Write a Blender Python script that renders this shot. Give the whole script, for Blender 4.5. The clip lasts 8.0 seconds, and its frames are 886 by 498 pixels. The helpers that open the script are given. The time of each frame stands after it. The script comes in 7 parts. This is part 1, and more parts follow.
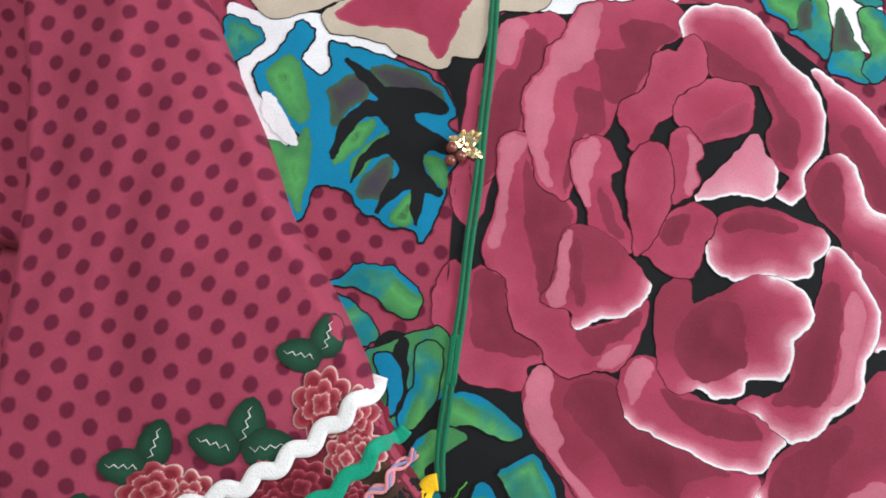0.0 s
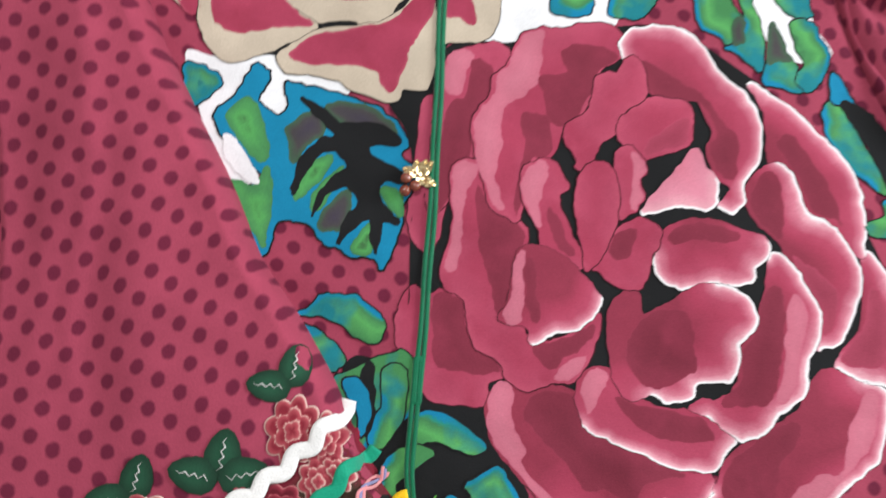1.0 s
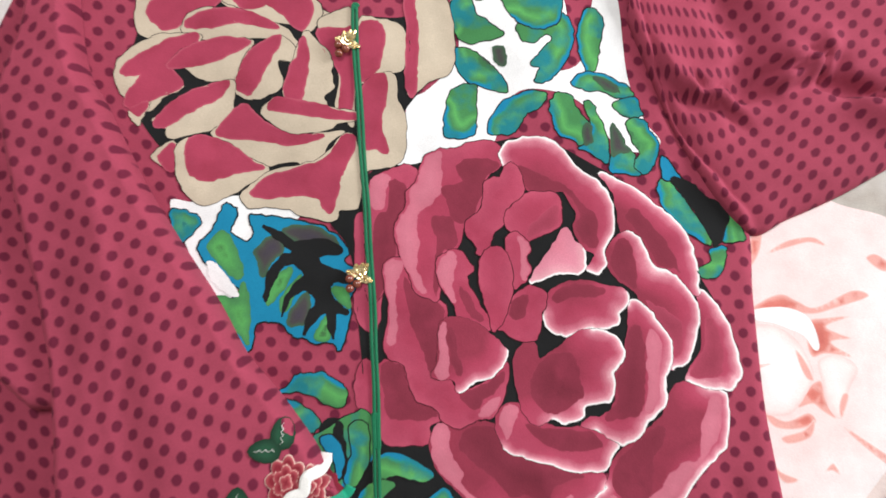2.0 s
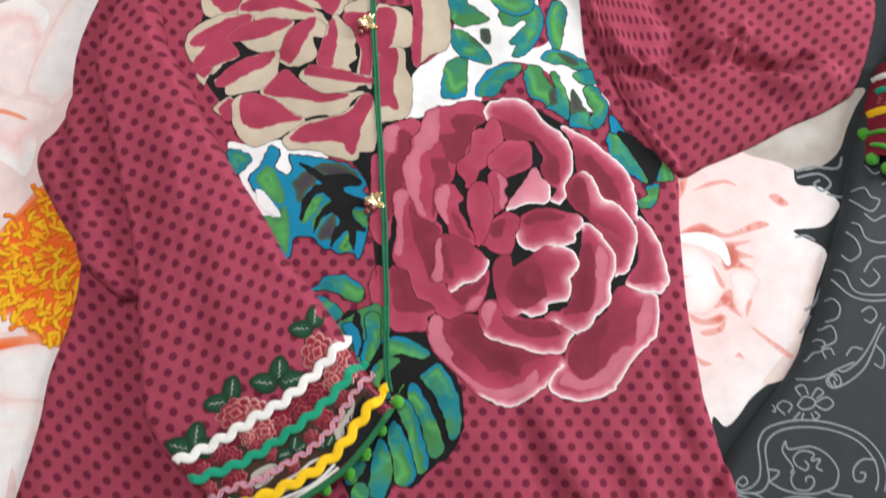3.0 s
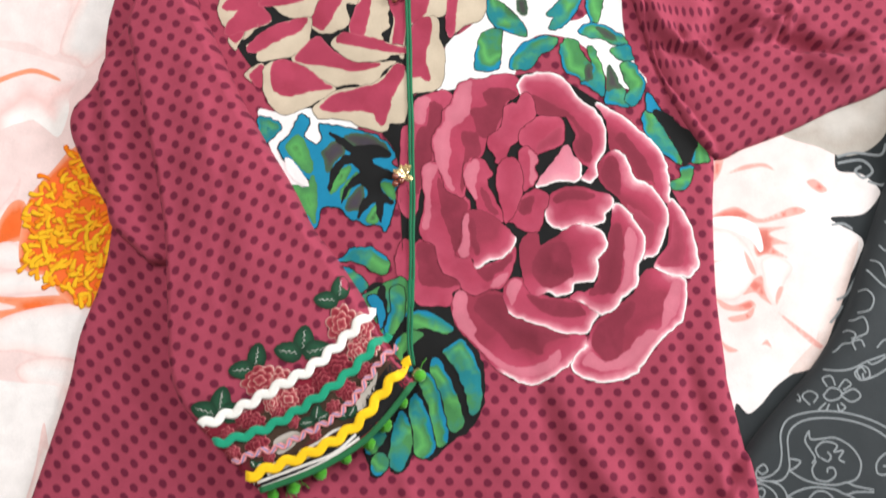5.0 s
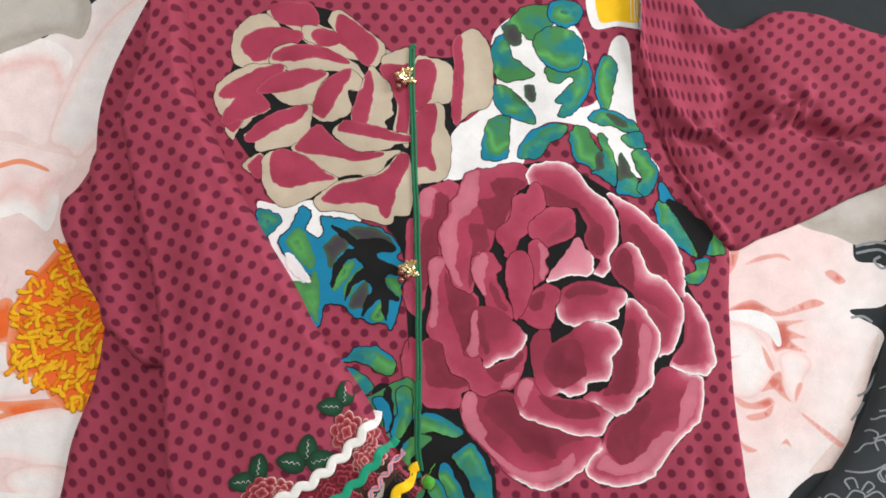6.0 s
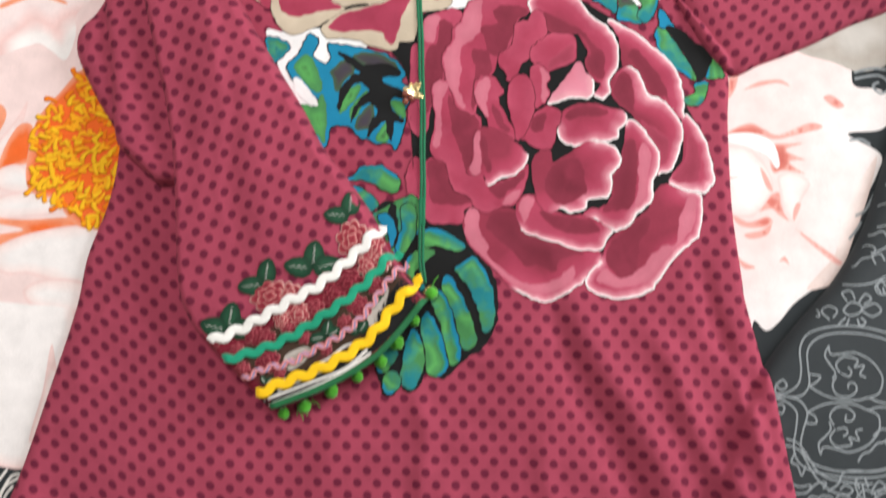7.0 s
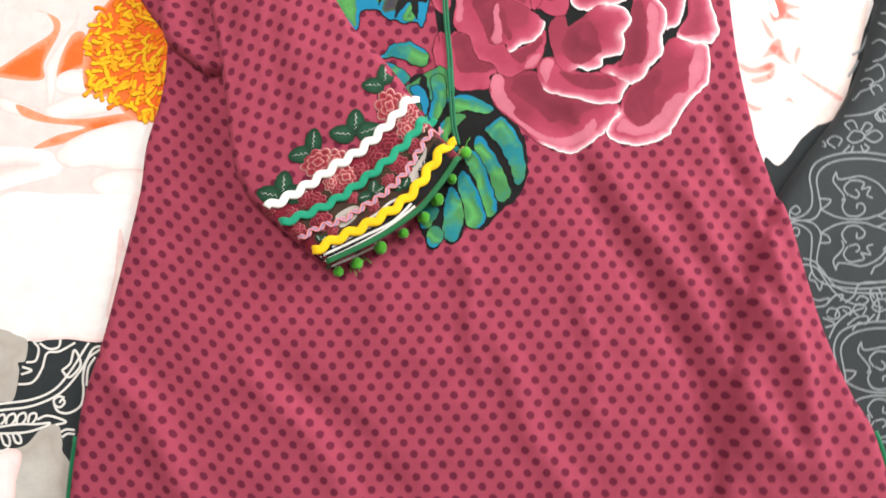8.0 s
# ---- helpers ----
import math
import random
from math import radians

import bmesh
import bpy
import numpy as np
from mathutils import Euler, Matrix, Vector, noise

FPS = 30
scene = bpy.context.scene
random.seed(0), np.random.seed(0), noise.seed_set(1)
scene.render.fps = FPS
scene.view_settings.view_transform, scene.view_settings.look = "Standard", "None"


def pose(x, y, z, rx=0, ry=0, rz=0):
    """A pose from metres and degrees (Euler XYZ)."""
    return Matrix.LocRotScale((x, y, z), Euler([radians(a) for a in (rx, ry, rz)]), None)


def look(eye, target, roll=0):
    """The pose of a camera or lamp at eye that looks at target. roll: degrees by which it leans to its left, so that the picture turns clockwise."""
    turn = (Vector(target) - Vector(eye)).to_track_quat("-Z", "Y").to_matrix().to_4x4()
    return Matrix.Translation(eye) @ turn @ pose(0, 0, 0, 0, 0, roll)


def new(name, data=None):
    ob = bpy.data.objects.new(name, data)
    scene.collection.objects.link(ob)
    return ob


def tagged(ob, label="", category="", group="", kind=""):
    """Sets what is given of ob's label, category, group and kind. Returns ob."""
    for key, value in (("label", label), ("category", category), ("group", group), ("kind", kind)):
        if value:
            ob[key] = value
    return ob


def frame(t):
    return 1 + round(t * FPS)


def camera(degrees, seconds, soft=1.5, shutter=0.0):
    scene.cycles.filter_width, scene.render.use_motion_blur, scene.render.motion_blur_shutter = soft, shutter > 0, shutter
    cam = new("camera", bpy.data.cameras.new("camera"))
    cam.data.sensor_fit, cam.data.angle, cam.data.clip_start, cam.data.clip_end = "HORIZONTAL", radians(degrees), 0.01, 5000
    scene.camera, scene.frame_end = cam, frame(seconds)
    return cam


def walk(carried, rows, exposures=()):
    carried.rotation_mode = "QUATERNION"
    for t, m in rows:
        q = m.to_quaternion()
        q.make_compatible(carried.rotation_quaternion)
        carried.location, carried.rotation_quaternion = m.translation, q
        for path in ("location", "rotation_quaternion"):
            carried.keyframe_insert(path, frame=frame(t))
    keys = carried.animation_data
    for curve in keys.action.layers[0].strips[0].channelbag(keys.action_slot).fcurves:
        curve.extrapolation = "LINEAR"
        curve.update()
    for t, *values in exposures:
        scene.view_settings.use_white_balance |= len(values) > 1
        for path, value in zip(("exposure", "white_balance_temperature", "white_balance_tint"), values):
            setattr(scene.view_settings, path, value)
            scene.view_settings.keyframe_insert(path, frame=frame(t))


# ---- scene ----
import itertools

cam = camera(62.0, 8.0, soft=1.7, shutter=0.4)
ROWS = [
    (0.0, -0.0433, 0.0966, 0.9328, 7.85, -1.10, 7.63),
    (0.5, -0.0312, 0.1023, 0.9361, 7.81, -0.88, 5.97),
    (1.0, -0.0231, 0.1138, 0.9541, 7.28, -0.64, 4.47),
    (1.5, 0.0150, 0.1510, 1.0337, 8.93, -0.96, -2.86),
    (1.7, 0.0149, 0.1550, 1.0500, 7.66, -0.75, -2.82),
    (2.8, -0.0117, 0.0620, 1.2124, 10.74, -1.75, -2.46),
    (3.0, 0.0016, 0.0443, 1.2265, 9.65, -1.48, -2.11),
    (3.5, 0.0065, 0.0164, 1.2379, 8.57, -1.10, -1.62),
    (4.0, 0.0054, 0.0123, 1.2416, 8.01, -0.45, -0.99),
    (4.5, -0.0000, -0.0000, 1.2365, 8.00, -0.21, 0.00),
    (5.0, 0.0017, 0.0587, 1.2249, 6.50, 0.28, 0.21),
    (5.2, -0.0070, 0.0821, 1.2241, 7.53, -0.05, 0.14),
    (6.3, -0.0143, 0.1492, 1.2065, 5.82, -0.48, -0.38),
    (6.5, -0.0003, 0.1220, 1.2124, 4.78, 0.19, -0.27),
    (7.0, -0.0038, -0.0176, 1.2067, 6.87, 0.74, -0.12),
    (7.5, -0.0362, -0.1058, 1.2325, 7.04, 0.77, -0.21),
    (8.0, -0.0359, -0.1505, 1.2454, 6.75, 1.70, -4.27),
]
EXPOSURES = [(0.0, -0.42, 5850, 10), (1.0, -0.3, 6000, 10), (1.5, -0.26, 6200, 10), (3.0, -0.38, 6150, 10), (3.5, -0.22, 6250, 10), (4.5, -0.11, 6320, 10), (5.0, -0.13, 6300, 10), (5.2, -0.2, 6300, 10), (6.3, -0.55, 6300, 10), (6.7, -0.46, 6300, 10), (7.0, -0.24, 6350, 10), (7.3, -0.02, 6400, 10), (7.6, 0.08, 6420, 10), (8.0, 0.13, 6420, 10)]
walk(cam, [(t, pose(x, y, z, rx, ry, rz)) for t, x, y, z, rx, ry, rz in ROWS], EXPOSURES)

# ---- light: two added, unseen area lamps, overhead and to the right, in a plain closed room ----
world = bpy.data.worlds.new("world")
scene.world = world
world.use_nodes = True
world.node_tree.nodes["Background"].inputs[0].default_value = (0.9, 0.95, 1.0, 1)
world.node_tree.nodes["Background"].inputs[1].default_value = 0.3


def area_lamp(name, eye, target, size, size_y, watts, colour):
    data = bpy.data.lights.new(name, "AREA")
    data.shape, data.size, data.size_y, data.energy, data.color = "RECTANGLE", size, size_y, watts, colour
    ob = new(name, data)
    ob.matrix_world = look(eye, target)
    return ob


# Panel added on the right to shade left-facing folds; the wall has no window.
area_lamp("right_side_light", (2.1, 0.8, 1.5), (0.0, 0.0, 0.55), 1.2, 1.0, 88, (1.0, 0.98, 0.96))
# Added overhead fill that evens out the left side; no fixture is built.
area_lamp("overhead_fill_light", (-0.35, 1.0, 2.6), (-0.1, 0.1, 0.5), 0.6, 0.6, 36, (1.0, 0.97, 0.93))

# ---- materials ----
def mat_new(name, rough=0.8, sheen=0.0, metal=0.0):
    m = bpy.data.materials.new(name)
    m.use_nodes = True
    nt = m.node_tree
    b = nt.nodes["Principled BSDF"]
    b.inputs["Roughness"].default_value = rough
    b.inputs["Metallic"].default_value = metal
    b.inputs["Sheen Weight"].default_value = sheen
    b.inputs["Specular IOR Level"].default_value = 0.15
    return m, nt, b


def node(nt, kind, **kw):
    n = nt.nodes.new(kind)
    for key, value in kw.items():
        n.inputs[key].default_value = value
    return n


def math_node(nt, op, a, b=None):
    n = nt.nodes.new("ShaderNodeMath")
    n.operation = op
    for i, v in enumerate((a, b)):
        if v is None:
            continue
        if isinstance(v, (int, float)):
            n.inputs[i].default_value = v
        else:
            nt.links.new(v, n.inputs[i])
    return n.outputs[0]


def noise_node(nt, scale, detail=3.0, vector=None):
    n = node(nt, "ShaderNodeTexNoise", Scale=scale, Detail=detail)
    if vector is None:
        vector = nt.nodes.new("ShaderNodeTexCoord").outputs["Object"]
    nt.links.new(vector, n.inputs["Vector"])
    return n.outputs["Fac"]


def ramp_node(nt, fac, stops, mode="LINEAR"):
    n = nt.nodes.new("ShaderNodeValToRGB")
    n.color_ramp.interpolation = mode
    e = n.color_ramp.elements
    while len(e) < len(stops):
        e.new(0.5)
    for el, (p, c) in zip(e, stops):
        el.position, el.color = p, (*c, 1)
    nt.links.new(fac, n.inputs[0])
    return n.outputs[0]


def mix_node(nt, fac, a, b, mode="MIX"):
    n = nt.nodes.new("ShaderNodeMix")
    n.data_type, n.blend_type = "RGBA", mode
    for i, v in ((0, fac), (6, a), (7, b)):
        if isinstance(v, (int, float)):
            n.inputs[i].default_value = v
        elif isinstance(v, tuple):
            n.inputs[i].default_value = (*v, 1)
        else:
            nt.links.new(v, n.inputs[i])
    return n.outputs[2]


def weave(nt, b, colour, strength=0.25, scale=1400):
    """Cotton: slight mottling of the dye and a fine woven relief."""
    mottle = ramp_node(nt, noise_node(nt, 60, 4), [(0.3, (0.93, 0.93, 0.93)), (0.7, (1.05, 1.05, 1.05))])
    grain = ramp_node(nt, noise_node(nt, scale, 2), [(0.3, (0.86, 0.86, 0.86)), (0.7, (1.1, 1.1, 1.1))])
    c = mix_node(nt, 1.0, colour, mottle, "MULTIPLY")
    c = mix_node(nt, 0.7, c, grain, "MULTIPLY")
    nt.links.new(c, b.inputs["Base Color"])
    bump = node(nt, "ShaderNodeBump", Strength=strength, Distance=0.0006)
    nt.links.new(noise_node(nt, scale * 0.7, 2), bump.inputs["Height"])
    crease = node(nt, "ShaderNodeBump", Strength=0.25, Distance=0.004)
    nt.links.new(noise_node(nt, 28, 3), crease.inputs["Height"])
    nt.links.new(bump.outputs[0], crease.inputs["Normal"])
    nt.links.new(crease.outputs[0], b.inputs["Normal"])


def plain_cloth(name, colour, rough=0.88, sheen=0.015, strength=0.25):
    m, nt, b = mat_new(name, rough, sheen)
    rgb = nt.nodes.new("ShaderNodeRGB")
    rgb.outputs[0].default_value = (*colour, 1)
    weave(nt, b, rgb.outputs[0], strength)
    return m


def dotted_cloth(name, ground, dot):
    """Crimson cotton with staggered dots; the cloth's own coordinates are in metres."""
    m, nt, b = mat_new(name, 0.88, 0.015)
    uv = nt.nodes.new("ShaderNodeTexCoord").outputs["UV"]
    a, c = 0.0168, 0.0206

    def vec(op, v, w):
        n = nt.nodes.new("ShaderNodeVectorMath")
        n.operation = op
        for i, q in enumerate((v, w)):
            if q is None:
                continue
            if isinstance(q, tuple):
                n.inputs[i].default_value = q
            else:
                nt.links.new(q, n.inputs[i])
        return n.outputs["Value" if op == "LENGTH" else 0]

    cell = vec("MULTIPLY", vec("ADD", uv, (0.1655, 0.1075, 0)), (1 / a, 1 / c, 0))
    cell = vec("ADD", cell, (0.5, 0.5, 0))
    d = []
    for off in (0.0, 0.5):
        q = vec("FRACTION", vec("ADD", cell, (off, off, 0)), None)
        d.append(vec("LENGTH", vec("MULTIPLY", vec("SUBTRACT", q, (0.5, 0.5, 0)), (a, c, 0)), None))
    near = math_node(nt, "MINIMUM", d[0], d[1])
    near = math_node(nt, "ADD", near, math_node(nt, "MULTIPLY", noise_node(nt, 300, 2), 0.0014))
    fac = math_node(nt, "MULTIPLY", near, 100.0)
    weave(nt, b, ramp_node(nt, fac, [(0.0, dot), (0.37, dot), (0.50, ground), (1.0, ground)]))
    return m


def rim_cloth(name, stops, span=3.0, wobble=0.35, edge=None, outline=0.06, blotch=None, patchy=0.9, mottle=None):
    """Printed dye that changes with the distance from a shape's rim (u, cm); edge: the colour of its outline (v, cm)."""
    m, nt, b = mat_new(name, 0.88, 0.015)
    sep = nt.nodes.new("ShaderNodeSeparateXYZ")
    nt.links.new(nt.nodes.new("ShaderNodeTexCoord").outputs["UV"], sep.inputs[0])
    n1 = math_node(nt, "SUBTRACT", noise_node(nt, 55, 2), 0.5)
    n2 = math_node(nt, "SUBTRACT", noise_node(nt, 900, 2), 0.5)
    uneven = math_node(nt, "ADD", math_node(nt, "MULTIPLY", noise_node(nt, 24, 1), 5.0 * wobble), 1.0 - 2.2 * wobble)
    d = math_node(nt, "ADD", math_node(nt, "MULTIPLY", sep.outputs[0], uneven), math_node(nt, "MULTIPLY", n1, wobble * 2.2))
    d = math_node(nt, "ADD", d, math_node(nt, "MULTIPLY", n2, wobble * 0.5))
    near = math_node(nt, "MINIMUM", math_node(nt, "MULTIPLY", sep.outputs[0], 2.2), 1.0)
    d = math_node(nt, "ADD", math_node(nt, "MULTIPLY", d, near),
                  math_node(nt, "MULTIPLY", sep.outputs[0], math_node(nt, "SUBTRACT", 1.0, near)))
    c = ramp_node(nt, math_node(nt, "DIVIDE", d, span), [(p / span, col) for p, col in stops])
    if blotch:
        base = nt.nodes.new("ShaderNodeUVMap")
        base.uv_map = "Base"
        sep2 = nt.nodes.new("ShaderNodeSeparateXYZ")
        nt.links.new(base.outputs[0], sep2.inputs[0])
        t = math_node(nt, "ADD", sep2.outputs[0], math_node(nt, "MULTIPLY", math_node(nt, "SUBTRACT", noise_node(nt, 42, 3), 0.5), patchy))
        t = math_node(nt, "ADD", t, math_node(nt, "MULTIPLY", n2, 0.12))
        for level, colour in blotch:
            k = math_node(nt, "MULTIPLY", math_node(nt, "SUBTRACT", t, level), 20.0)
            k = math_node(nt, "MAXIMUM", math_node(nt, "MINIMUM", k, 1.0), 0.0)
            c = mix_node(nt, k, c, colour)
    if mottle:
        k = math_node(nt, "MULTIPLY", math_node(nt, "SUBTRACT", noise_node(nt, 38, 3), 0.48), 6.0)
        c = mix_node(nt, math_node(nt, "MAXIMUM", math_node(nt, "MINIMUM", k, 1.0), 0.0), c, mottle)
    if edge:
        e = math_node(nt, "LESS_THAN", math_node(nt, "ADD", sep.outputs[1], math_node(nt, "MULTIPLY", n1, 0.08)), outline)
        c = mix_node(nt, e, c, edge)
    weave(nt, b, c)
    return m


CRIMSON = (0.345, 0.045, 0.087)
PALE, WHITE = (0.70, 0.36, 0.41), (0.82, 0.78, 0.78)
BLACK, CREAM = (0.012, 0.0125, 0.013), (0.50, 0.42, 0.32)
BLUE, GREEN, SMOKE = (0.014, 0.205, 0.36), (0.060, 0.205, 0.078), (0.06, 0.055, 0.055)
M = {}
M["dots"] = dotted_cloth("crimson_dotted_cotton", (0.315, 0.049, 0.086), (0.128, 0.0138, 0.036))
M["black"] = plain_cloth("black_print", BLACK, 0.9, 0.0)
M["white"] = plain_cloth("white_print", (0.80, 0.80, 0.80))
M["cream"] = rim_cloth("cream_print", [(0, CREAM), (3, (0.56, 0.48, 0.37))], edge=BLACK, outline=0.05)
MID, LIGHT = (0.385, 0.059, 0.108), (0.54, 0.165, 0.228)
M["crimson"] = rim_cloth("crimson_print", [(0, (0.42, 0.085, 0.13)), (0.18, CRIMSON), (1.6, CRIMSON)], 3.0, 0.3, mottle=(0.31, 0.038, 0.073))
M["petal_white"] = rim_cloth("white_rimmed_petal_print", [(0, WHITE), (0.12, WHITE), (0.22, PALE), (0.48, LIGHT), (1.0, MID), (1.7, CRIMSON), (2.8, (0.25, 0.034, 0.062))], 3.2, 0.42, edge=BLACK, outline=0.025, mottle=None)
M["petal_thin"] = rim_cloth("thin_rimmed_petal_print", [(0, WHITE), (0.08, WHITE), (0.18, PALE), (0.45, LIGHT), (0.9, MID), (2.2, CRIMSON), (3.6, (0.26, 0.035, 0.064))], 3.8, 0.4, edge=BLACK, outline=0.025)
M["petal_pale"] = rim_cloth("pale_petal_print", [(0, WHITE), (0.1, WHITE), (0.2, (0.68, 0.33, 0.38)), (0.9, (0.60, 0.22, 0.29)), (2.5, LIGHT)], 3.2, 0.2)
M["petal_plain"] = rim_cloth("plain_petal_print", [(0, (0.42, 0.07, 0.12)), (0.5, MID), (2.0, CRIMSON)], 3.2, 0.4, edge=(0.05, 0.008, 0.014), outline=0.06, mottle=(0.34, 0.044, 0.085))
M["tone_light"] = rim_cloth("light_petal_tone", [(0, (0.48, 0.12, 0.178)), (0.10, (0.50, 0.14, 0.198)), (1.0, (0.53, 0.165, 0.225))], 1.5, 0.10)
M["tone_dark"] = rim_cloth("dark_petal_tone", [(0, (0.29, 0.042, 0.075)), (0.06, (0.205, 0.029, 0.052)), (1.2, (0.165, 0.023, 0.041))], 1.5, 0.12, mottle=(0.225, 0.031, 0.057))
M["tone_deep"] = rim_cloth("middle_petal_tone", [(0, MID), (0.1, (0.32, 0.05, 0.088)), (0.7, (0.27, 0.04, 0.072))], 1.5, 0.15)
M["blue"] = rim_cloth("blue_leaf_print", [(0, BLUE), (3, BLUE)], edge=BLACK, outline=0.11)
M["leaf"] = rim_cloth("blue_green_leaf_print", [(0, BLUE), (0.26, BLUE), (0.38, (0.03, 0.25, 0.17)), (0.55, GREEN), (1.1, (0.10, 0.36, 0.10)), (1.7, (0.06, 0.22, 0.075))], 2.6, 0.5, edge=BLACK, outline=0.085, blotch=[(0.95, (0.045, 0.15, 0.06)), (1.15, (0.05, 0.085, 0.06))], patchy=1.5, mottle=(0.018, 0.19, 0.22))
M["green"] = rim_cloth("green_leaf_print", [(0, GREEN), (0.5, (0.09, 0.34, 0.09)), (0.9, (0.05, 0.13, 0.05))], 1.6, 0.7)
M["smoke"] = rim_cloth("smoky_leaf_print", [(0, (0.05, 0.11, 0.06)), (0.4, SMOKE), (1.2, (0.05, 0.04, 0.065))], 1.6, 0.4)
M["sheet"] = plain_cloth("dark_slate_sheet", (0.028, 0.033, 0.036))
M["quilt"] = plain_cloth("grey_quilt_cloth", (0.029, 0.035, 0.039), 0.6, 0.15)
M["line"] = plain_cloth("white_line_print", (0.72, 0.70, 0.67))
M["greyline"] = plain_cloth("pale_grey_line_print", (0.25, 0.275, 0.29), 0.6)
M["bloom"] = rim_cloth("white_pink_bloom_print", [(0, (0.79, 0.745, 0.74)), (2.5, (0.795, 0.70, 0.69)), (6, (0.80, 0.63, 0.615))], 8.0, 0.3)
M["bloomedge"] = rim_cloth("dusky_petal_edge_print", [(0, (0.72, 0.58, 0.54)), (0.8, (0.80, 0.69, 0.66)), (2.2, (0.85, 0.80, 0.79))], 3.0, 0.3)
M["blush"] = rim_cloth("blush_petal_print", [(0, (0.86, 0.83, 0.82)), (0.9, (0.85, 0.79, 0.775)), (2.0, (0.80, 0.55, 0.53)), (3.4, (0.84, 0.70, 0.69))], 4.0, 0.3)
M["blushwhite"] = rim_cloth("pale_blush_petal_print", [(0, (0.78, 0.55, 0.53)), (0.35, (0.83, 0.70, 0.68)), (1.2, (0.81, 0.775, 0.77))], 3.0, 0.2)
M["throat"] = rim_cloth("red_throat_print", [(0, (0.80, 0.58, 0.55)), (0.10, (0.72, 0.38, 0.34)), (0.32, (0.60, 0.19, 0.155)), (0.8, (0.52, 0.12, 0.10))], 1.5, 0.12)
M["orange"] = rim_cloth("orange_throat_print", [(0, (0.80, 0.33, 0.20)), (0.7, (0.78, 0.15, 0.035)), (2, (0.8, 0.13, 0.02))], 3.0, 0.5)
M["stone"] = rim_cloth("grey_beige_petal_print", [(0, (0.44, 0.41, 0.37)), (1.0, (0.41, 0.37, 0.33)), (3, (0.50, 0.475, 0.44))], 4.0, 0.8)
M["stamen_a"] = plain_cloth("amber_stamen_print", (0.85, 0.36, 0.012))
M["stamen_b"] = plain_cloth("yellow_stamen_print", (0.85, 0.46, 0.015))
M["stamen_c"] = plain_cloth("orange_stamen_print", (0.80, 0.20, 0.008))
M["cord"] = plain_cloth("green_satin_cord", (0.006, 0.14, 0.06), 0.45, 0.2, 0.6)
M["trim_white"] = plain_cloth("white_rickrack", (0.80, 0.79, 0.76), 0.7, 0.1, 0.6)
M["trim_green"] = plain_cloth("teal_green_rickrack", (0.012, 0.29, 0.165), 0.6, 0.2, 0.6)
M["trim_yellow"] = plain_cloth("yellow_rickrack", (0.88, 0.54, 0.008), 0.6, 0.1, 0.6)
M["thread_pink"] = plain_cloth("pink_thread", (0.68, 0.26, 0.27), 0.6, 0.2)
M["thread_blue"] = plain_cloth("lilac_blue_thread", (0.25, 0.24, 0.42), 0.6, 0.2)
M["pompom"] = plain_cloth("grass_green_pompom_yarn", (0.075, 0.36, 0.025), 0.9, 0.3, 1.0)
M["edging"] = plain_cloth("green_edging_tape", (0.02, 0.13, 0.05), 0.7)
M["rose"] = rim_cloth("embroidered_rose", [(0, (0.46, 0.20, 0.19)), (0.04, (0.34, 0.08, 0.095)), (0.12, (0.20, 0.02, 0.035)), (0.35, (0.11, 0.010, 0.018))], 0.8, 0.06)
M["rose_pale"] = rim_cloth("pale_embroidered_rose", [(0, (0.66, 0.53, 0.45)), (0.06, (0.56, 0.33, 0.29)), (0.15, (0.36, 0.065, 0.08)), (0.45, (0.20, 0.018, 0.03))], 0.8, 0.10)
M["darkleaf"] = rim_cloth("embroidered_dark_leaf", [(0, (0.012, 0.035, 0.02)), (0.2, (0.02, 0.075, 0.04)), (0.6, (0.015, 0.05, 0.03))], 0.8, 0.1)
M["cuffcloth"] = rim_cloth("maroon_cuff_cloth", [(0, (0.2, 0.015, 0.03)), (1.0, (0.15, 0.012, 0.025)), (2.0, (0.05, 0.03, 0.02))], 3.0, 0.6)


def solid(name, colour, rough, metal=0.0):
    m, nt, b = mat_new(name, rough, 0, metal)
    c = ramp_node(nt, noise_node(nt, 500, 3), [(0.3, tuple(0.8 * v for v in colour)), (0.7, colour)])
    nt.links.new(c, b.inputs["Base Color"])
    return m


M["gold"] = solid("polished_gold_metal", (0.90, 0.74, 0.42), 0.26, 1.0)
M["bead"] = solid("brown_pearl_bead", (0.22, 0.055, 0.03), 0.18)
M["bead"].node_tree.nodes["Principled BSDF"].inputs["Specular IOR Level"].default_value = 0.8
M["wall"] = solid("white_wall_paint", (0.74, 0.72, 0.68), 0.9)
M["wood"] = solid("brown_bed_wood", (0.16, 0.08, 0.04), 0.5)
M["tile"] = solid("beige_floor", (0.45, 0.4, 0.34), 0.4)

# ---- geometry helpers ----
Z0 = 0.55          # top of the sheet
CM = 0.01


def part(name, bm, material, parent=None, label="", smooth=True):
    me = bpy.data.meshes.new(name)
    for f in bm.faces:
        f.smooth = smooth
    bm.to_mesh(me)
    bm.free()
    me.materials.append(material)
    ob = new(name, me)
    ob.parent = parent
    if label:
        ob["label"] = label
    return ob


def thing(name, label, category, kind=""):
    return tagged(new(name), label, category, kind=kind)


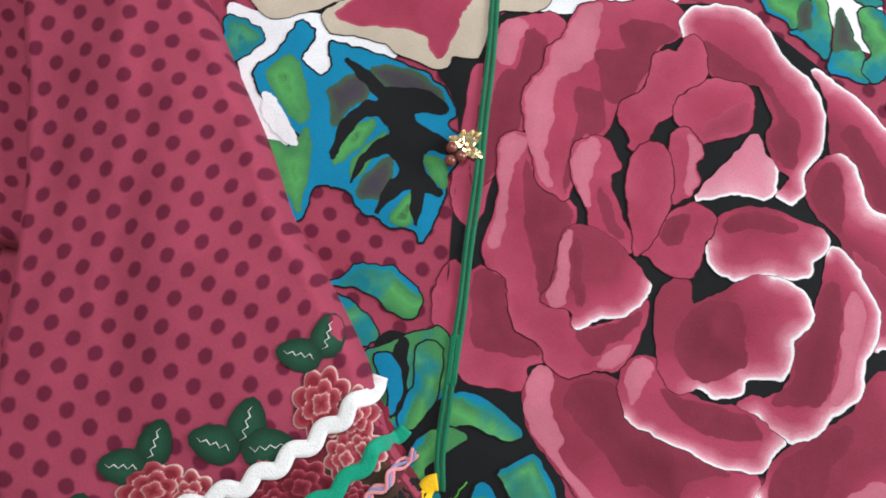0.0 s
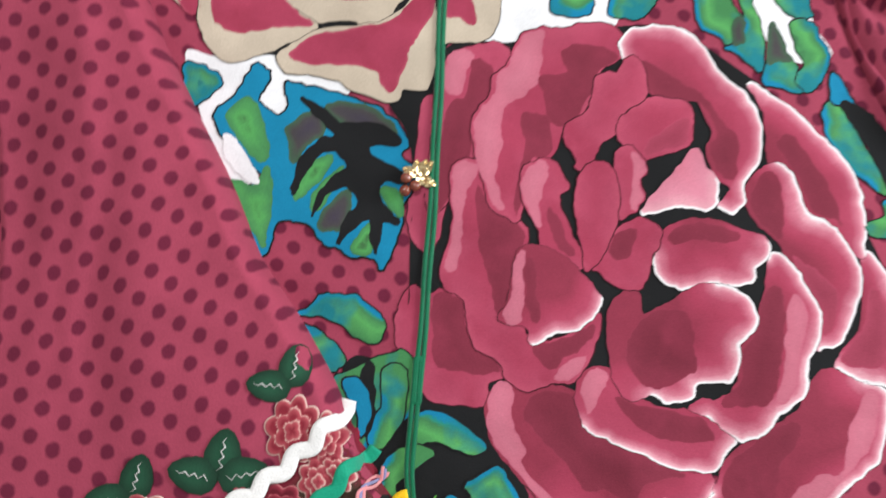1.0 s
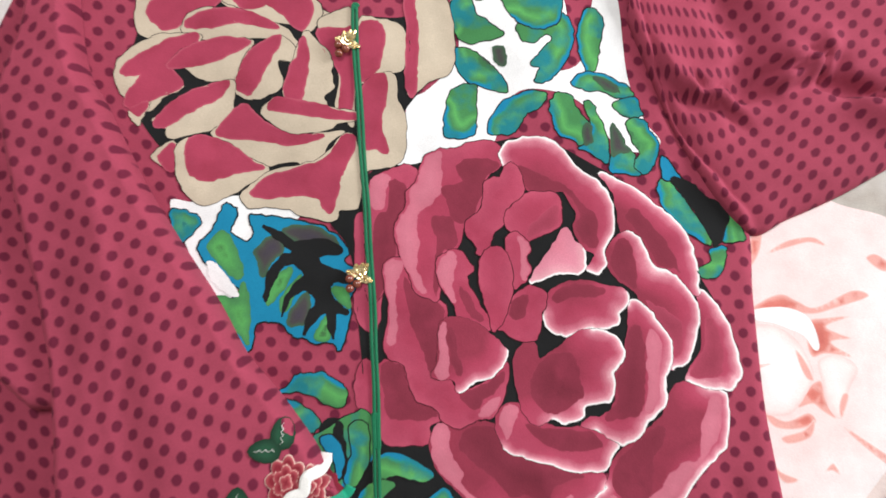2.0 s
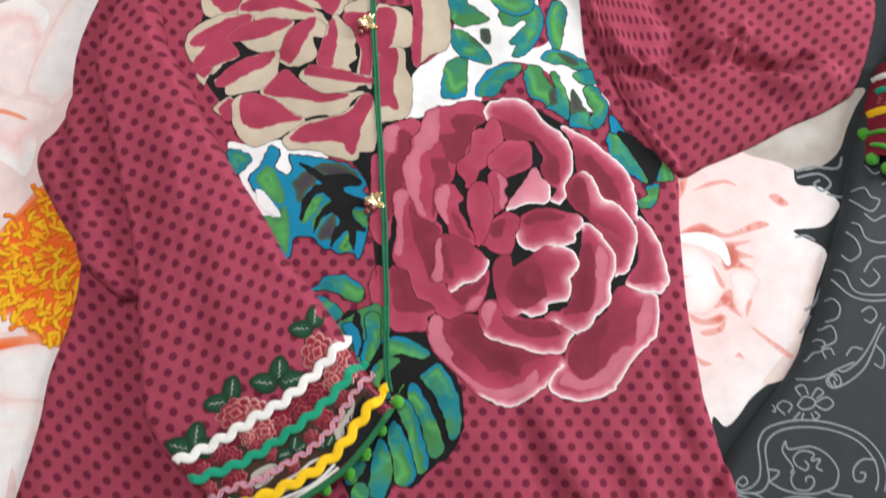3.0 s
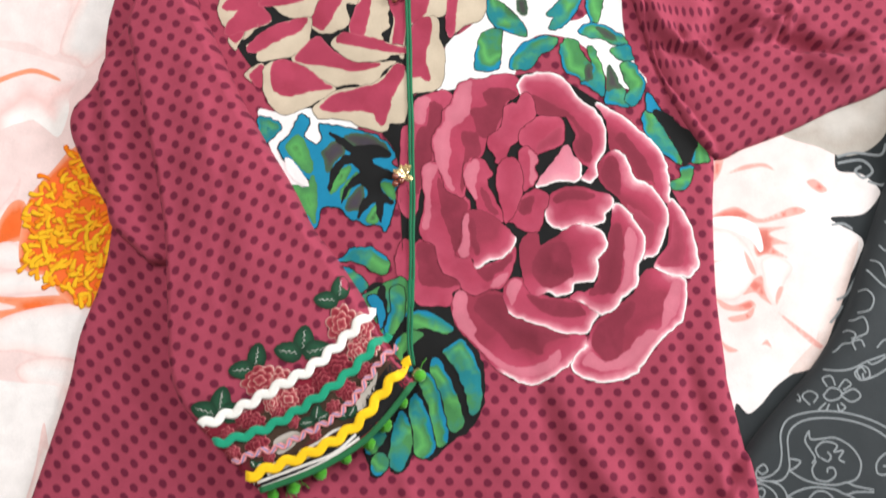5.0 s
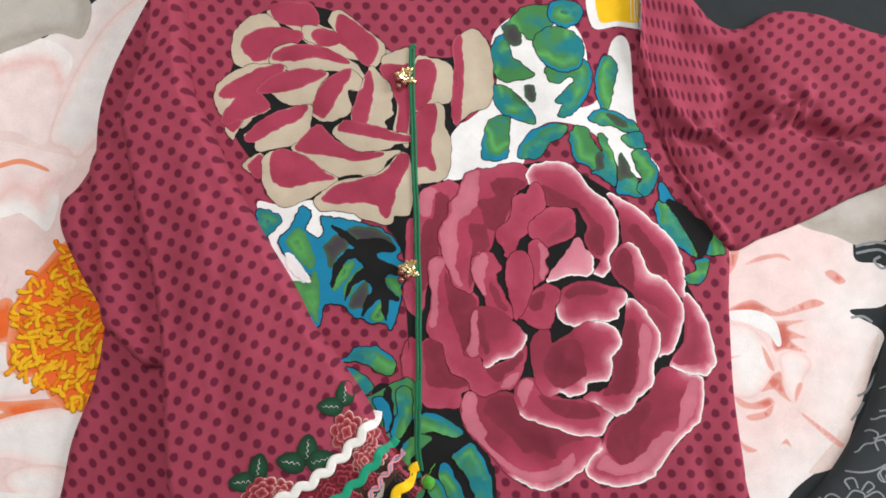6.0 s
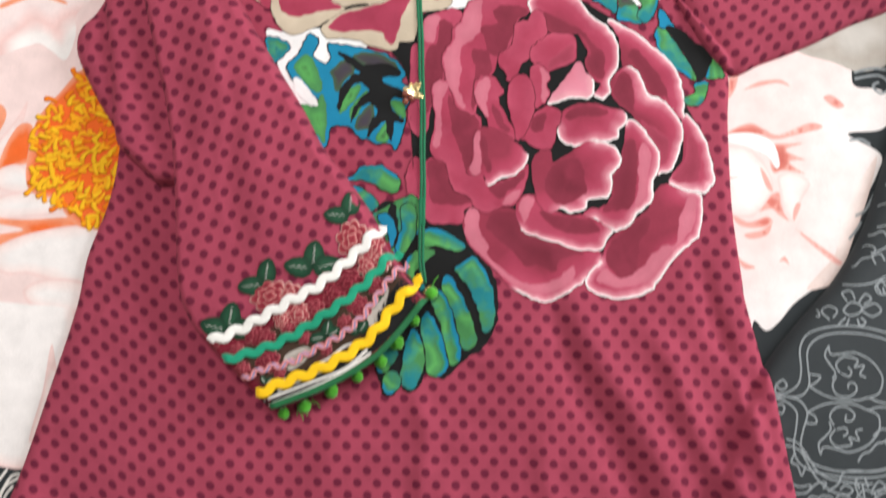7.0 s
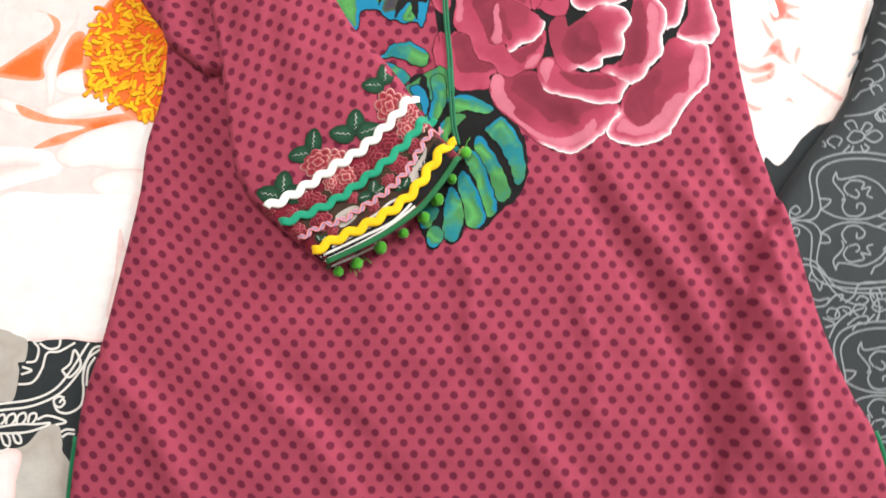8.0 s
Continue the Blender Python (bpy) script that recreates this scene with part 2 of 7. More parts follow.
def spline(points, closed=False, n=6):
    """Points on a smooth curve through the control points, and for each the number of its stretch."""
    p = [Vector((*q, 0)) if len(q) == 2 else Vector(q) for q in points]
    m = len(p)
    out, seg = [], []
    for i in range(m if closed else m - 1):
        a, b = p[i], p[(i + 1) % m]
        pa = p[i - 1] if closed or i else a
        pb = p[(i + 2) % m] if closed or i + 2 < m else b
        for k in range(n):
            t = k / n
            out.append(0.5 * (2 * a + (b - pa) * t + (2 * pa - 5 * a + 4 * b - pb) * t * t + (3 * a - pa - 3 * b + pb) * t ** 3))
            seg.append(i)
    if not closed:
        out.append(p[-1])
        seg.append(m - 2)
    return np.array([tuple(v) for v in out]), seg


def resample(points, n):
    p, _ = spline(points, False, 10)
    s = np.r_[0, np.cumsum(np.hypot(*np.diff(p[:, :2], axis=0).T))]
    k = np.linspace(0, s[-1], n)
    return np.c_[np.interp(k, s, p[:, 0]), np.interp(k, s, p[:, 1])], s[-1]


def h_sheet(x, y):
    return Z0 + 0.0012 * (np.sin(9 * x + 4 * y) + np.sin(13 * y - 5 * x + 1))


QUILT_EDGE = [(53.4, 52.0), (49.5, 39.5), (47.1, 33.6), (44.6, 29.5), (42.2, 24.3), (40.3, 18.7), (38.2, 13.2), (36.2, 7.9), (33.3, 3.2), (29.8, -0.6), (26.9, -4.1), (24.2, -8.7), (21.9, -15.0), (19.3, -23.8), (17.0, -34.9)]


def h_base(x, y):
    """The sheet, and the quilt that lies on it."""
    e = np.clip((x - np.interp(y, *QE)) / 0.022, 0, 1)
    return h_sheet(x, y) + 0.014 * np.sqrt(np.clip(1 - (1 - e) ** 2, 0, 1))


def fold(x, y, a, b, width, amp):
    """A soft ridge (or valley) along the line a-b, fading out at its ends; cm."""
    ax, ay, bx, by = a[0] * CM, a[1] * CM, b[0] * CM, b[1] * CM
    dx, dy = bx - ax, by - ay
    ln = math.hypot(dx, dy)
    s = ((x - ax) * dx + (y - ay) * dy) / ln ** 2
    d = ((x - ax) * dy - (y - ay) * dx) / ln
    d = d + 0.004 * np.sin(s * 9 + ax * 40)
    return amp * CM * np.exp(-(d / (width * CM)) ** 2) / (1 + np.exp(-(s - 0.05) * 16)) / (1 + np.exp((s - 0.95) * 16))


BODY_LEFT = [(-26.4, 63.2), (-26.1, 51.4), (-32.2, 35.5), (-31.0, 20.0), (-31.0, 14.5), (-31.7, 10.2), (-33.2, 5.6), (-34.0, 0.6), (-36.2, -7.5), (-37.9, -13.3), (-39.6, -17.9), (-40.5, -22.5), (-41.3, -28.1), (-42.6, -40.3), (-43.7, -52.1)]
BODY_RIGHT = [(14.3, 63.2), (17.7, 51.3), (17.8, 41.4), (19.9, 30.9), (23.0, 25.7), (24.9, 22.5), (24.7, 17.3), (24.7, 9.7), (25.3, 3.3), (25.5, 1.3)] + [(26.7, -4.0), (27.2, -7.2), (28.6, -16.2), (30.3, -22.4), (31.8, -25.9), (32.7, -31.9), (33.9, -44.7), (35.0, -56.0)]
FOLDS = [
    # (line, width, height) in cm
    ([(10.4, 1.3), (25.4, -30.5)], 1.6, 0.85),
    ([(8.1, 2.0), (21.2, -32.2)], 1.1, -0.55),
    ([(16.6, -0.9), (25.3, -19.5)], 1.2, 0.7),
    ([(21.0, 4.8), (27.6, -13.5)], 1.0, -0.6),
    ([(24.5, -1.5), (26.9, -30.6)], 1.1, 0.8),
    ([(-3.3, -5.8), (-2.5, -19.5)], 0.9, 0.35),
    ([(-2.0, -13.3), (4.7, -31.0)], 1.5, 0.6),
    ([(-21.7, -16.0), (-9.5, -30.1)], 1.6, -0.6),
    ([(-24.8, -14.7), (-14.1, -29.8)], 1.5, 0.5),
    ([(-37.6, -13.8), (-28.5, -28.8)], 1.5, 0.7),
    ([(7.7, -9.8), (7.9, -24.3)], 1.0, 0.3),
    ([(-30.7, 2.4), (-34.2, -6.6)], 1.0, 0.3),
    ([(-9.6, -8.5), (-13.3, -16.6)], 1.4, 0.22),
    ([(-28.5, 13.3), (-32.4, 0.2)], 1.8, -0.35),
    ([(6.8, 32.4), (12.6, 42.1)], 1.6, 0.2),
    ([(-4.9, 30.6), (-3.1, 3.3)], 0.9, 0.05),
]


def edge_line(points):
    p, _ = spline(points, False, 8)
    o = np.argsort(p[:, 1])
    return p[o, 1] * CM, p[o, 0] * CM


BL, BR, QE = edge_line(BODY_LEFT), edge_line(BODY_RIGHT), edge_line(QUILT_EDGE)


def h_body(x, y):
    """The height of the laid-out kameez: its thickness, rounded at the side seams, and its folds."""
    xl, xr = np.interp(y, *BL), np.interp(y, *BR)
    e = np.minimum(x - xl, xr - x)
    q = np.clip(e / 0.012, 0, 1)
    prof = np.sqrt(np.clip(1 - (1 - q) ** 2, 0, 1))
    f = 0.0009 * (np.sin(37 * x + 11 * y) + np.sin(23 * y - 19 * x + 2) + 0.7 * np.sin(61 * x + 40 * y))
    f = f + 0.00045 * np.sin(150 * y + 38 * x + 3 * np.sin(13 * x + 7 * y)) * np.sin(17 * x - 9 * y + 1) + 0.0003 * np.sin(120 * x - 70 * y + 2 * np.sin(19 * y))
    for (a, b), w, amp in FOLDS:
        f = f + fold(x, y, a, b, w, amp)
    q2 = np.clip(e / 0.03, 0, 1)
    return h_base(x, y) + prof * 0.009 + (np.maximum(f, -0.004) + 0.5 * (np.minimum(f, -0.004) + 0.004) * 0.3) * q2


def on_sheet(x, y):
    return h_sheet(x, y)


def shape(name, parent, material, surface, layer, inner, rim=None, label="", step=0.35, grow=0.0, ragged=0.0):
    """A printed shape on a surface: its outline runs through inner and rim (cm); it lies a hair's breadth above what it is printed over."""
    rim = rim or []
    pts, seg = spline(inner + rim, True, 6)
    pts = pts[:, :2]
    if grow:
        d = np.roll(pts, -1, 0) - np.roll(pts, 1, 0)
        d /= np.maximum(np.hypot(*d.T), 1e-6)[:, None]
        turn = np.sum(pts[:, 0] * np.roll(pts[:, 1], -1) - np.roll(pts[:, 0], -1) * pts[:, 1])
        pts = pts + np.c_[d[:, 1], -d[:, 0]] * (grow if turn > 0 else -grow)
    if ragged:
        d = np.roll(pts, -1, 0) - np.roll(pts, 1, 0)
        d /= np.maximum(np.hypot(*d.T), 1e-6)[:, None]
        k = np.array([noise.noise((a * 1.7, b * 1.7, 0.3)) + 0.6 * noise.noise((a * 4.5, b * 4.5, 5.1)) for a, b in pts]) * ragged
        pts = pts + np.c_[d[:, 1], -d[:, 0]] * k[:, None]
    n0 = len(inner)
    is_rim = np.array([s >= n0 and s < n0 + len(rim) - 1 for s in seg]) if rim else np.ones(len(pts), bool)
    lo, hi = pts.min(0), pts.max(0)
    gx, gy = np.meshgrid(np.arange(lo[0], hi[0], step), np.arange(lo[1], hi[1], step))
    g = np.c_[gx.ravel(), gy.ravel()]
    nxt = np.roll(pts, -1, 0)
    inside = np.zeros(len(g), bool)
    for (ax, ay), (bx, by) in zip(pts, nxt):
        if ay != by:
            c = (ay > g[:, 1]) != (by > g[:, 1])
            inside ^= c & (g[:, 0] < (bx - ax) * (g[:, 1] - ay) / (by - ay) + ax)
    g = g[inside]

    def dist(q, sel):
        best = np.full(len(q), 1e9)
        for (ax, ay), (bx, by), s in zip(pts, nxt, sel):
            if s:
                dx, dy = bx - ax, by - ay
                t = np.clip(((q[:, 0] - ax) * dx + (q[:, 1] - ay) * dy) / (dx * dx + dy * dy + 1e-12), 0, 1)
                best = np.minimum(best, np.hypot(q[:, 0] - ax - t * dx, q[:, 1] - ay - t * dy))
        return best

    if len(g):
        g = g[dist(g, np.ones(len(pts), bool)) > step * 0.35]
    ring = []
    mid = (pts + nxt) / 2
    nor = np.c_[-(nxt - pts)[:, 1], (nxt - pts)[:, 0]]
    nor /= np.maximum(np.hypot(*nor.T), 1e-6)[:, None]
    area = np.sum(pts[:, 0] * nxt[:, 1] - nxt[:, 0] * pts[:, 1])
    ring = mid + nor * (0.12 if area > 0 else -0.12)
    keep = dist(ring, np.ones(len(pts), bool)) > 0.1
    allp = np.vstack([pts, ring[keep], g]) if len(g) else np.vstack([pts, ring[keep]])
    from mathutils.geometry import delaunay_2d_cdt
    v, _, faces, *_ = delaunay_2d_cdt([Vector(q) for q in allp], [], [list(range(len(pts)))], 1, 1e-5)
    q = np.array([tuple(p) for p in v])
    used = sorted({i for f in faces for i in f})
    index = {o: i for i, o in enumerate(used)}
    q = q[used]
    u, w = dist(q, is_rim), dist(q, np.ones(len(pts), bool))
    z = surface(q[:, 0] * CM, q[:, 1] * CM) + 0.0003 + layer * 0.000022
    bm = bmesh.new()
    vs = [bm.verts.new((a * CM, b * CM, c)) for (a, b), c in zip(q, z)]
    uv = bm.loops.layers.uv.new("UVMap")
    uv2 = bm.loops.layers.uv.new("Base")
    top = max(float(u.max()), 1e-6)
    for f in faces:
        try:
            face = bm.faces.new([vs[index[i]] for i in f])
        except ValueError:
            continue
        for lp in face.loops:
            k = lp.vert.index
            lp[uv].uv = (0, 0)
    bm.verts.index_update()
    for face in bm.faces:
        for lp in face.loops:
            k = lp.vert.index
            lp[uv].uv = (u[k], w[k])
            lp[uv2].uv = (u[k] / top, 0)
        if face.normal.z < 0:
            face.normal_flip()
    bm.normal_update()
    for face in bm.faces:
        if face.normal.z < 0:
            face.normal_flip()
    return part(name, bm, material, parent, label)


def tube(bm, points, radius, sides=6, flat=1.0, taper=None):
    """A round (or flattened) cord along points in metres."""
    p = [Vector(q) for q in points]
    rings = []
    for i, c in enumerate(p):
        d = (p[min(i + 1, len(p) - 1)] - p[max(i - 1, 0)]).normalized()
        side = d.cross(Vector((0, 0, 1)))
        side = side.normalized() if side.length > 1e-6 else Vector((1, 0, 0))
        up = side.cross(d)
        r = radius * (taper[i] if taper is not None else 1)
        rings.append([bm.verts.new(c + side * r * math.cos(a) + up * r * flat * math.sin(a))
                      for a in (math.tau * k / sides for k in range(sides))])
    for a, b in zip(rings, rings[1:]):
        for k in range(sides):
            bm.faces.new((a[k], a[(k + 1) % sides], b[(k + 1) % sides], b[k]))
    bm.faces.new(rings[0][::-1])
    bm.faces.new(rings[-1])


def line_print(name, parent, material, surface, paths, width, label="", layer=3):
    """Thin printed lines (cm) lying on a surface, as one mesh."""
    bm = bmesh.new()
    for path in paths:
        p, _ = spline(path, False, 6)
        z = surface(p[:, 0] * CM, p[:, 1] * CM) + 0.0003 + layer * 0.00004
        t = np.c_[np.gradient(p[:, 0]), np.gradient(p[:, 1])]
        t /= np.maximum(np.hypot(*t.T), 1e-6)[:, None]
        side = np.c_[-t[:, 1], t[:, 0]] * width / 2
        rows = [[bm.verts.new(((p[i, 0] + k * side[i, 0]) * CM, (p[i, 1] + k * side[i, 1]) * CM, z[i])) for k in (1, -1)] for i in range(len(p))]
        for a, b in zip(rows, rows[1:]):
            bm.faces.new((a[0], a[1], b[1], b[0]))
    return part(name, bm, material, parent, label)


def patch(left, right, base, thick, nu, nv, folds=(), end_round=False, start_round=False, soft=0.012, bow=(0.0, 0.0)):
    """A flattened cloth tube between two edge lines (cm): its edges roll down on to what lies beneath."""
    L, ll = resample(left, nv + 1)
    R, lr = resample(right, nv + 1)
    length = (ll + lr) / 2 * CM
    bm = bmesh.new()
    uv = bm.loops.layers.uv.new("UVMap")
    wid = np.mean(np.hypot(*(R - L).T)) * CM
    us = 0.5 - 0.5 * np.cos(np.pi * np.linspace(0, 1, nu + 1))
    us = 0.55 * us + 0.45 * np.linspace(0, 1, nu + 1)
    grid = []
    for j in range(nv + 1):
        xy = (L[j][None] * (1 - us)[:, None] + R[j][None] * us[:, None]) * CM
        xy = xy + np.sin(np.pi * us)[:, None] * np.array(bow)[None] * CM * (j / nv) ** 5
        w = np.hypot(*(R[j] - L[j])) * CM
        e = np.minimum(us, 1 - us) * w
        if end_round:
            e = np.minimum(e, (1 - j / nv) * length)
        if start_round:
            e = np.minimum(e, j / nv * length)
        q = np.clip(e / soft, 0, 1)
        prof = np.sqrt(np.clip(1 - (1 - q) ** 2, 0, 1))
        f = 0.0008 * (np.sin(45 * xy[:, 0] + 21 * xy[:, 1]) + np.sin(33 * xy[:, 1] - 27 * xy[:, 0] + 2))
        f = f + 0.0005 * np.sin(140 * xy[:, 1] + 60 * xy[:, 0] + 3 * np.sin(15 * xy[:, 0])) * np.sin(21 * xy[:, 0] + 8 * xy[:, 1])
        for (a, b), fw, amp in folds:
            f = f + fold(xy[:, 0], xy[:, 1], a, b, fw, amp)
        z = base(xy[:, 0], xy[:, 1]) + thick * prof + f * np.clip(e / 0.03, 0, 1) + 0.0003
        z = np.maximum(z, base(xy[:, 0], xy[:, 1]) + 0.0015 * np.clip(e / 0.01, 0, 1))
        grid.append([bm.verts.new((*a, c)) for a, c in zip(xy, z)])
    for j in range(nv):
        for i in range(nu):
            f = bm.faces.new((grid[j][i], grid[j + 1][i], grid[j + 1][i + 1], grid[j][i + 1]))
            for lp, (a, b) in zip(f.loops, ((i, j), (i, j + 1), (i + 1, j + 1), (i + 1, j))):
                w = np.hypot(*(R[b] - L[b])) * CM
                lp[uv].uv = ((us[a] - 0.5) * w + 0.3, -b / nv * length)
    bm.normal_update()
    if sum(f.normal.z for f in bm.faces) < 0:
        bmesh.ops.reverse_faces(bm, faces=bm.faces)
    return bm


def dropper(*obs):
    """A function that gives the highest surface of these meshes at x, y (metres), or the kameez or the sheet beside them."""
    from mathutils.bvhtree import BVHTree
    trees = []
    for o in obs:
        b = bmesh.new()
        b.from_mesh(o.data)
        trees.append(BVHTree.FromBMesh(b))
        b.free()

    def at(x, y):
        x, y = np.atleast_1d(x), np.atleast_1d(y)
        z = h_body(x, y)
        for i in range(len(x)):
            for tr in trees:
                hit = tr.ray_cast(Vector((x[i], y[i], 2.0)), Vector((0, 0, -1)))[0]
                if hit is not None and hit.z > z[i]:
                    z[i] = hit.z
        return z

    return at


# ---- the room and the bed ----
def box(name, x0, y0, z0, x1, y1, z1, material, parent=None, label="", bevel=0.0):
    bm = bmesh.new()
    bmesh.ops.create_cube(bm, size=1)
    for v in bm.verts:
        v.co = Vector(((x0 + x1) / 2 + v.co.x * (x1 - x0), (y0 + y1) / 2 + v.co.y * (y1 - y0), (z0 + z1) / 2 + v.co.z * (z1 - z0)))
    if bevel:
        bmesh.ops.bevel(bm, geom=bm.edges[:], offset=bevel, segments=3, affect="EDGES")
    return part(name, bm, material, parent, label, False)


def setting(ob, label, category):
    return tagged(ob, label, category, kind="structure")


setting(box("floor", -2.6, -2.6, -0.1, 2.6, 2.6, 0, M["tile"]), "plain beige tiled bedroom floor", "floor")
setting(box("ceiling", -2.6, -2.6, 2.8, 2.6, 2.6, 2.9, M["wall"]), "plain white painted bedroom ceiling", "ceiling")
setting(box("wall_north", -2.6, 2.5, 0, 2.6, 2.6, 2.8, M["wall"]), "plain white painted bedroom wall", "wall")
setting(box("wall_south", -2.6, -2.6, 0, 2.6, -2.5, 2.8, M["wall"]), "plain white painted bedroom wall", "wall")
setting(box("wall_east", 2.5, -2.5, 0, 2.6, 2.5, 2.8, M["wall"]), "plain white painted bedroom wall", "wall")
setting(box("wall_west", -2.6, -2.5, 0, -2.5, 2.5, 2.8, M["wall"]), "plain white painted bedroom wall", "wall")

bed = thing("bed", "low brown wooden bed with a thick mattress under a printed sheet", "bed")
box("mattress", -0.88, -1.0, 0.25, 0.88, 1.0, Z0 - 0.02, M["wall"], bed, "", 0.03)
box("bed_frame", -0.92, -1.04, 0.12, 0.92, 1.04, 0.25, M["wood"], bed, "", 0.01)
for sx in (-0.86, 0.86):
    for sy in (-0.98, 0.98):
        box("leg", sx - 0.04, sy - 0.04, 0, sx + 0.04, sy + 0.04, 0.12, M["wood"], bed, "", 0.005)

sheet = thing("bed_sheet", "dark slate cotton bed sheet printed with pink peonies and scrolls", "bed sheet")


def sheet_mesh():
    bm = bmesh.new()
    nx, ny = 130, 146
    rows = []
    for j in range(ny + 1):
        row = []
        for i in range(nx + 1):
            x, y = -1.14 + 2.28 * i / nx, -1.26 + 2.52 * j / ny
            ox, oy = max(abs(x) - 0.9, 0), max(abs(y) - 1.02, 0)
            o = math.hypot(ox, oy)
            xx = math.copysign(min(abs(x), 0.9) + 0.015 * (ox > 0) + 0.012 * math.sin(y * 20) * min(ox * 8, 1), x)
            yy = math.copysign(min(abs(y), 1.02) + 0.03 * (oy > 0) + 0.012 * math.sin(x * 20) * min(oy * 8, 1), y)
            row.append(bm.verts.new((xx, yy, float(h_sheet(x, y)) - o)))
        rows.append(row)
    for a, b in zip(rows, rows[1:]):
        for i in range(nx):
            bm.faces.new((a[i], a[i + 1], b[i + 1], b[i]))
    return bm


part("cloth", sheet_mesh(), M["sheet"], sheet)

# ---- the kameez: body ----
kameez = thing("kameez", "crimson dotted cotton kameez with printed peonies, laid out on bed", "dress")


def body_mesh():
    ys = np.arange(0.60, -0.62, -0.0034)
    bm = bmesh.new()
    uv = bm.loops.layers.uv.new("UVMap")
    nu = 250
    k = np.linspace(0, 1, nu + 1)
    us = 0.8 * k + 0.2 * (0.5 - 0.5 * np.cos(np.pi * k))
    rows = []
    for y in ys:
        xl, xr = np.interp(y, *BL), np.interp(y, *BR)
        x = xl + (xr - xl) * us
        z = h_body(x, np.full_like(x, y))
        rows.append([bm.verts.new((a, y, c)) for a, c in zip(x, z)])
    for a, b in zip(rows, rows[1:]):
        for i in range(nu):
            f = bm.faces.new((b[i], b[i + 1], a[i + 1], a[i]))
            for lp in f.loops:
                co = lp.vert.co
                lp[uv].uv = (co.x + co.y * 0.03, co.y + 0.03 * (co.x + 0.15) - 0.18 * max(-0.15 - co.x, 0) * min((-0.15 - co.x) * 6, 1))
    return bm


part("body", body_mesh(), M["dots"], kameez)
P_COUNT = [0]


def petal(kind, inner, rim=None, layer=None, grow=0.13):
    P_COUNT[0] += 1
    return shape("printed_petal", kameez, M[kind], h_body, layer if layer is not None else 3 + P_COUNT[0] * 0.5, inner, rim, step=0.22, grow=grow, ragged=0.13)


def tone(kind, outline):
    """A flat brushed tone inside a petal."""
    P_COUNT[0] += 1
    return shape("printed_tone", kameez, M[kind], h_body, 3 + P_COUNT[0] * 0.5, outline, None, "", 0.22, 0.1 if kind == "tone_light" else 0.04, 0.16)


def ground(kind, outline, layer=0, name="print_ground"):
    return shape(name, kameez, M[kind], h_body, layer, outline, None, "", 0.5)


# grounds under the motifs
ground("white", [(14.8, 41.3), (16.4, 41.1), (16.7, 34.7), (17.7, 31.1), (18.8, 29.3), (17.6, 28.5), (15.4, 29.1), (14.2, 31.1), (12.7, 32.7), (10.7, 33.5), (8.4, 33.5), (6.9, 31.7), (6.3, 29.7), (4.0, 29.0), (1.5, 28.6), (-0.0, 27.5), (-1.5, 27.5), (-0.7, 29.1), (-0.2, 31.7), (0.3, 33.3), (1.6, 34.0), (3.5, 35.8), (4.2, 37.9), (3.7, 41.1), (4.7, 43.0), (7.1, 44.3), (9.7, 44.3), (11.9, 42.1), (12.4, 38.4), (10.7, 35.3), (13.3, 35.8)], 0)
ground("white", [(-17.5, 26.3), (-15.6, 26.3), (-12.7, 27.0), (-11.9, 25.8), (-10.1, 26.1), (-8.1, 24.8), (-10.7, 23.8), (-13.2, 22.0), (-12.6, 19.4), (-13.3, 16.5), (-14.7, 17.5), (-15.9, 22.0)], 0)
ground("black", [(-5.0, 24.5), (-2.5, 28.1), (0.5, 28.4), (5.9, 29.7), (9.7, 29.9), (13.4, 27.8), (16.9, 25.3), (19.8, 20.6), (21.9, 16.1), (22.4, 12.5), (20.6, 10.8), (19.3, 8.8), (17.9, 6.1), (9.4, 5.9), (1.1, 7.7), (-3.1, 8.2), (-4.0, 15.6), (-4.2, 20.7)], 1)
ground("black", [(-20.1, 38.4), (-20.8, 36.0), (-19.6, 32.6), (-17.2, 29.2), (-15.1, 26.3), (-12.1, 26.6), (-5.5, 24.5), (-3.6, 24.7), (-2.8, 28.1), (-0.6, 28.6), (-0.4, 31.9), (1.6, 34.6), (3.1, 37.4), (2.9, 41.2), (0.1, 39.9), (-3.0, 39.9), (-5.5, 39.1), (-8.1, 41.8), (-10.2, 43.9), (-14.3, 44.8), (-18.4, 43.4)], 1)
ground("black", [(-5.0, 8.0), (-3.1, 8.8), (-1.3, 8.4), (1.0, 8.7), (1.3, 6.7), (2.2, 4.1), (3.2, 3.1), (1.6, 1.3), (-1.2, 1.8), (-3.3, 0.8), (-5.6, 1.4), (-4.5, 3.4), (-3.8, 5.4)], 0)
ground("black", [(-6.0, 24.7), (-3.9, 25.4), (-3.5, 23.7), (-3.4, 20.3), (-4.2, 20.8), (-4.7, 22.6)], 1)

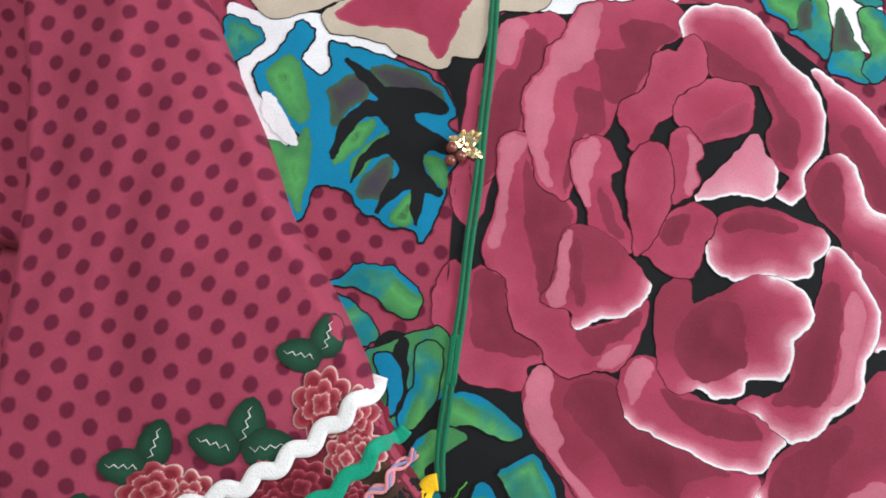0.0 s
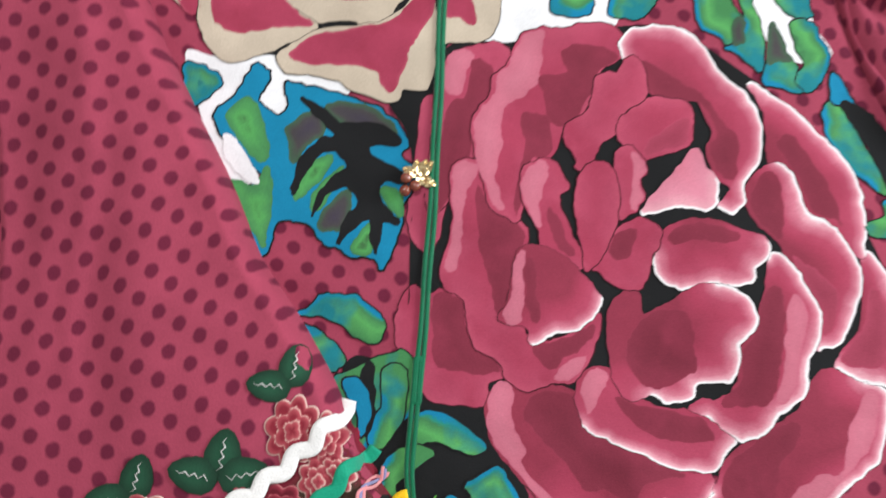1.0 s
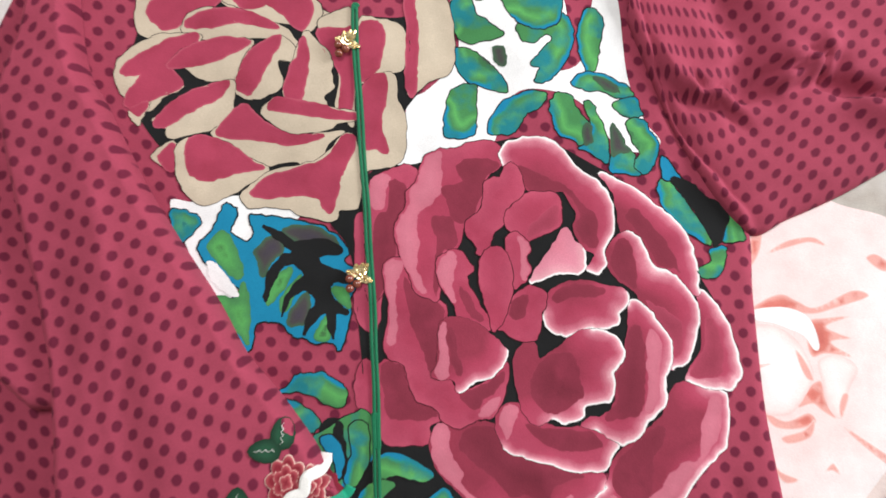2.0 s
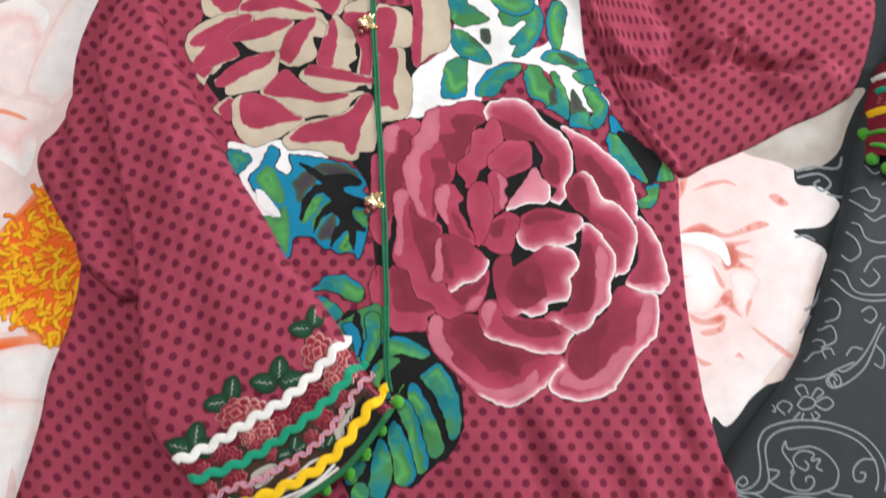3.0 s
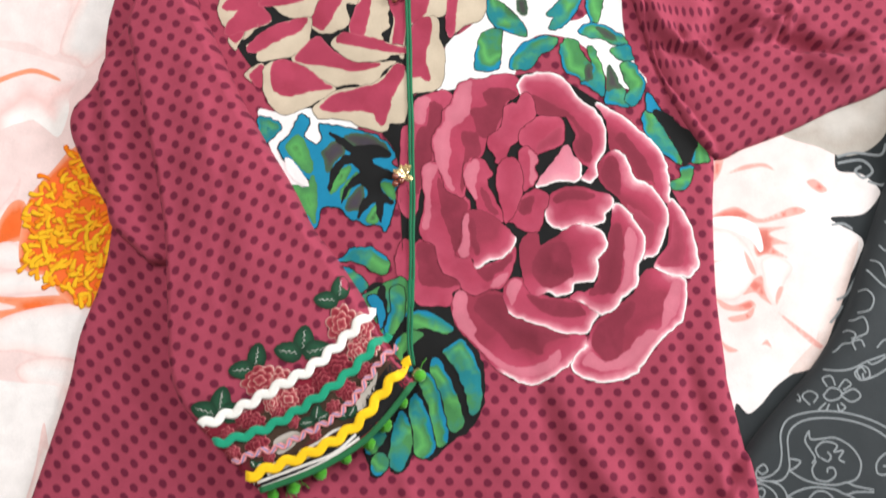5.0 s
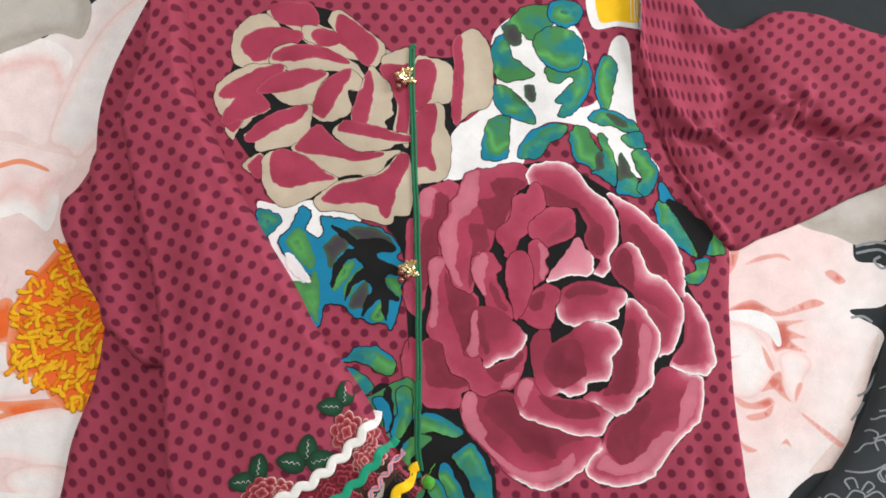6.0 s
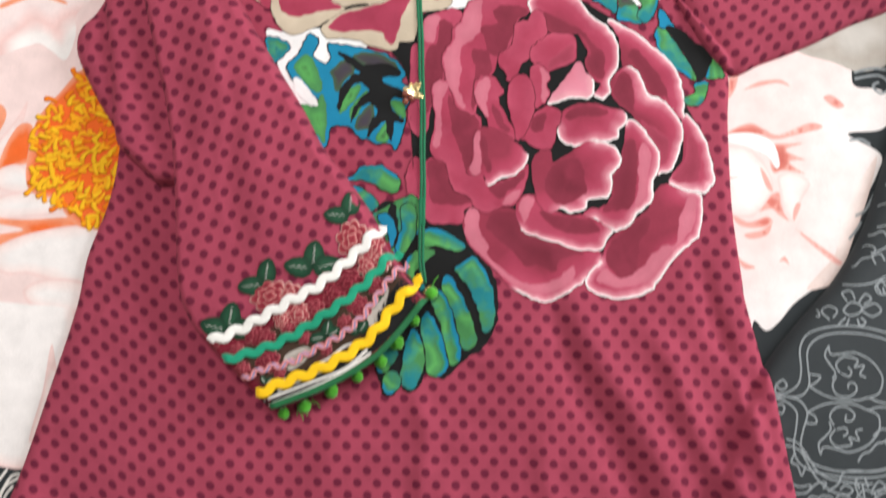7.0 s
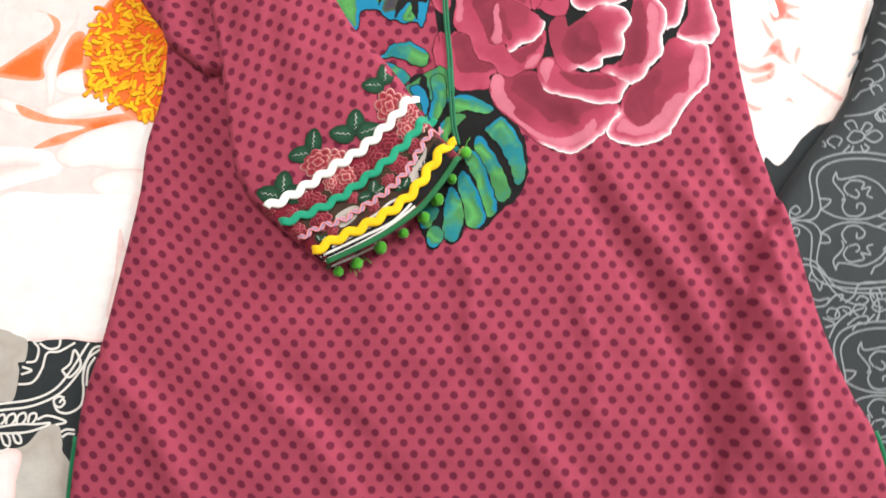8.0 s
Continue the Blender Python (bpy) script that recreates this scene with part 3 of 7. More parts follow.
# the crimson peony, from its outer petals to its heart
petal("petal_plain", [(-3.9, 24.6), (-2.8, 24.3), (-2.1, 21.7), (-2.4, 18.4), (-2.9, 16.2), (-3.9, 16.8), (-4.3, 18.5), (-4.1, 21.4)])
petal("petal_plain", [(-3.3, 26.3), (-3.0, 26.8), (-2.4, 27.5), (-1.1, 28.1), (-0.0, 28.3), (0.7, 27.6), (0.5, 26.8), (-0.2, 25.7), (-0.6, 24.0), (-0.9, 22.0), (-1.2, 21.5), (-1.8, 20.7), (-2.3, 19.0), (-3.2, 18.5), (-3.4, 21.8)])
tone("tone_light", [(-2.8, 27.0), (-2.1, 27.6), (-1.5, 27.4), (-1.8, 26.3), (-2.0, 25.2), (-2.8, 25.3)])
tone("tone_dark", [(-1.4, 27.1), (-0.3, 26.8), (-0.3, 25.7), (-0.9, 24.3), (-1.2, 21.8), (-2.3, 19.1), (-2.8, 19.0), (-2.7, 24.0), (-1.7, 25.1)])
petal("petal_plain", [(-3.0, 13.9), (-3.7, 14.4), (-4.3, 13.2), (-4.4, 11.7), (-3.8, 10.6), (-2.9, 10.3), (-2.7, 8.8), (-1.9, 8.4), (-0.6, 8.3), (0.6, 8.5), (0.7, 9.5), (1.6, 10.0), (1.0, 10.7), (-0.1, 11.3), (-0.8, 12.8), (-1.0, 13.8), (-2.1, 14.2)])
tone("tone_dark", [(-2.6, 13.5), (-2.0, 14.1), (-1.0, 13.7), (-0.8, 12.6), (-0.2, 11.3), (0.9, 10.7), (1.3, 10.2), (0.4, 10.0), (-1.3, 10.1), (-2.2, 10.5), (-2.5, 12.0)])
petal("petal_thin", [(12.6, 5.3), (12.3, 5.8), (10.4, 6.1), (8.3, 6.8), (6.2, 7.6), (5.6, 9.2), (3.9, 9.6), (2.1, 9.5), (1.3, 9.6), (0.7, 8.7), (0.8, 7.4), (1.2, 6.4), (2.2, 5.3), (3.3, 4.3), (4.5, 2.9)], [(5.4, 2.3), (6.6, 1.7), (7.9, 1.4), (8.9, 1.7), (10.2, 2.6), (11.3, 3.4), (12.6, 5.0)])
tone("tone_light", [(0.8, 8.7), (1.3, 9.5), (1.9, 9.4), (1.9, 8.2), (2.2, 7.1), (2.8, 6.1), (2.6, 5.4), (4.5, 3.7), (6.1, 2.9), (7.6, 2.8), (9.0, 3.4), (9.5, 3.9), (10.2, 4.3), (10.0, 3.1), (8.6, 2.3), (7.1, 2.1), (5.6, 2.6), (4.3, 3.4), (2.2, 5.5), (1.3, 6.5), (0.9, 7.5)])
tone("tone_dark", [(2.7, 8.6), (3.6, 9.4), (5.5, 9.0), (6.2, 7.5), (8.3, 6.6), (10.3, 5.9), (11.1, 5.6), (9.0, 5.0), (8.6, 4.0), (7.2, 4.5), (6.1, 4.5), (5.1, 5.5), (3.8, 6.8), (2.8, 7.7)])
petal("petal_white", [(12.8, 5.1), (13.5, 6.7), (14.6, 7.7), (15.7, 8.5), (16.5, 9.0), (17.1, 9.8), (17.7, 11.1), (18.8, 11.6)], [(20.3, 11.1), (21.4, 10.9), (21.7, 9.9), (21.3, 7.3), (20.3, 6.3), (19.1, 5.3), (17.5, 3.1), (16.6, 2.2), (14.1, 1.6), (12.5, 2.0), (11.4, 2.7), (11.8, 4.0), (12.7, 4.7)])
tone("tone_light", [(17.1, 5.3), (18.2, 6.1), (19.3, 6.3), (19.7, 8.4), (20.5, 10.4), (21.1, 10.3), (20.8, 8.0), (18.7, 5.5), (17.0, 3.5), (15.4, 2.8), (13.9, 2.7), (12.4, 3.2), (12.7, 3.9), (13.1, 4.2), (14.4, 3.3), (16.3, 4.3), (16.8, 4.8)])
tone("tone_dark", [(13.1, 5.1), (13.7, 6.6), (14.8, 7.7), (15.8, 8.4), (16.8, 8.7), (17.0, 7.9), (16.1, 6.4), (15.8, 4.3), (14.7, 3.4), (13.9, 3.8)])
petal("petal_white", [(18.9, 12.0), (19.4, 12.7), (20.2, 13.8), (20.4, 15.9)], [(20.3, 18.0), (21.2, 17.4), (22.3, 15.5), (22.8, 12.6), (22.6, 11.6), (21.9, 11.0), (20.3, 11.3), (19.1, 11.7)])
tone("tone_deep", [(19.2, 12.1), (19.7, 13.0), (20.4, 14.0), (20.7, 16.2), (21.4, 15.5), (21.7, 14.0), (21.6, 12.5), (20.9, 11.9)])
petal("petal_white", [(19.9, 17.9), (19.1, 18.7), (18.6, 19.5), (17.6, 19.8), (16.9, 21.5), (16.4, 22.3), (15.3, 22.6), (15.1, 23.5), (14.9, 25.5)], [(14.0, 27.0), (15.2, 26.5), (16.8, 25.5), (18.1, 24.2), (19.1, 23.4), (20.1, 21.7), (20.4, 19.8), (20.3, 18.0)])
tone("tone_dark", [(15.6, 23.8), (16.4, 24.2), (17.6, 22.8), (18.6, 21.4), (19.2, 19.5), (18.7, 19.8), (17.7, 20.1), (17.0, 21.5), (16.3, 22.5)])
petal("petal_white", [(17.9, 12.9), (18.0, 14.3), (17.4, 15.4), (16.6, 16.3), (16.1, 17.6), (15.9, 18.2), (14.9, 19.0), (14.2, 19.9), (14.1, 21.3), (14.7, 22.1)], [(15.7, 22.5), (16.6, 21.9), (17.3, 20.0), (18.6, 19.3), (19.5, 18.2), (20.2, 16.9), (19.9, 15.1), (19.2, 13.3), (18.1, 12.7)])
tone("tone_dark", [(14.3, 20.0), (14.4, 21.2), (15.0, 22.0), (15.7, 21.7), (16.0, 20.4), (16.0, 18.4), (15.0, 19.0)])
tone("tone_deep", [(16.5, 17.5), (17.2, 17.1), (18.2, 16.5), (19.0, 15.4), (18.7, 13.9), (18.1, 13.4), (18.1, 14.4), (17.4, 15.4)])
petal("petal_white", [(11.2, 8.9), (11.8, 9.4), (12.9, 9.6), (13.8, 10.6), (13.7, 12.0), (14.4, 13.3), (14.8, 14.4), (15.1, 15.7)], [(15.3, 17.3), (15.9, 17.5), (16.7, 16.8), (17.9, 14.8), (18.0, 13.5), (17.4, 12.1), (17.2, 10.3), (15.9, 9.1), (15.1, 8.1), (14.1, 7.6), (12.8, 8.0), (12.3, 8.7)])
tone("tone_dark", [(15.1, 15.5), (15.8, 15.7), (16.1, 14.6), (16.0, 12.8), (15.8, 10.9), (15.2, 9.6), (14.2, 9.4), (13.0, 9.4), (13.9, 10.6), (13.9, 12.0), (14.5, 13.3)])
tone("tone_light", [(16.6, 15.4), (17.3, 14.5), (16.9, 12.7), (16.7, 10.7), (15.9, 9.8), (16.2, 11.7), (16.3, 13.8)])
petal("petal_thin", [(13.0, 7.9), (12.4, 8.4), (11.2, 8.8), (9.4, 9.0), (8.1, 9.6), (7.3, 10.5), (6.3, 10.8), (5.5, 10.2), (5.3, 9.3), (5.5, 8.6)], [(5.8, 7.8), (7.0, 7.2), (9.1, 6.5), (10.6, 6.0), (12.7, 6.0), (13.3, 7.0), (13.7, 7.5)])
tone("tone_dark", [(7.3, 9.3), (8.9, 8.9), (11.2, 8.7), (12.4, 8.1), (12.4, 7.5), (10.4, 7.3), (8.8, 7.8)])
tone("tone_light", [(5.6, 10.0), (6.3, 10.6), (6.8, 10.2), (6.3, 9.2), (6.0, 8.4)])
petal("petal_plain", [(-2.1, 20.6), (-1.6, 21.3), (-0.8, 21.3), (-0.3, 20.8), (-0.3, 19.8), (0.4, 18.9), (1.4, 18.4), (2.2, 17.7), (2.1, 16.5), (1.6, 15.4), (1.5, 14.2), (1.0, 12.9), (2.1, 12.7), (2.9, 11.9), (4.2, 12.1), (5.4, 12.8), (6.3, 13.6), (6.3, 12.4), (5.9, 11.2), (5.1, 10.0), (4.2, 9.9), (3.6, 9.6), (2.7, 9.3), (1.8, 9.7), (1.0, 10.9), (-0.0, 11.3), (-0.6, 12.5), (-0.9, 13.8), (-2.0, 14.4), (-2.2, 15.7), (-1.8, 17.4), (-2.0, 19.0)])
tone("tone_light", [(-2.0, 20.6), (-1.5, 21.2), (-0.8, 21.0), (-1.2, 19.8), (-1.5, 18.5), (-1.4, 16.8), (-1.6, 15.5), (-2.0, 15.3), (-2.0, 15.8), (-1.7, 17.4), (-1.9, 19.1)])
tone("tone_dark", [(-0.7, 20.0), (-0.3, 19.6), (0.4, 18.7), (1.5, 18.2), (2.0, 17.6), (1.9, 16.5), (1.5, 15.7), (1.4, 14.3), (0.9, 13.2), (0.6, 14.1), (0.0, 15.7), (-0.4, 17.3)])
tone("tone_dark", [(2.9, 11.6), (4.2, 12.0), (5.4, 12.6), (6.0, 13.0), (5.9, 12.3), (5.3, 11.6), (4.5, 11.2), (4.1, 10.5), (3.4, 10.8)])
tone("tone_light", [(4.2, 10.1), (4.6, 10.7), (5.6, 11.2), (5.1, 10.3)])
petal("petal_plain", [(0.8, 27.9), (1.3, 28.9), (2.4, 29.3), (3.8, 29.4), (4.9, 29.8), (6.3, 29.7), (7.0, 29.0), (6.8, 28.0), (5.8, 27.3), (5.4, 25.9), (4.8, 24.5), (3.8, 23.6), (3.3, 22.1), (2.3, 21.7), (2.0, 20.5), (1.7, 18.4), (1.1, 18.4), (0.2, 18.9), (-0.3, 20.1), (-0.5, 21.1), (-1.0, 22.2), (-1.2, 23.4), (-0.9, 24.4), (-0.3, 25.2), (-0.2, 26.3), (0.5, 27.0)])
tone("tone_light", [(0.9, 27.8), (1.4, 28.8), (2.4, 29.1), (2.3, 27.9), (2.2, 26.2), (1.5, 25.4), (0.6, 24.8), (0.3, 24.0), (0.4, 22.3), (0.2, 20.6), (0.8, 19.0), (0.3, 19.1), (-0.2, 20.2), (-0.9, 22.3), (-1.0, 23.5), (-0.7, 24.4), (-0.1, 25.2), (-0.0, 26.3), (0.6, 26.9)])
tone("tone_dark", [(3.4, 27.9), (4.6, 28.6), (6.7, 28.1), (5.7, 27.2), (5.2, 25.9), (4.7, 24.6), (3.9, 23.8), (3.1, 24.0), (2.6, 25.6), (2.4, 26.5), (3.9, 26.9)])
tone("tone_dark", [(1.4, 24.1), (2.3, 24.3), (3.1, 24.0), (3.2, 22.3), (2.2, 21.8), (1.9, 20.6), (1.6, 18.6), (1.4, 19.0), (1.6, 21.2), (1.8, 22.6)])
petal("petal_white", [(12.7, 20.2), (13.2, 21.0), (12.3, 21.8), (11.8, 23.0), (12.1, 24.1), (11.3, 25.8), (10.8, 26.1), (9.7, 25.8), (8.6, 26.1), (8.1, 27.8), (7.2, 27.9)], [(6.9, 28.1), (6.8, 29.0), (7.5, 29.7), (9.6, 30.0), (10.9, 29.4), (12.5, 27.4), (14.1, 26.1), (14.8, 24.3), (14.4, 22.2), (13.8, 21.2), (13.8, 20.3), (13.3, 19.6), (12.6, 19.9)])
tone("tone_dark", [(8.1, 27.8), (9.5, 27.2), (10.8, 26.6), (11.9, 25.8), (12.7, 24.6), (13.5, 23.8), (13.5, 22.4), (13.2, 21.4), (12.4, 22.0), (11.9, 23.0), (12.3, 24.1), (11.4, 25.7), (9.7, 25.8), (8.6, 26.1)])
petal("petal_white", [(9.7, 18.3), (10.8, 19.0), (12.2, 19.1), (13.8, 18.7), (14.8, 18.4)], [(15.2, 18.1), (15.1, 17.2), (14.5, 16.7), (14.3, 15.9), (13.1, 15.7), (12.0, 15.8), (10.7, 15.3), (9.6, 15.8), (9.2, 16.8)])
tone("tone_dark", [(9.9, 18.1), (10.9, 18.8), (12.2, 18.9), (13.6, 18.4), (12.9, 18.0), (11.3, 18.0), (10.2, 17.6)])
petal("petal_white", [(8.1, 9.3), (7.3, 10.2), (7.0, 11.6), (6.8, 12.9), (7.0, 14.2), (7.7, 14.9), (8.4, 14.8), (8.6, 13.7), (9.3, 14.0), (10.4, 14.7), (11.2, 15.3)], [(12.6, 15.6), (13.9, 15.2), (14.6, 14.0), (14.3, 13.2), (13.7, 12.6), (13.7, 11.4), (13.2, 10.6), (11.7, 10.4), (11.3, 9.6), (10.2, 9.3), (9.3, 9.6)])
tone("tone_dark", [(8.8, 13.6), (10.4, 14.2), (11.1, 13.6), (11.4, 12.3), (11.5, 11.1), (10.5, 10.3), (9.2, 10.0), (8.0, 11.0), (7.9, 12.3)])
petal("petal_plain", [(4.7, 22.0), (4.0, 23.1), (4.0, 23.9), (4.9, 24.5), (5.4, 25.6), (5.5, 26.7), (6.1, 27.0), (6.7, 27.0), (7.0, 27.8), (7.6, 28.1), (8.1, 27.2), (8.3, 26.4), (8.1, 25.5), (7.3, 25.1), (6.9, 23.9), (6.0, 23.1), (5.6, 22.2), (5.2, 21.4), (4.6, 21.5)])
petal("petal_plain", [(6.8, 23.9), (7.2, 24.7), (8.1, 25.3), (8.6, 25.8), (10.0, 25.8), (10.8, 25.5), (11.0, 24.4), (10.7, 23.3), (9.3, 22.7), (8.0, 22.2), (7.2, 23.0)])
tone("tone_deep", [(8.8, 23.6), (10.7, 24.8), (10.6, 23.4), (9.3, 22.9), (8.4, 22.5)])
petal("petal_plain", [(6.5, 17.2), (7.2, 18.3), (8.1, 18.9), (9.2, 18.6), (9.4, 17.7), (9.0, 16.9), (8.8, 15.8), (8.3, 15.1), (7.2, 15.2), (6.2, 15.9), (5.9, 16.0)])
tone("tone_dark", [(6.9, 17.9), (8.1, 18.3), (7.8, 16.9), (6.9, 16.7)])
petal("petal_plain", [(6.9, 22.5), (7.4, 22.9), (8.1, 22.5), (8.5, 21.7), (8.2, 21.1), (8.4, 20.2), (8.0, 19.4), (7.3, 18.9), (7.0, 19.4), (6.8, 20.8)])
tone("tone_light", [(7.7, 22.5), (8.1, 22.3), (8.4, 21.7), (8.1, 21.1), (8.3, 20.2), (7.9, 19.5), (7.9, 21.1)])
petal("petal_plain", [(1.8, 21.2), (2.6, 21.7), (3.4, 21.7), (4.0, 20.9), (4.3, 20.3), (3.8, 19.8), (4.3, 18.4), (4.9, 17.3), (5.5, 16.7), (5.1, 15.9), (4.1, 16.2), (3.0, 17.0), (2.8, 18.1), (2.0, 19.2), (1.7, 20.2)])
tone("tone_light", [(2.0, 21.1), (2.6, 21.6), (3.1, 21.4), (2.9, 20.6), (2.7, 19.2), (2.9, 18.1), (2.1, 19.3), (1.8, 20.2)])
tone("tone_dark", [(3.2, 19.2), (3.7, 18.9), (4.2, 17.7), (4.9, 16.7), (4.1, 16.9), (3.5, 17.9)])
petal("petal_plain", [(5.0, 21.4), (5.8, 21.9), (6.6, 21.6), (7.0, 20.8), (7.1, 19.4), (6.9, 18.3), (6.5, 17.2), (5.9, 16.2), (5.5, 15.9), (5.3, 17.0), (4.9, 18.4), (4.7, 19.7)])
petal("petal_pale", [(9.0, 20.2), (10.1, 21.6), (11.1, 23.0), (11.7, 22.1)], [(12.3, 21.4), (12.4, 20.3), (11.8, 19.7), (10.3, 19.9), (9.2, 19.4), (8.4, 19.3)])
petal("petal_white", [(2.4, 12.7), (1.0, 12.9), (1.5, 13.8), (1.6, 15.1), (1.8, 16.5), (2.5, 17.0), (3.5, 16.8), (4.6, 16.2), (5.6, 15.3)], [(6.3, 14.4), (6.0, 13.5), (5.1, 12.7), (4.0, 12.4), (2.9, 11.8)])
tone("tone_light", [(1.7, 16.0), (2.1, 16.6), (2.2, 15.1), (2.1, 13.0), (1.3, 13.0), (1.7, 14.3)])
tone("tone_dark", [(2.2, 16.2), (2.8, 15.9), (2.9, 14.3), (3.1, 13.1), (2.8, 12.9), (2.3, 14.0)])


P_COUNT[0] = 0


# the cream peony: each petal is cream with a crimson flame
def flamed(outline, flame):
    petal("cream", outline, grow=0.08)
    petal("crimson", flame, grow=0.14)


flamed([(-16.9, 44.2), (-13.3, 44.8), (-12.2, 42.9), (-8.1, 41.8), (-6.1, 40.7), (-5.0, 39.7), (-7.6, 39.4), (-12.2, 40.5), (-14.3, 42.4)], [(-16.4, 44.8), (-13.0, 44.8), (-12.2, 43.4), (-12.5, 42.8), (-14.3, 42.9), (-15.9, 43.4)])
flamed([(-13.6, 42.1), (-13.3, 42.9), (-11.5, 42.4), (-10.2, 42.1), (-10.2, 41.3), (-11.7, 40.9), (-13.0, 41.3)], [(-12.7, 42.1), (-11.5, 42.3), (-10.3, 41.9), (-10.4, 41.2), (-12.0, 41.0)])
flamed([(-11.2, 43.4), (-10.2, 44.2), (-8.1, 42.6), (-6.1, 41.0), (-6.3, 39.7), (-7.3, 38.9), (-8.6, 40.7), (-10.2, 41.8)], [(-10.2, 43.7), (-8.1, 42.4), (-6.7, 41.0), (-7.6, 39.1), (-9.1, 40.5), (-10.2, 41.5)])
flamed([(-19.8, 39.4), (-20.0, 41.8), (-18.9, 43.4), (-17.4, 44.0), (-15.8, 42.9), (-15.3, 41.3), (-16.3, 39.7), (-16.8, 38.1), (-18.3, 38.6)], [(-19.1, 41.0), (-18.4, 42.1), (-16.4, 42.6), (-13.8, 42.1), (-14.3, 41.0), (-16.3, 40.2), (-17.6, 39.6), (-18.4, 40.0)])
flamed([(-16.6, 39.4), (-15.8, 40.8), (-13.8, 41.0), (-11.2, 40.2), (-9.1, 39.4), (-7.9, 38.1), (-7.9, 36.9), (-9.4, 36.8), (-10.1, 38.4), (-12.7, 38.5), (-15.3, 38.7)], [(-16.3, 39.8), (-15.3, 40.6), (-12.7, 40.9), (-10.2, 39.9), (-9.4, 39.2), (-12.2, 39.8), (-14.3, 39.6)])
flamed([(-21.4, 35.6), (-21.2, 37.2), (-19.9, 38.4), (-17.9, 39.2), (-15.2, 39.0), (-15.6, 38.2), (-17.4, 36.7), (-17.1, 35.7), (-16.5, 35.0), (-17.8, 34.3), (-18.9, 33.3), (-20.2, 33.6), (-20.8, 34.4)], [(-20.8, 36.6), (-19.0, 38.0), (-16.7, 39.0), (-15.4, 38.9), (-16.7, 37.0), (-17.6, 36.7), (-16.6, 35.2), (-18.9, 34.1), (-20.4, 33.6), (-20.6, 34.4), (-19.5, 36.0), (-20.6, 36.0)])
flamed([(-20.4, 33.2), (-18.9, 33.9), (-19.3, 33.0), (-19.6, 32.2), (-19.9, 32.3)], [(-20.2, 33.4), (-19.1, 33.9), (-19.4, 33.2), (-19.8, 33.0)])
flamed([(-17.7, 36.8), (-16.3, 38.0), (-14.0, 38.6), (-11.2, 38.4), (-11.9, 37.3), (-12.5, 35.5), (-14.0, 35.4), (-15.2, 35.6), (-16.5, 36.6)], [(-17.6, 36.8), (-16.3, 37.9), (-14.0, 38.6), (-11.4, 38.3), (-13.3, 37.3), (-14.8, 36.8), (-16.7, 36.6)])
flamed([(-12.7, 34.9), (-12.3, 36.1), (-11.6, 37.6), (-10.2, 38.3), (-9.1, 38.6), (-8.3, 37.9), (-7.9, 37.1), (-8.3, 36.7), (-9.5, 36.7), (-9.1, 35.5), (-9.3, 34.5), (-10.6, 34.0), (-11.6, 33.8), (-12.3, 34.2)], [(-12.5, 35.1), (-11.9, 36.8), (-11.0, 37.9), (-9.2, 38.6), (-9.8, 37.2), (-10.6, 35.8), (-11.4, 34.4), (-12.1, 34.4)])
flamed([(-6.3, 39.5), (-5.2, 40.3), (-3.6, 40.2), (-3.8, 34.9), (-3.9, 31.5), (-4.6, 32.1), (-5.3, 32.9), (-4.9, 34.9), (-5.2, 37.0)], [(-6.4, 38.7), (-4.4, 39.0), (-3.7, 38.5), (-4.2, 32.5), (-5.0, 32.7), (-4.7, 35.3)])
flamed([(-7.5, 38.7), (-6.9, 38.7), (-5.8, 37.4), (-5.3, 36.4), (-5.5, 35.6), (-5.3, 34.5), (-6.1, 33.8), (-5.9, 33.2), (-6.5, 33.0), (-7.6, 33.6), (-8.4, 33.9), (-9.1, 34.1), (-8.7, 35.9), (-8.3, 36.7)], [(-7.5, 38.5), (-7.2, 37.0), (-7.4, 35.4), (-7.8, 33.7), (-8.9, 34.0), (-8.6, 35.9), (-7.9, 37.1)])
flamed([(-18.7, 32.4), (-18.3, 32.9), (-16.7, 34.2), (-15.2, 35.0), (-12.9, 35.4), (-12.8, 34.1), (-13.0, 32.7), (-13.6, 31.9), (-15.1, 31.6), (-17.4, 31.1), (-17.7, 31.9)], [(-18.6, 32.3), (-18.1, 33.0), (-16.7, 34.2), (-14.8, 35.0), (-13.2, 35.3), (-14.0, 34.1), (-15.5, 33.4), (-17.0, 32.5), (-17.9, 32.0)])
flamed([(-14.5, 31.5), (-13.6, 32.1), (-12.7, 33.1), (-11.8, 33.4), (-11.2, 32.6), (-10.3, 31.4), (-8.4, 30.9), (-4.8, 31.1), (-5.2, 30.6), (-6.0, 29.8), (-6.2, 29.1), (-6.9, 28.5), (-8.8, 29.0), (-10.3, 28.7), (-11.4, 29.3), (-12.5, 30.1), (-14.0, 30.8)], [(-14.0, 31.6), (-12.7, 33.1), (-11.8, 33.5), (-11.1, 32.6), (-9.9, 31.6), (-7.6, 30.9), (-6.1, 30.8), (-8.4, 30.3), (-11.0, 30.8), (-13.4, 31.1)])
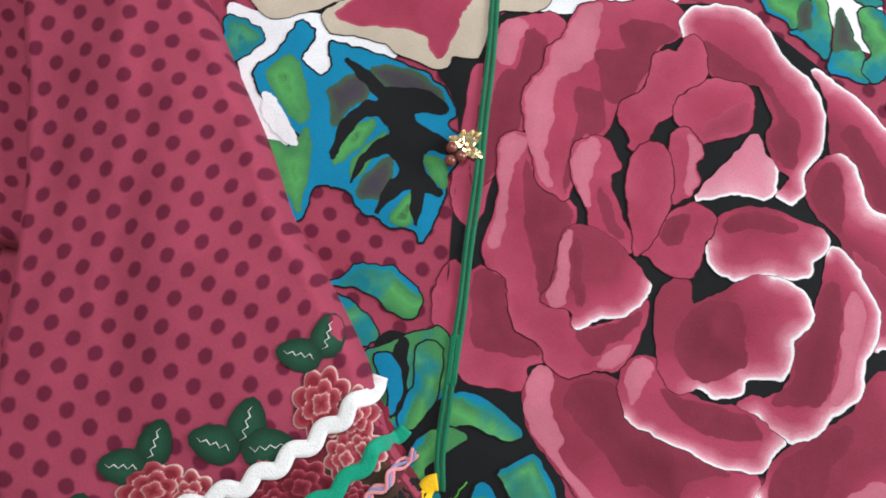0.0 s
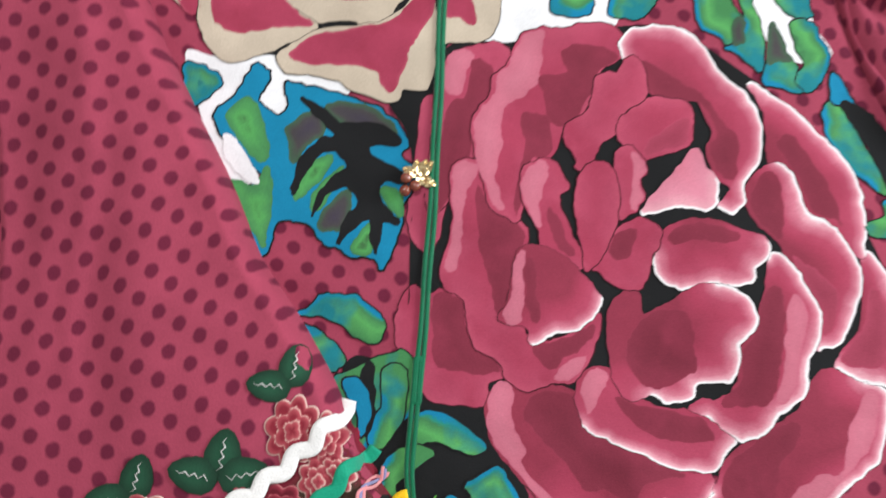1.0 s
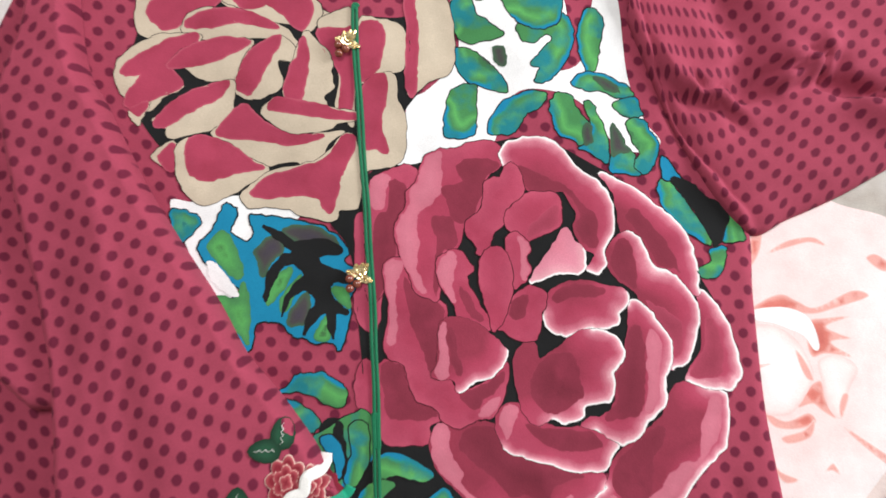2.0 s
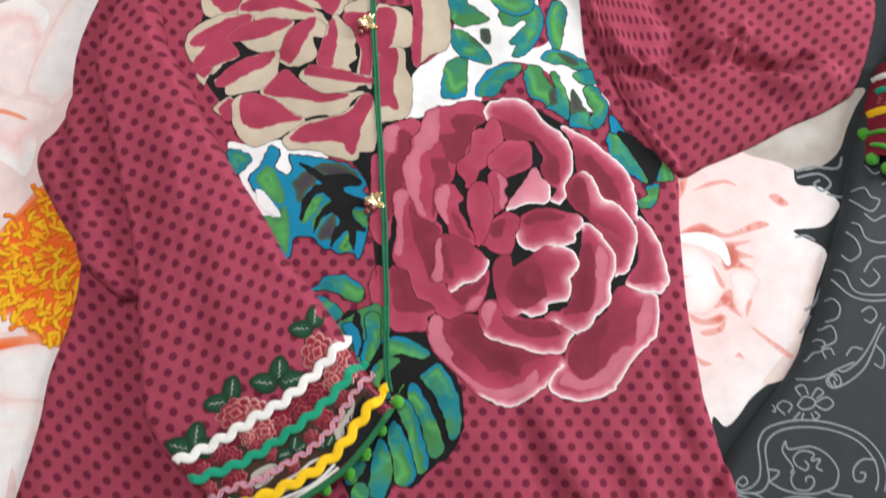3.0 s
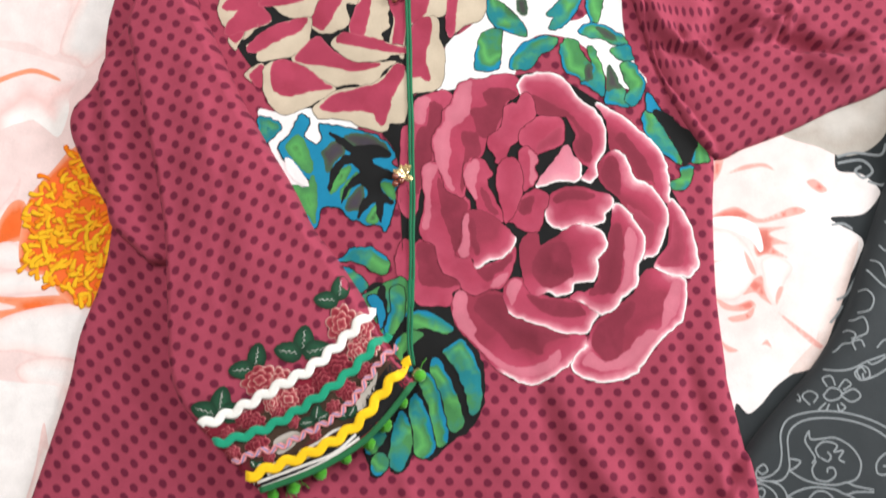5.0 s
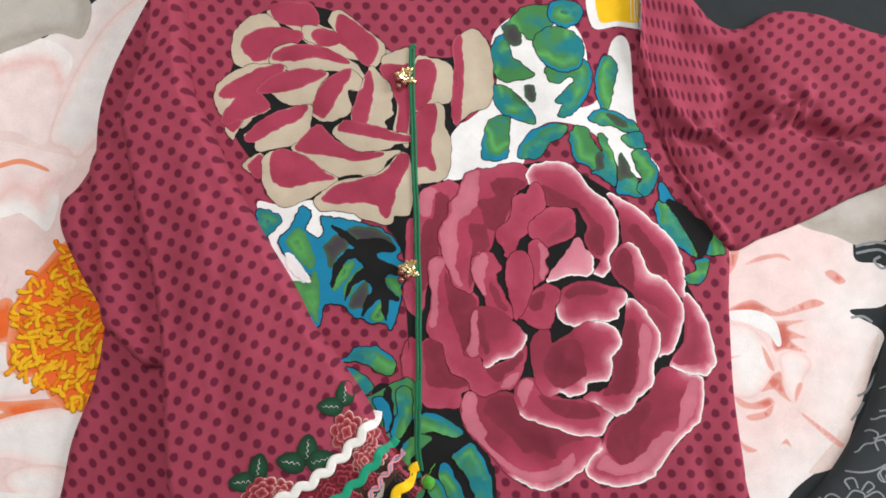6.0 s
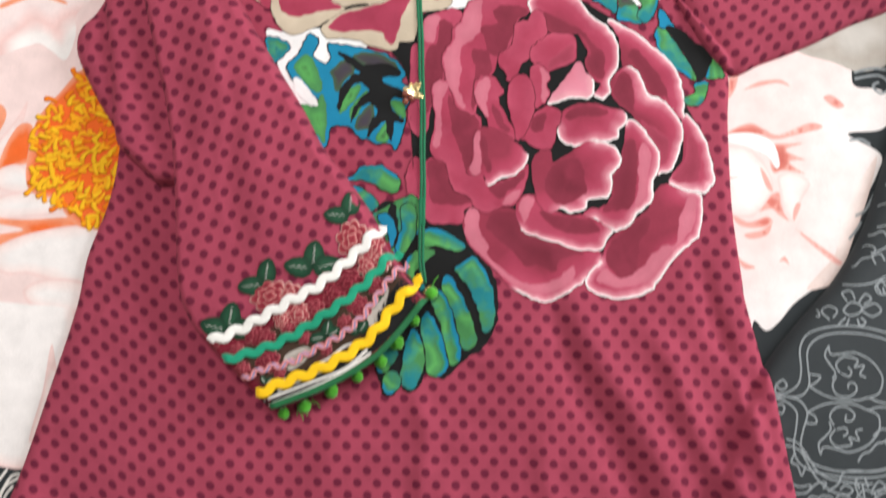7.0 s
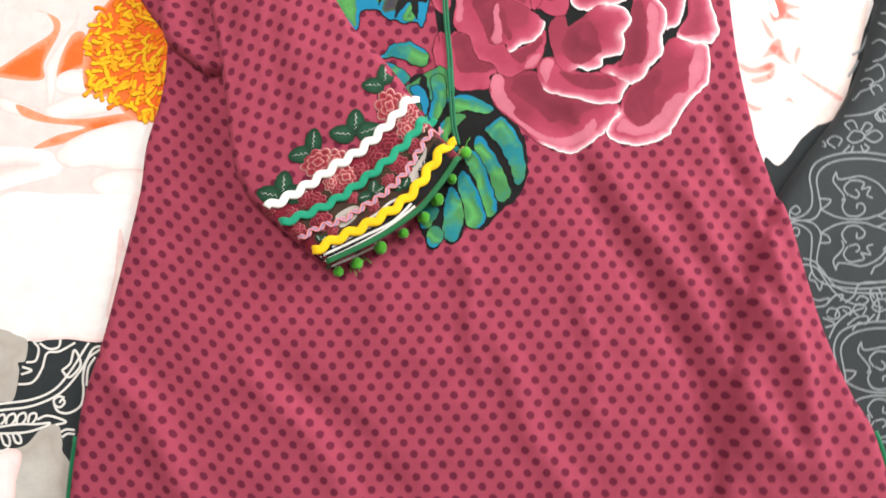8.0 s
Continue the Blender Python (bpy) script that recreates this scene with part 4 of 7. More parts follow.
flamed([(-10.8, 32.8), (-10.2, 33.6), (-9.5, 33.9), (-7.6, 33.5), (-5.3, 32.9), (-3.8, 32.5), (-3.7, 31.9), (-5.0, 31.7), (-5.8, 31.2), (-7.3, 31.1), (-8.8, 31.2), (-9.9, 32.0)], [(-10.2, 33.2), (-9.5, 33.8), (-6.8, 33.3), (-5.3, 32.7), (-3.8, 32.3), (-3.8, 32.0), (-6.1, 32.2), (-8.4, 32.7), (-9.5, 32.9)])
flamed([(-18.8, 29.8), (-17.9, 30.6), (-17.0, 30.7), (-17.1, 28.8), (-17.9, 29.0)], [(-18.3, 29.8), (-17.1, 30.6), (-17.2, 28.8), (-17.8, 29.0)])
flamed([(-17.0, 29.2), (-17.0, 30.3), (-16.2, 31.1), (-14.8, 31.2), (-13.3, 30.7), (-11.8, 29.5), (-10.3, 28.7), (-10.7, 28.1), (-12.1, 27.2), (-13.6, 26.5), (-15.1, 26.0), (-16.2, 26.8), (-17.0, 28.2)], [(-16.2, 30.3), (-15.9, 31.1), (-14.4, 31.1), (-12.9, 30.3), (-11.4, 29.1), (-10.7, 28.6), (-12.5, 28.5), (-14.7, 27.9), (-15.8, 28.3), (-16.2, 29.1)])
flamed([(-12.4, 26.7), (-11.4, 27.6), (-9.9, 28.5), (-7.7, 28.7), (-6.2, 29.3), (-5.0, 30.6), (-4.1, 30.9), (-3.7, 29.7), (-3.7, 25.5), (-5.1, 25.2), (-5.5, 24.4), (-7.4, 24.7), (-8.8, 25.4), (-10.3, 25.7), (-11.8, 25.7)], [(-11.6, 26.8), (-10.3, 27.9), (-8.4, 28.4), (-6.2, 28.9), (-4.8, 30.6), (-4.0, 30.7), (-4.0, 29.9), (-4.9, 27.8), (-5.7, 25.2), (-6.3, 25.4), (-6.8, 26.2), (-8.5, 26.5), (-10.3, 26.4)])
flamed([(-3.4, 39.4), (-1.7, 39.7), (-0.2, 39.2), (0.4, 37.5), (-0.3, 35.5), (-2.2, 35.5), (-3.4, 34.9)], [(-3.3, 38.9), (-2.1, 39.5), (-1.5, 38.5), (-2.0, 36.0), (-3.3, 35.1)])
flamed([(-3.3, 34.1), (-1.8, 35.4), (-0.7, 35.2), (-0.6, 33.5), (-0.1, 31.9), (-0.2, 29.6), (-0.8, 28.4), (-2.5, 28.1), (-3.3, 28.5)], [(-3.3, 34.1), (-1.6, 35.4), (-1.5, 33.6), (-2.0, 31.6), (-1.5, 29.4), (-2.4, 29.7), (-3.2, 30.1)])
flamed([(0.4, 41.2), (2.2, 42.6), (3.5, 40.7), (3.9, 37.5), (3.4, 35.4), (1.8, 34.6), (0.3, 33.6), (0.1, 34.4), (0.5, 37.5)], [(0.3, 41.2), (0.9, 41.8), (1.0, 38.0), (0.8, 34.4), (0.3, 33.6), (0.1, 35.4), (0.4, 38.6)])


# ---- leaves ----
P_COUNT[0] = 0


def leaf(kind, outline, rim=None, layer=None):
    P_COUNT[0] += 1
    return shape("printed_leaf", kameez, M[kind], h_body, layer if layer is not None else 3 + P_COUNT[0] * 0.5, outline, rim, "", 0.22, 0.09, 0.16)


# blades beside the white branching veins: the stretch of each outline that is brushed blue comes last
leaf("leaf", [(7.6, 33.6), (7.1, 34.8), (6.3, 35.9), (5.0, 37.1), (3.9, 37.3)], [(3.9, 37.3), (3.9, 35.8), (4.6, 34.6), (6.1, 33.9)])
leaf("leaf", [(3.3, 33.7), (4.0, 34.2), (5.2, 34.2), (5.2, 33.0)], [(5.1, 31.0), (4.6, 30.2), (2.9, 30.3), (2.7, 31.2), (2.9, 32.5)])
leaf("leaf", [(10.0, 34.1), (9.7, 34.3), (10.1, 35.2), (9.5, 35.6), (10.3, 36.6), (11.2, 37.6), (10.6, 37.9), (9.8, 37.3), (8.9, 37.5), (8.7, 38.7), (10.0, 39.4), (11.4, 39.8)], [(12.3, 39.4), (12.9, 38.1), (12.5, 36.5), (11.6, 35.0), (10.6, 34.3)])
leaf("leaf", [(14.3, 35.0), (14.8, 36.8), (15.2, 38.9), (14.7, 39.9)], [(13.9, 39.7), (13.2, 38.1), (13.3, 36.3), (13.6, 35.2)])
leaf("leaf", [(10.5, 33.3), (10.2, 32.5), (9.0, 31.8), (8.2, 30.7), (7.4, 30.3)], [(6.1, 30.4), (6.0, 31.1), (6.8, 32.3), (7.8, 33.1), (9.2, 33.5)])
leaf("leaf", [(10.7, 32.7), (11.4, 33.3), (12.4, 32.9), (12.7, 31.9), (13.5, 30.8), (13.4, 29.7), (12.7, 29.2)], [(12.3, 29.7), (11.2, 30.1), (10.9, 30.9), (10.7, 31.9)])
leaf("leaf", [(13.2, 32.4), (13.9, 32.3), (14.3, 31.2), (14.8, 29.6), (14.8, 28.2)], [(14.5, 27.8), (13.4, 28.6), (12.6, 29.0), (13.1, 29.4), (13.7, 30.6)])
leaf("leaf", [(13.4, 33.5), (14.5, 33.3), (16.0, 32.8), (17.1, 33.0)], [(16.5, 33.8), (15.0, 34.6), (13.5, 34.8), (12.4, 34.1)])
leaf("leaf", [(15.4, 32.1), (16.1, 31.5), (17.0, 31.2), (17.6, 31.4)], [(17.4, 32.2), (17.1, 32.8), (16.2, 32.7)])
leaf("leaf", [(16.4, 30.9), (16.7, 29.6), (17.2, 28.6), (16.7, 27.8), (16.7, 26.9)], [(17.6, 26.9), (18.3, 27.9), (18.6, 29.0), (18.1, 30.2), (17.6, 31.1)])
leaf("leaf", [(15.2, 30.6), (15.8, 30.1), (16.1, 29.1), (16.7, 28.3), (16.6, 27.4)], [(16.9, 26.8), (15.5, 27.0), (14.8, 27.3), (15.0, 28.7)])
leaf("leaf", [(18.8, 26.4), (19.8, 25.4), (20.8, 23.7), (21.6, 22.0), (21.7, 21.4)], [(21.0, 21.7), (19.6, 22.7), (18.6, 24.2), (18.2, 25.8)])
leaf("blue", [(18.8, 28.2), (19.8, 26.9), (20.3, 26.2), (19.4, 26.4), (18.7, 26.5)])
leaf("leaf", [(22.8, 22.9), (23.6, 23.5), (24.0, 22.6), (24.2, 21.6), (22.9, 21.5)], [(22.7, 21.9), (22.7, 22.5)])
leaf("leaf", [(22.7, 20.6), (22.1, 19.2), (21.0, 18.9), (20.6, 19.6), (21.5, 20.1)], [(21.6, 20.9), (22.6, 21.2)])
leaf("leaf", [(5.3, 43.2), (6.8, 44.6), (9.7, 44.8), (9.9, 43.8), (8.6, 41.9), (7.3, 41.4), (6.5, 42.2)], [(5.5, 42.1), (4.7, 42.6)])
leaf("leaf", [(7.5, 41.1), (8.1, 42.2), (9.6, 42.8), (10.9, 42.4)], [(11.7, 41.9), (12.1, 40.6), (11.8, 39.0), (10.8, 38.4), (9.5, 38.5), (8.3, 39.5)])
leaf("leaf", [(5.5, 40.0), (7.0, 38.7), (7.5, 38.0), (5.4, 37.5), (4.2, 38.0)], [(3.8, 39.0), (3.7, 40.6), (4.5, 41.9), (5.2, 41.7)])
leaf("leaf", [(10.4, 42.7), (9.1, 43.5), (9.4, 45.1), (11.5, 45.1), (12.2, 44.0), (11.4, 43.0)])
leaf("smoke", [(15.2, 30.6), (15.6, 30.5), (16.0, 29.1), (16.4, 28.7), (15.6, 28.5), (15.0, 28.4)])
leaf("smoke", [(6.7, 37.1), (7.5, 36.9), (7.6, 35.7), (7.0, 35.8)])
leaf("smoke", [(13.2, 30.6), (13.6, 30.7), (13.6, 29.5), (13.0, 29.3)])
leaf("smoke", [(14.2, 34.4), (15.4, 34.0), (16.0, 33.2), (14.9, 33.6)])
leaf("smoke", [(5.0, 42.7), (6.0, 42.8), (6.5, 41.6), (6.0, 41.0), (5.1, 41.4)])
leaf("black", [(19.4, 26.4), (20.3, 26.3), (21.7, 25.0), (23.1, 23.7), (22.8, 22.3), (22.0, 21.2), (21.7, 22.0), (20.9, 23.7), (20.0, 25.3)])
leaf("leaf", [(-17.5, 25.6), (-16.5, 25.7), (-15.3, 25.1), (-15.4, 24.6), (-16.2, 23.7), (-17.1, 23.5)])
leaf("blue", [(-13.5, 26.1), (-12.8, 25.7), (-12.6, 25.1), (-13.2, 24.0), (-12.5, 23.5), (-11.9, 23.2), (-11.4, 23.9), (-11.8, 24.7), (-11.7, 25.2), (-10.9, 25.1), (-8.4, 24.6), (-6.5, 24.1), (-5.0, 22.9), (-4.6, 22.0), (-4.9, 21.4), (-4.2, 20.8), (-4.0, 19.9), (-4.6, 18.6), (-4.6, 17.4), (-4.8, 16.5), (-5.4, 15.1), (-5.9, 15.5), (-6.6, 15.7), (-7.3, 15.5), (-8.0, 16.1), (-8.7, 16.2), (-9.5, 17.2), (-10.2, 17.3), (-10.8, 17.3), (-11.4, 17.3), (-11.6, 15.8), (-12.3, 14.9), (-13.1, 15.0), (-13.4, 16.2), (-13.6, 18.6), (-12.8, 19.3), (-12.6, 19.9), (-14.7, 21.5), (-15.4, 22.5), (-15.4, 23.3), (-14.4, 24.2)])
for kind, o in (
    ("green", [(-14.7, 23.1), (-13.8, 24.1), (-13.1, 23.3), (-12.4, 21.8), (-12.4, 20.5), (-13.1, 20.8), (-14.1, 21.9)]),
    ("green", [(-14.2, 19.3), (-12.8, 19.1), (-12.2, 20.2), (-11.8, 18.8), (-11.9, 16.3), (-12.1, 16.0), (-13.2, 17.4), (-13.9, 18.5)]),
    ("green", [(-10.5, 18.5), (-10.3, 20.0), (-9.1, 21.1), (-8.7, 20.9), (-9.3, 19.6), (-10.0, 19.0)]),
    ("smoke", [(-11.3, 22.5), (-10.1, 23.6), (-9.5, 23.3), (-9.4, 22.4), (-10.2, 21.6), (-10.8, 20.6), (-11.1, 21.6)]),
    ("smoke", [(-9.3, 24.0), (-7.8, 24.2), (-6.2, 23.6), (-5.3, 22.6), (-6.4, 22.7), (-8.2, 22.9)]),
    ("green", [(-9.5, 17.9), (-9.5, 19.0), (-8.5, 20.2), (-8.0, 20.5), (-8.9, 18.5)]),
    ("smoke", [(-9.1, 17.5), (-7.8, 19.2), (-7.4, 18.6), (-7.8, 17.1), (-8.7, 17.0)]),
    ("green", [(-7.1, 16.2), (-6.6, 17.2), (-6.2, 17.5), (-6.0, 16.7), (-6.2, 15.9), (-6.8, 15.8)]),
    ("green", [(-5.9, 19.4), (-5.1, 19.5), (-4.6, 18.6), (-4.8, 18.1)]),
    ("white", [(-14.7, 21.8), (-14.0, 21.4), (-12.8, 19.7), (-12.8, 19.3), (-13.8, 19.9), (-14.5, 20.6)]),
    ("black", [(-10.8, 24.3), (-9.5, 23.7), (-8.5, 23.0), (-6.4, 23.1), (-5.0, 22.1), (-6.6, 21.9), (-6.5, 21.3), (-4.9, 20.4), (-4.6, 19.8), (-5.8, 19.9), (-5.9, 18.8), (-4.8, 17.7), (-5.7, 17.7), (-5.7, 17.0), (-5.8, 15.9), (-6.2, 16.9), (-6.4, 17.8), (-7.5, 16.9), (-7.9, 16.3), (-7.6, 17.7), (-7.1, 18.5), (-7.8, 19.5), (-8.9, 18.8), (-9.5, 17.6), (-9.2, 19.0), (-8.5, 20.0), (-7.9, 20.6), (-8.6, 21.4), (-9.8, 20.8), (-10.5, 19.2), (-10.7, 18.9), (-10.4, 20.8), (-9.3, 22.0), (-8.7, 22.3), (-9.8, 23.3)]),
):
    leaf(kind, o)
leaf("leaf", [(-5.0, 11.9), (-5.5, 11.2), (-6.6, 11.5), (-8.1, 12.3), (-9.3, 12.3)], [(-10.6, 12.3), (-9.3, 12.7), (-8.7, 13.4), (-8.0, 13.6), (-6.5, 13.5), (-5.3, 12.7)])
leaf("leaf", [(-7.9, 11.2), (-7.0, 10.2), (-7.4, 9.6), (-8.8, 9.6), (-10.0, 10.0)], [(-11.4, 10.4), (-11.8, 11.2), (-11.6, 11.8), (-10.4, 12.1), (-8.9, 11.8)])
leaf("leaf", [(-9.9, 9.4), (-9.3, 8.8), (-9.4, 8.3), (-10.2, 8.1)], [(-10.7, 8.8), (-10.9, 9.5)])
leaf("leaf", [(-7.6, 9.1), (-6.1, 10.0), (-5.0, 10.5), (-3.7, 10.8), (-3.3, 9.3)], [(-3.3, 7.6), (-4.2, 6.9), (-5.4, 5.8), (-6.9, 4.4), (-8.3, 4.0), (-9.2, 4.6), (-9.8, 6.2), (-9.4, 8.0)])
leaf("black", [(-8.1, 8.3), (-7.6, 8.8), (-7.3, 7.1), (-7.3, 5.3), (-7.8, 6.4)])
leaf("black", [(-6.0, 9.7), (-5.6, 10.0), (-5.2, 7.9), (-5.5, 6.3), (-6.0, 7.5)])
leaf("black", [(-9.5, 7.7), (-9.0, 8.1), (-8.6, 6.3), (-8.5, 4.7), (-9.1, 5.7)])
leaf("black", [(-7.1, 8.9), (-5.3, 10.3), (-3.6, 9.9), (-2.9, 8.0), (-0.9, 7.8), (0.9, 6.8), (2.2, 5.5), (3.3, 3.2), (3.5, 0.4), (3.0, -1.2), (2.1, -2.7), (0.8, -3.4), (-0.7, -4.9), (-1.7, -5.1), (-2.7, -4.6), (-3.4, -5.9), (-4.3, -6.3), (-4.9, -5.7), (-5.6, -6.6), (-6.3, -6.6), (-6.7, -5.5), (-7.0, -4.2), (-6.4, -2.0)], None, 4)
leaf("leaf", [(0.1, 3.8), (1.1, 2.5), (1.9, 0.4), (2.3, -1.3), (3.0, -1.0), (3.3, 0.4)], [(3.1, 2.6), (2.3, 4.4), (1.4, 5.3), (-0.0, 4.4)])
leaf("leaf", [(-1.0, 1.9), (-0.2, -0.1), (0.2, -2.0), (0.7, -2.7), (1.3, -2.6), (1.7, -1.6)], [(0.9, 0.7), (0.1, 2.5), (-0.6, 3.6), (-1.3, 3.3)])
leaf("leaf", [(-2.1, 1.0), (-1.5, -0.5), (-1.0, -2.7), (-0.5, -4.1)], [(0.3, -3.4), (0.2, -2.2), (-0.2, -0.3), (-0.9, 1.5), (-1.7, 2.4), (-2.4, 1.9)])
leaf("leaf", [(-3.1, -1.1), (-2.7, -3.1), (-2.6, -4.7)], [(-1.5, -5.0), (-0.8, -4.1), (-1.1, -2.6), (-1.7, -0.7), (-2.5, 0.5), (-3.1, -0.1)])
leaf("leaf", [(-4.8, -4.5), (-4.7, -5.9), (-3.8, -6.2), (-3.0, -4.6), (-2.9, -3.1)], [(-3.2, -1.8), (-3.8, -1.0), (-4.3, -1.9), (-4.6, -3.1)])
leaf("leaf", [(-6.7, -2.6), (-5.9, -2.5), (-5.2, -3.2), (-5.9, -4.5)], [(-6.7, -4.7), (-7.0, -4.1)])
leaf("leaf", [(-6.4, -5.4), (-5.9, -4.6), (-5.0, -4.9), (-4.9, -5.7)], [(-5.6, -6.5), (-6.2, -6.5), (-6.5, -5.9)])
leaf("leaf", [(0.0, 5.8), (-1.8, 6.4), (-3.1, 5.9)], [(-3.2, 7.6), (-1.4, 7.7), (0.7, 6.4)])
leaf("leaf", [(-2.9, 6.1), (-1.9, 5.6), (-3.1, 4.6), (-3.7, 3.6), (-2.6, 2.6), (-3.5, 2.5)], [(-4.5, 4.0), (-4.4, 5.3)])
leaf("leaf", [(-4.9, 10.0), (-3.7, 9.8), (-3.6, 7.8), (-4.5, 5.8)], [(-5.4, 6.1), (-4.8, 8.2)])
leaf("blue", [(-7.0, 8.9), (-6.0, 9.2), (-5.3, 7.7), (-5.8, 6.2), (-6.1, 7.4)])

# ---- sleeves ----
sleeve_l = part("sleeve", patch(
    [(-27.2, 54.9), (-27.4, 46.3), (-27.7, 40.0), (-29.4, 34.3), (-28.8, 30.7), (-27.5, 24.6), (-26.1, 18.7), (-25.1, 12.9), (-24.3, 3.3), (-23.3, -0.0), (-22.0, -1.8), (-19.1, -4.8), (-16.2, -7.6)],
    [(-25.2, 54.9), (-24.4, 46.3), (-23.4, 37.1), (-21.8, 33.6), (-19.2, 27.9), (-16.8, 23.7), (-13.9, 19.0), (-11.9, 15.2), (-9.4, 12.0), (-7.2, 8.7), (-6.4, 6.9), (-4.6, 4.0), (-2.6, 1.6)],
    h_body, 0.025, 80, 150, [
        ([(-22.6, 36.0), (-21.6, 6.0)], 1.6, 0.35), ([(-19.7, 30.6), (-16.0, 3.3)], 1.8, 0.3), ([(-21.5, 28.3), (-19.8, 6.4)], 0.6, 0.15), ([(-27.2, 28.3), (-24.7, 10.6)], 0.8, 0.35),
    ], soft=0.010, bow=(1.15, -1.4)), M["dots"], kameez, "left sleeve folded across the front with a trimmed cuff")
fold_back = part("sleeve_fold", patch(
    [(-28.5, 36.4), (-30.9, 32.6), (-33.5, 28.1), (-34.9, 26.5), (-35.0, 24.2), (-33.1, 20.2), (-31.3, 17.3), (-30.5, 15.5), (-28.7, 13.8), (-26.7, 11.9)],
    [(-26.3, 36.4), (-26.0, 32.8), (-25.1, 28.7), (-24.5, 26.4), (-24.2, 24.2), (-23.9, 21.2), (-23.5, 18.2), (-23.2, 15.7), (-23.2, 13.8), (-23.1, 11.9)],
    h_body, 0.016, 34, 70, [([(-34.2, 28.2), (-32.2, 21.5)], 0.8, 0.3), ([(-31.9, 30.5), (-32.2, 26.0)], 0.5, -0.3), ([(-29.2, 25.4), (-26.3, 12.8)], 1.0, -0.25)], True, True), M["dots"], kameez)

sleeve_r = part("sleeve", patch(
    [(17.9, 52.5), (21.5, 47.6), (24.6, 43.6), (27.2, 43.0), (30.4, 44.6), (34.3, 44.4), (38.3, 43.0), (43.3, 41.4), (46.3, 39.8)],
    [(17.0, 38.9), (20.7, 28.2), (24.5, 22.2), (28.0, 23.1), (32.4, 24.8), (36.3, 26.7), (39.7, 28.0), (42.5, 29.5)],
    h_body, 0.016, 70, 90, [
        ([(17.5, 36.4), (24.5, 31.1)], 1.3, 0.85), ([(19.4, 33.3), (24.9, 30.1)], 0.7, -0.68),
        ([(27.6, 33.5), (32.9, 36.3)], 1.2, 1.19), ([(25.6, 33.0), (38.9, 32.4)], 0.8, -0.94), ([(26.0, 41.2), (26.5, 31.7)], 1.6, -0.85),
        ([(19.8, 43.3), (25.8, 38.0)], 1.6, -0.85), ([(31.9, 35.3), (34.2, 31.9)], 0.8, -0.85), ([(33.1, 30.6), (40.8, 31.1)], 1.6, 1.36),
        ([(16.6, 35.9), (25.2, 30.0)], 0.4, -0.9), ([(21.2, 33.8), (25.4, 32.4)], 0.4, -0.9), ([(24.6, 32.4), (30.6, 35.5)], 0.4, -1.3), ([(30.7, 35.9), (33.0, 31.8)], 0.4, -1.2), ([(32.6, 32.0), (39.0, 33.2)], 0.4, -1.1), ([(24.4, 40.2), (25.8, 32.4)], 1.1, -0.7),
    ], soft=0.045), M["dots"], kameez, "right sleeve spread sideways in deep creases")

# ---- cuffs, cord and buttons ----
on_sleeve = dropper(sleeve_l, fold_back)


def path_on(surface, points, lift, n=10):
    p, _ = spline(points, False, n)
    s = np.r_[0, np.cumsum(np.hypot(*np.diff(p[:, :2], axis=0).T))]
    k = np.linspace(0, s[-1], max(int(s[-1] / 0.12), 4))
    x, y = np.interp(k, s, p[:, 0]), np.interp(k, s, p[:, 1])
    return x, y, k, surface(x * CM, y * CM) + lift


def band(bm, x, y, z, width, thick):
    """A flat braid with rounded edges along a line; x, y, width in cm, z, thick in metres."""
    t = np.c_[np.gradient(x), np.gradient(y)]
    t /= np.hypot(*t.T)[:, None]
    nx, ny = -t[:, 1], t[:, 0]
    prof = [(-0.5, 0.0), (-0.46, 0.75), (-0.25, 1.0), (0.0, 0.9), (0.25, 1.0), (0.46, 0.75), (0.5, 0.0)]
    rows = [[bm.verts.new(((x[i] + nx[i] * a * width) * CM, (y[i] + ny[i] * a * width) * CM, z[i] + b * thick)) for a, b in prof]
            for i in range(len(x))]
    for a, b in zip(rows, rows[1:]):
        for i in range(len(prof) - 1):
            bm.faces.new((a[i], b[i], b[i + 1], a[i + 1]))
    bm.faces.new(rows[0])
    bm.faces.new(rows[-1][::-1])
    bmesh.ops.recalc_face_normals(bm, faces=bm.faces)


def rickrack(parent, surface, points, material, width=0.62, wave=0.17, pitch=1.7, phase=0.0, label="", lift=0.0024):
    x, y, k, z = path_on(surface, points, lift)
    t = np.c_[np.gradient(x), np.gradient(y)]
    t /= np.hypot(*t.T)[:, None]
    w = wave * np.sin(k / pitch * math.tau + phase)
    bm = bmesh.new()
    band(bm, x - t[:, 1] * w, y + t[:, 0] * w, z, width, 0.0016)
    return part("rickrack_trim", bm, material, parent, label)


def disc_petal(bm, c, angle, length, width, height, uv, top=0.25):
    """A small domed petal or leaf: an oval with a raised middle; metres."""
    n = 12
    cx, cy, cz = c
    ca, sa = math.cos(angle), math.sin(angle)
    rim = []
    for k in range(n):
        a = math.tau * k / n
        px, py = length * (0.5 + 0.5 * math.cos(a)), width * math.sin(a) * (1 - 0.25 * math.cos(a)) * 0.5
        rim.append(bm.verts.new((cx + ca * px - sa * py, cy + sa * px + ca * py, cz)))
    mid = bm.verts.new((cx + ca * length * 0.5, cy + sa * length * 0.5, cz + height))
    for k in range(n):
        f = bm.faces.new((rim[k], rim[(k + 1) % n], mid))
        for lp in f.loops:
            d = top if lp.vert is mid else 0.0
            lp[uv].uv = (d, d)


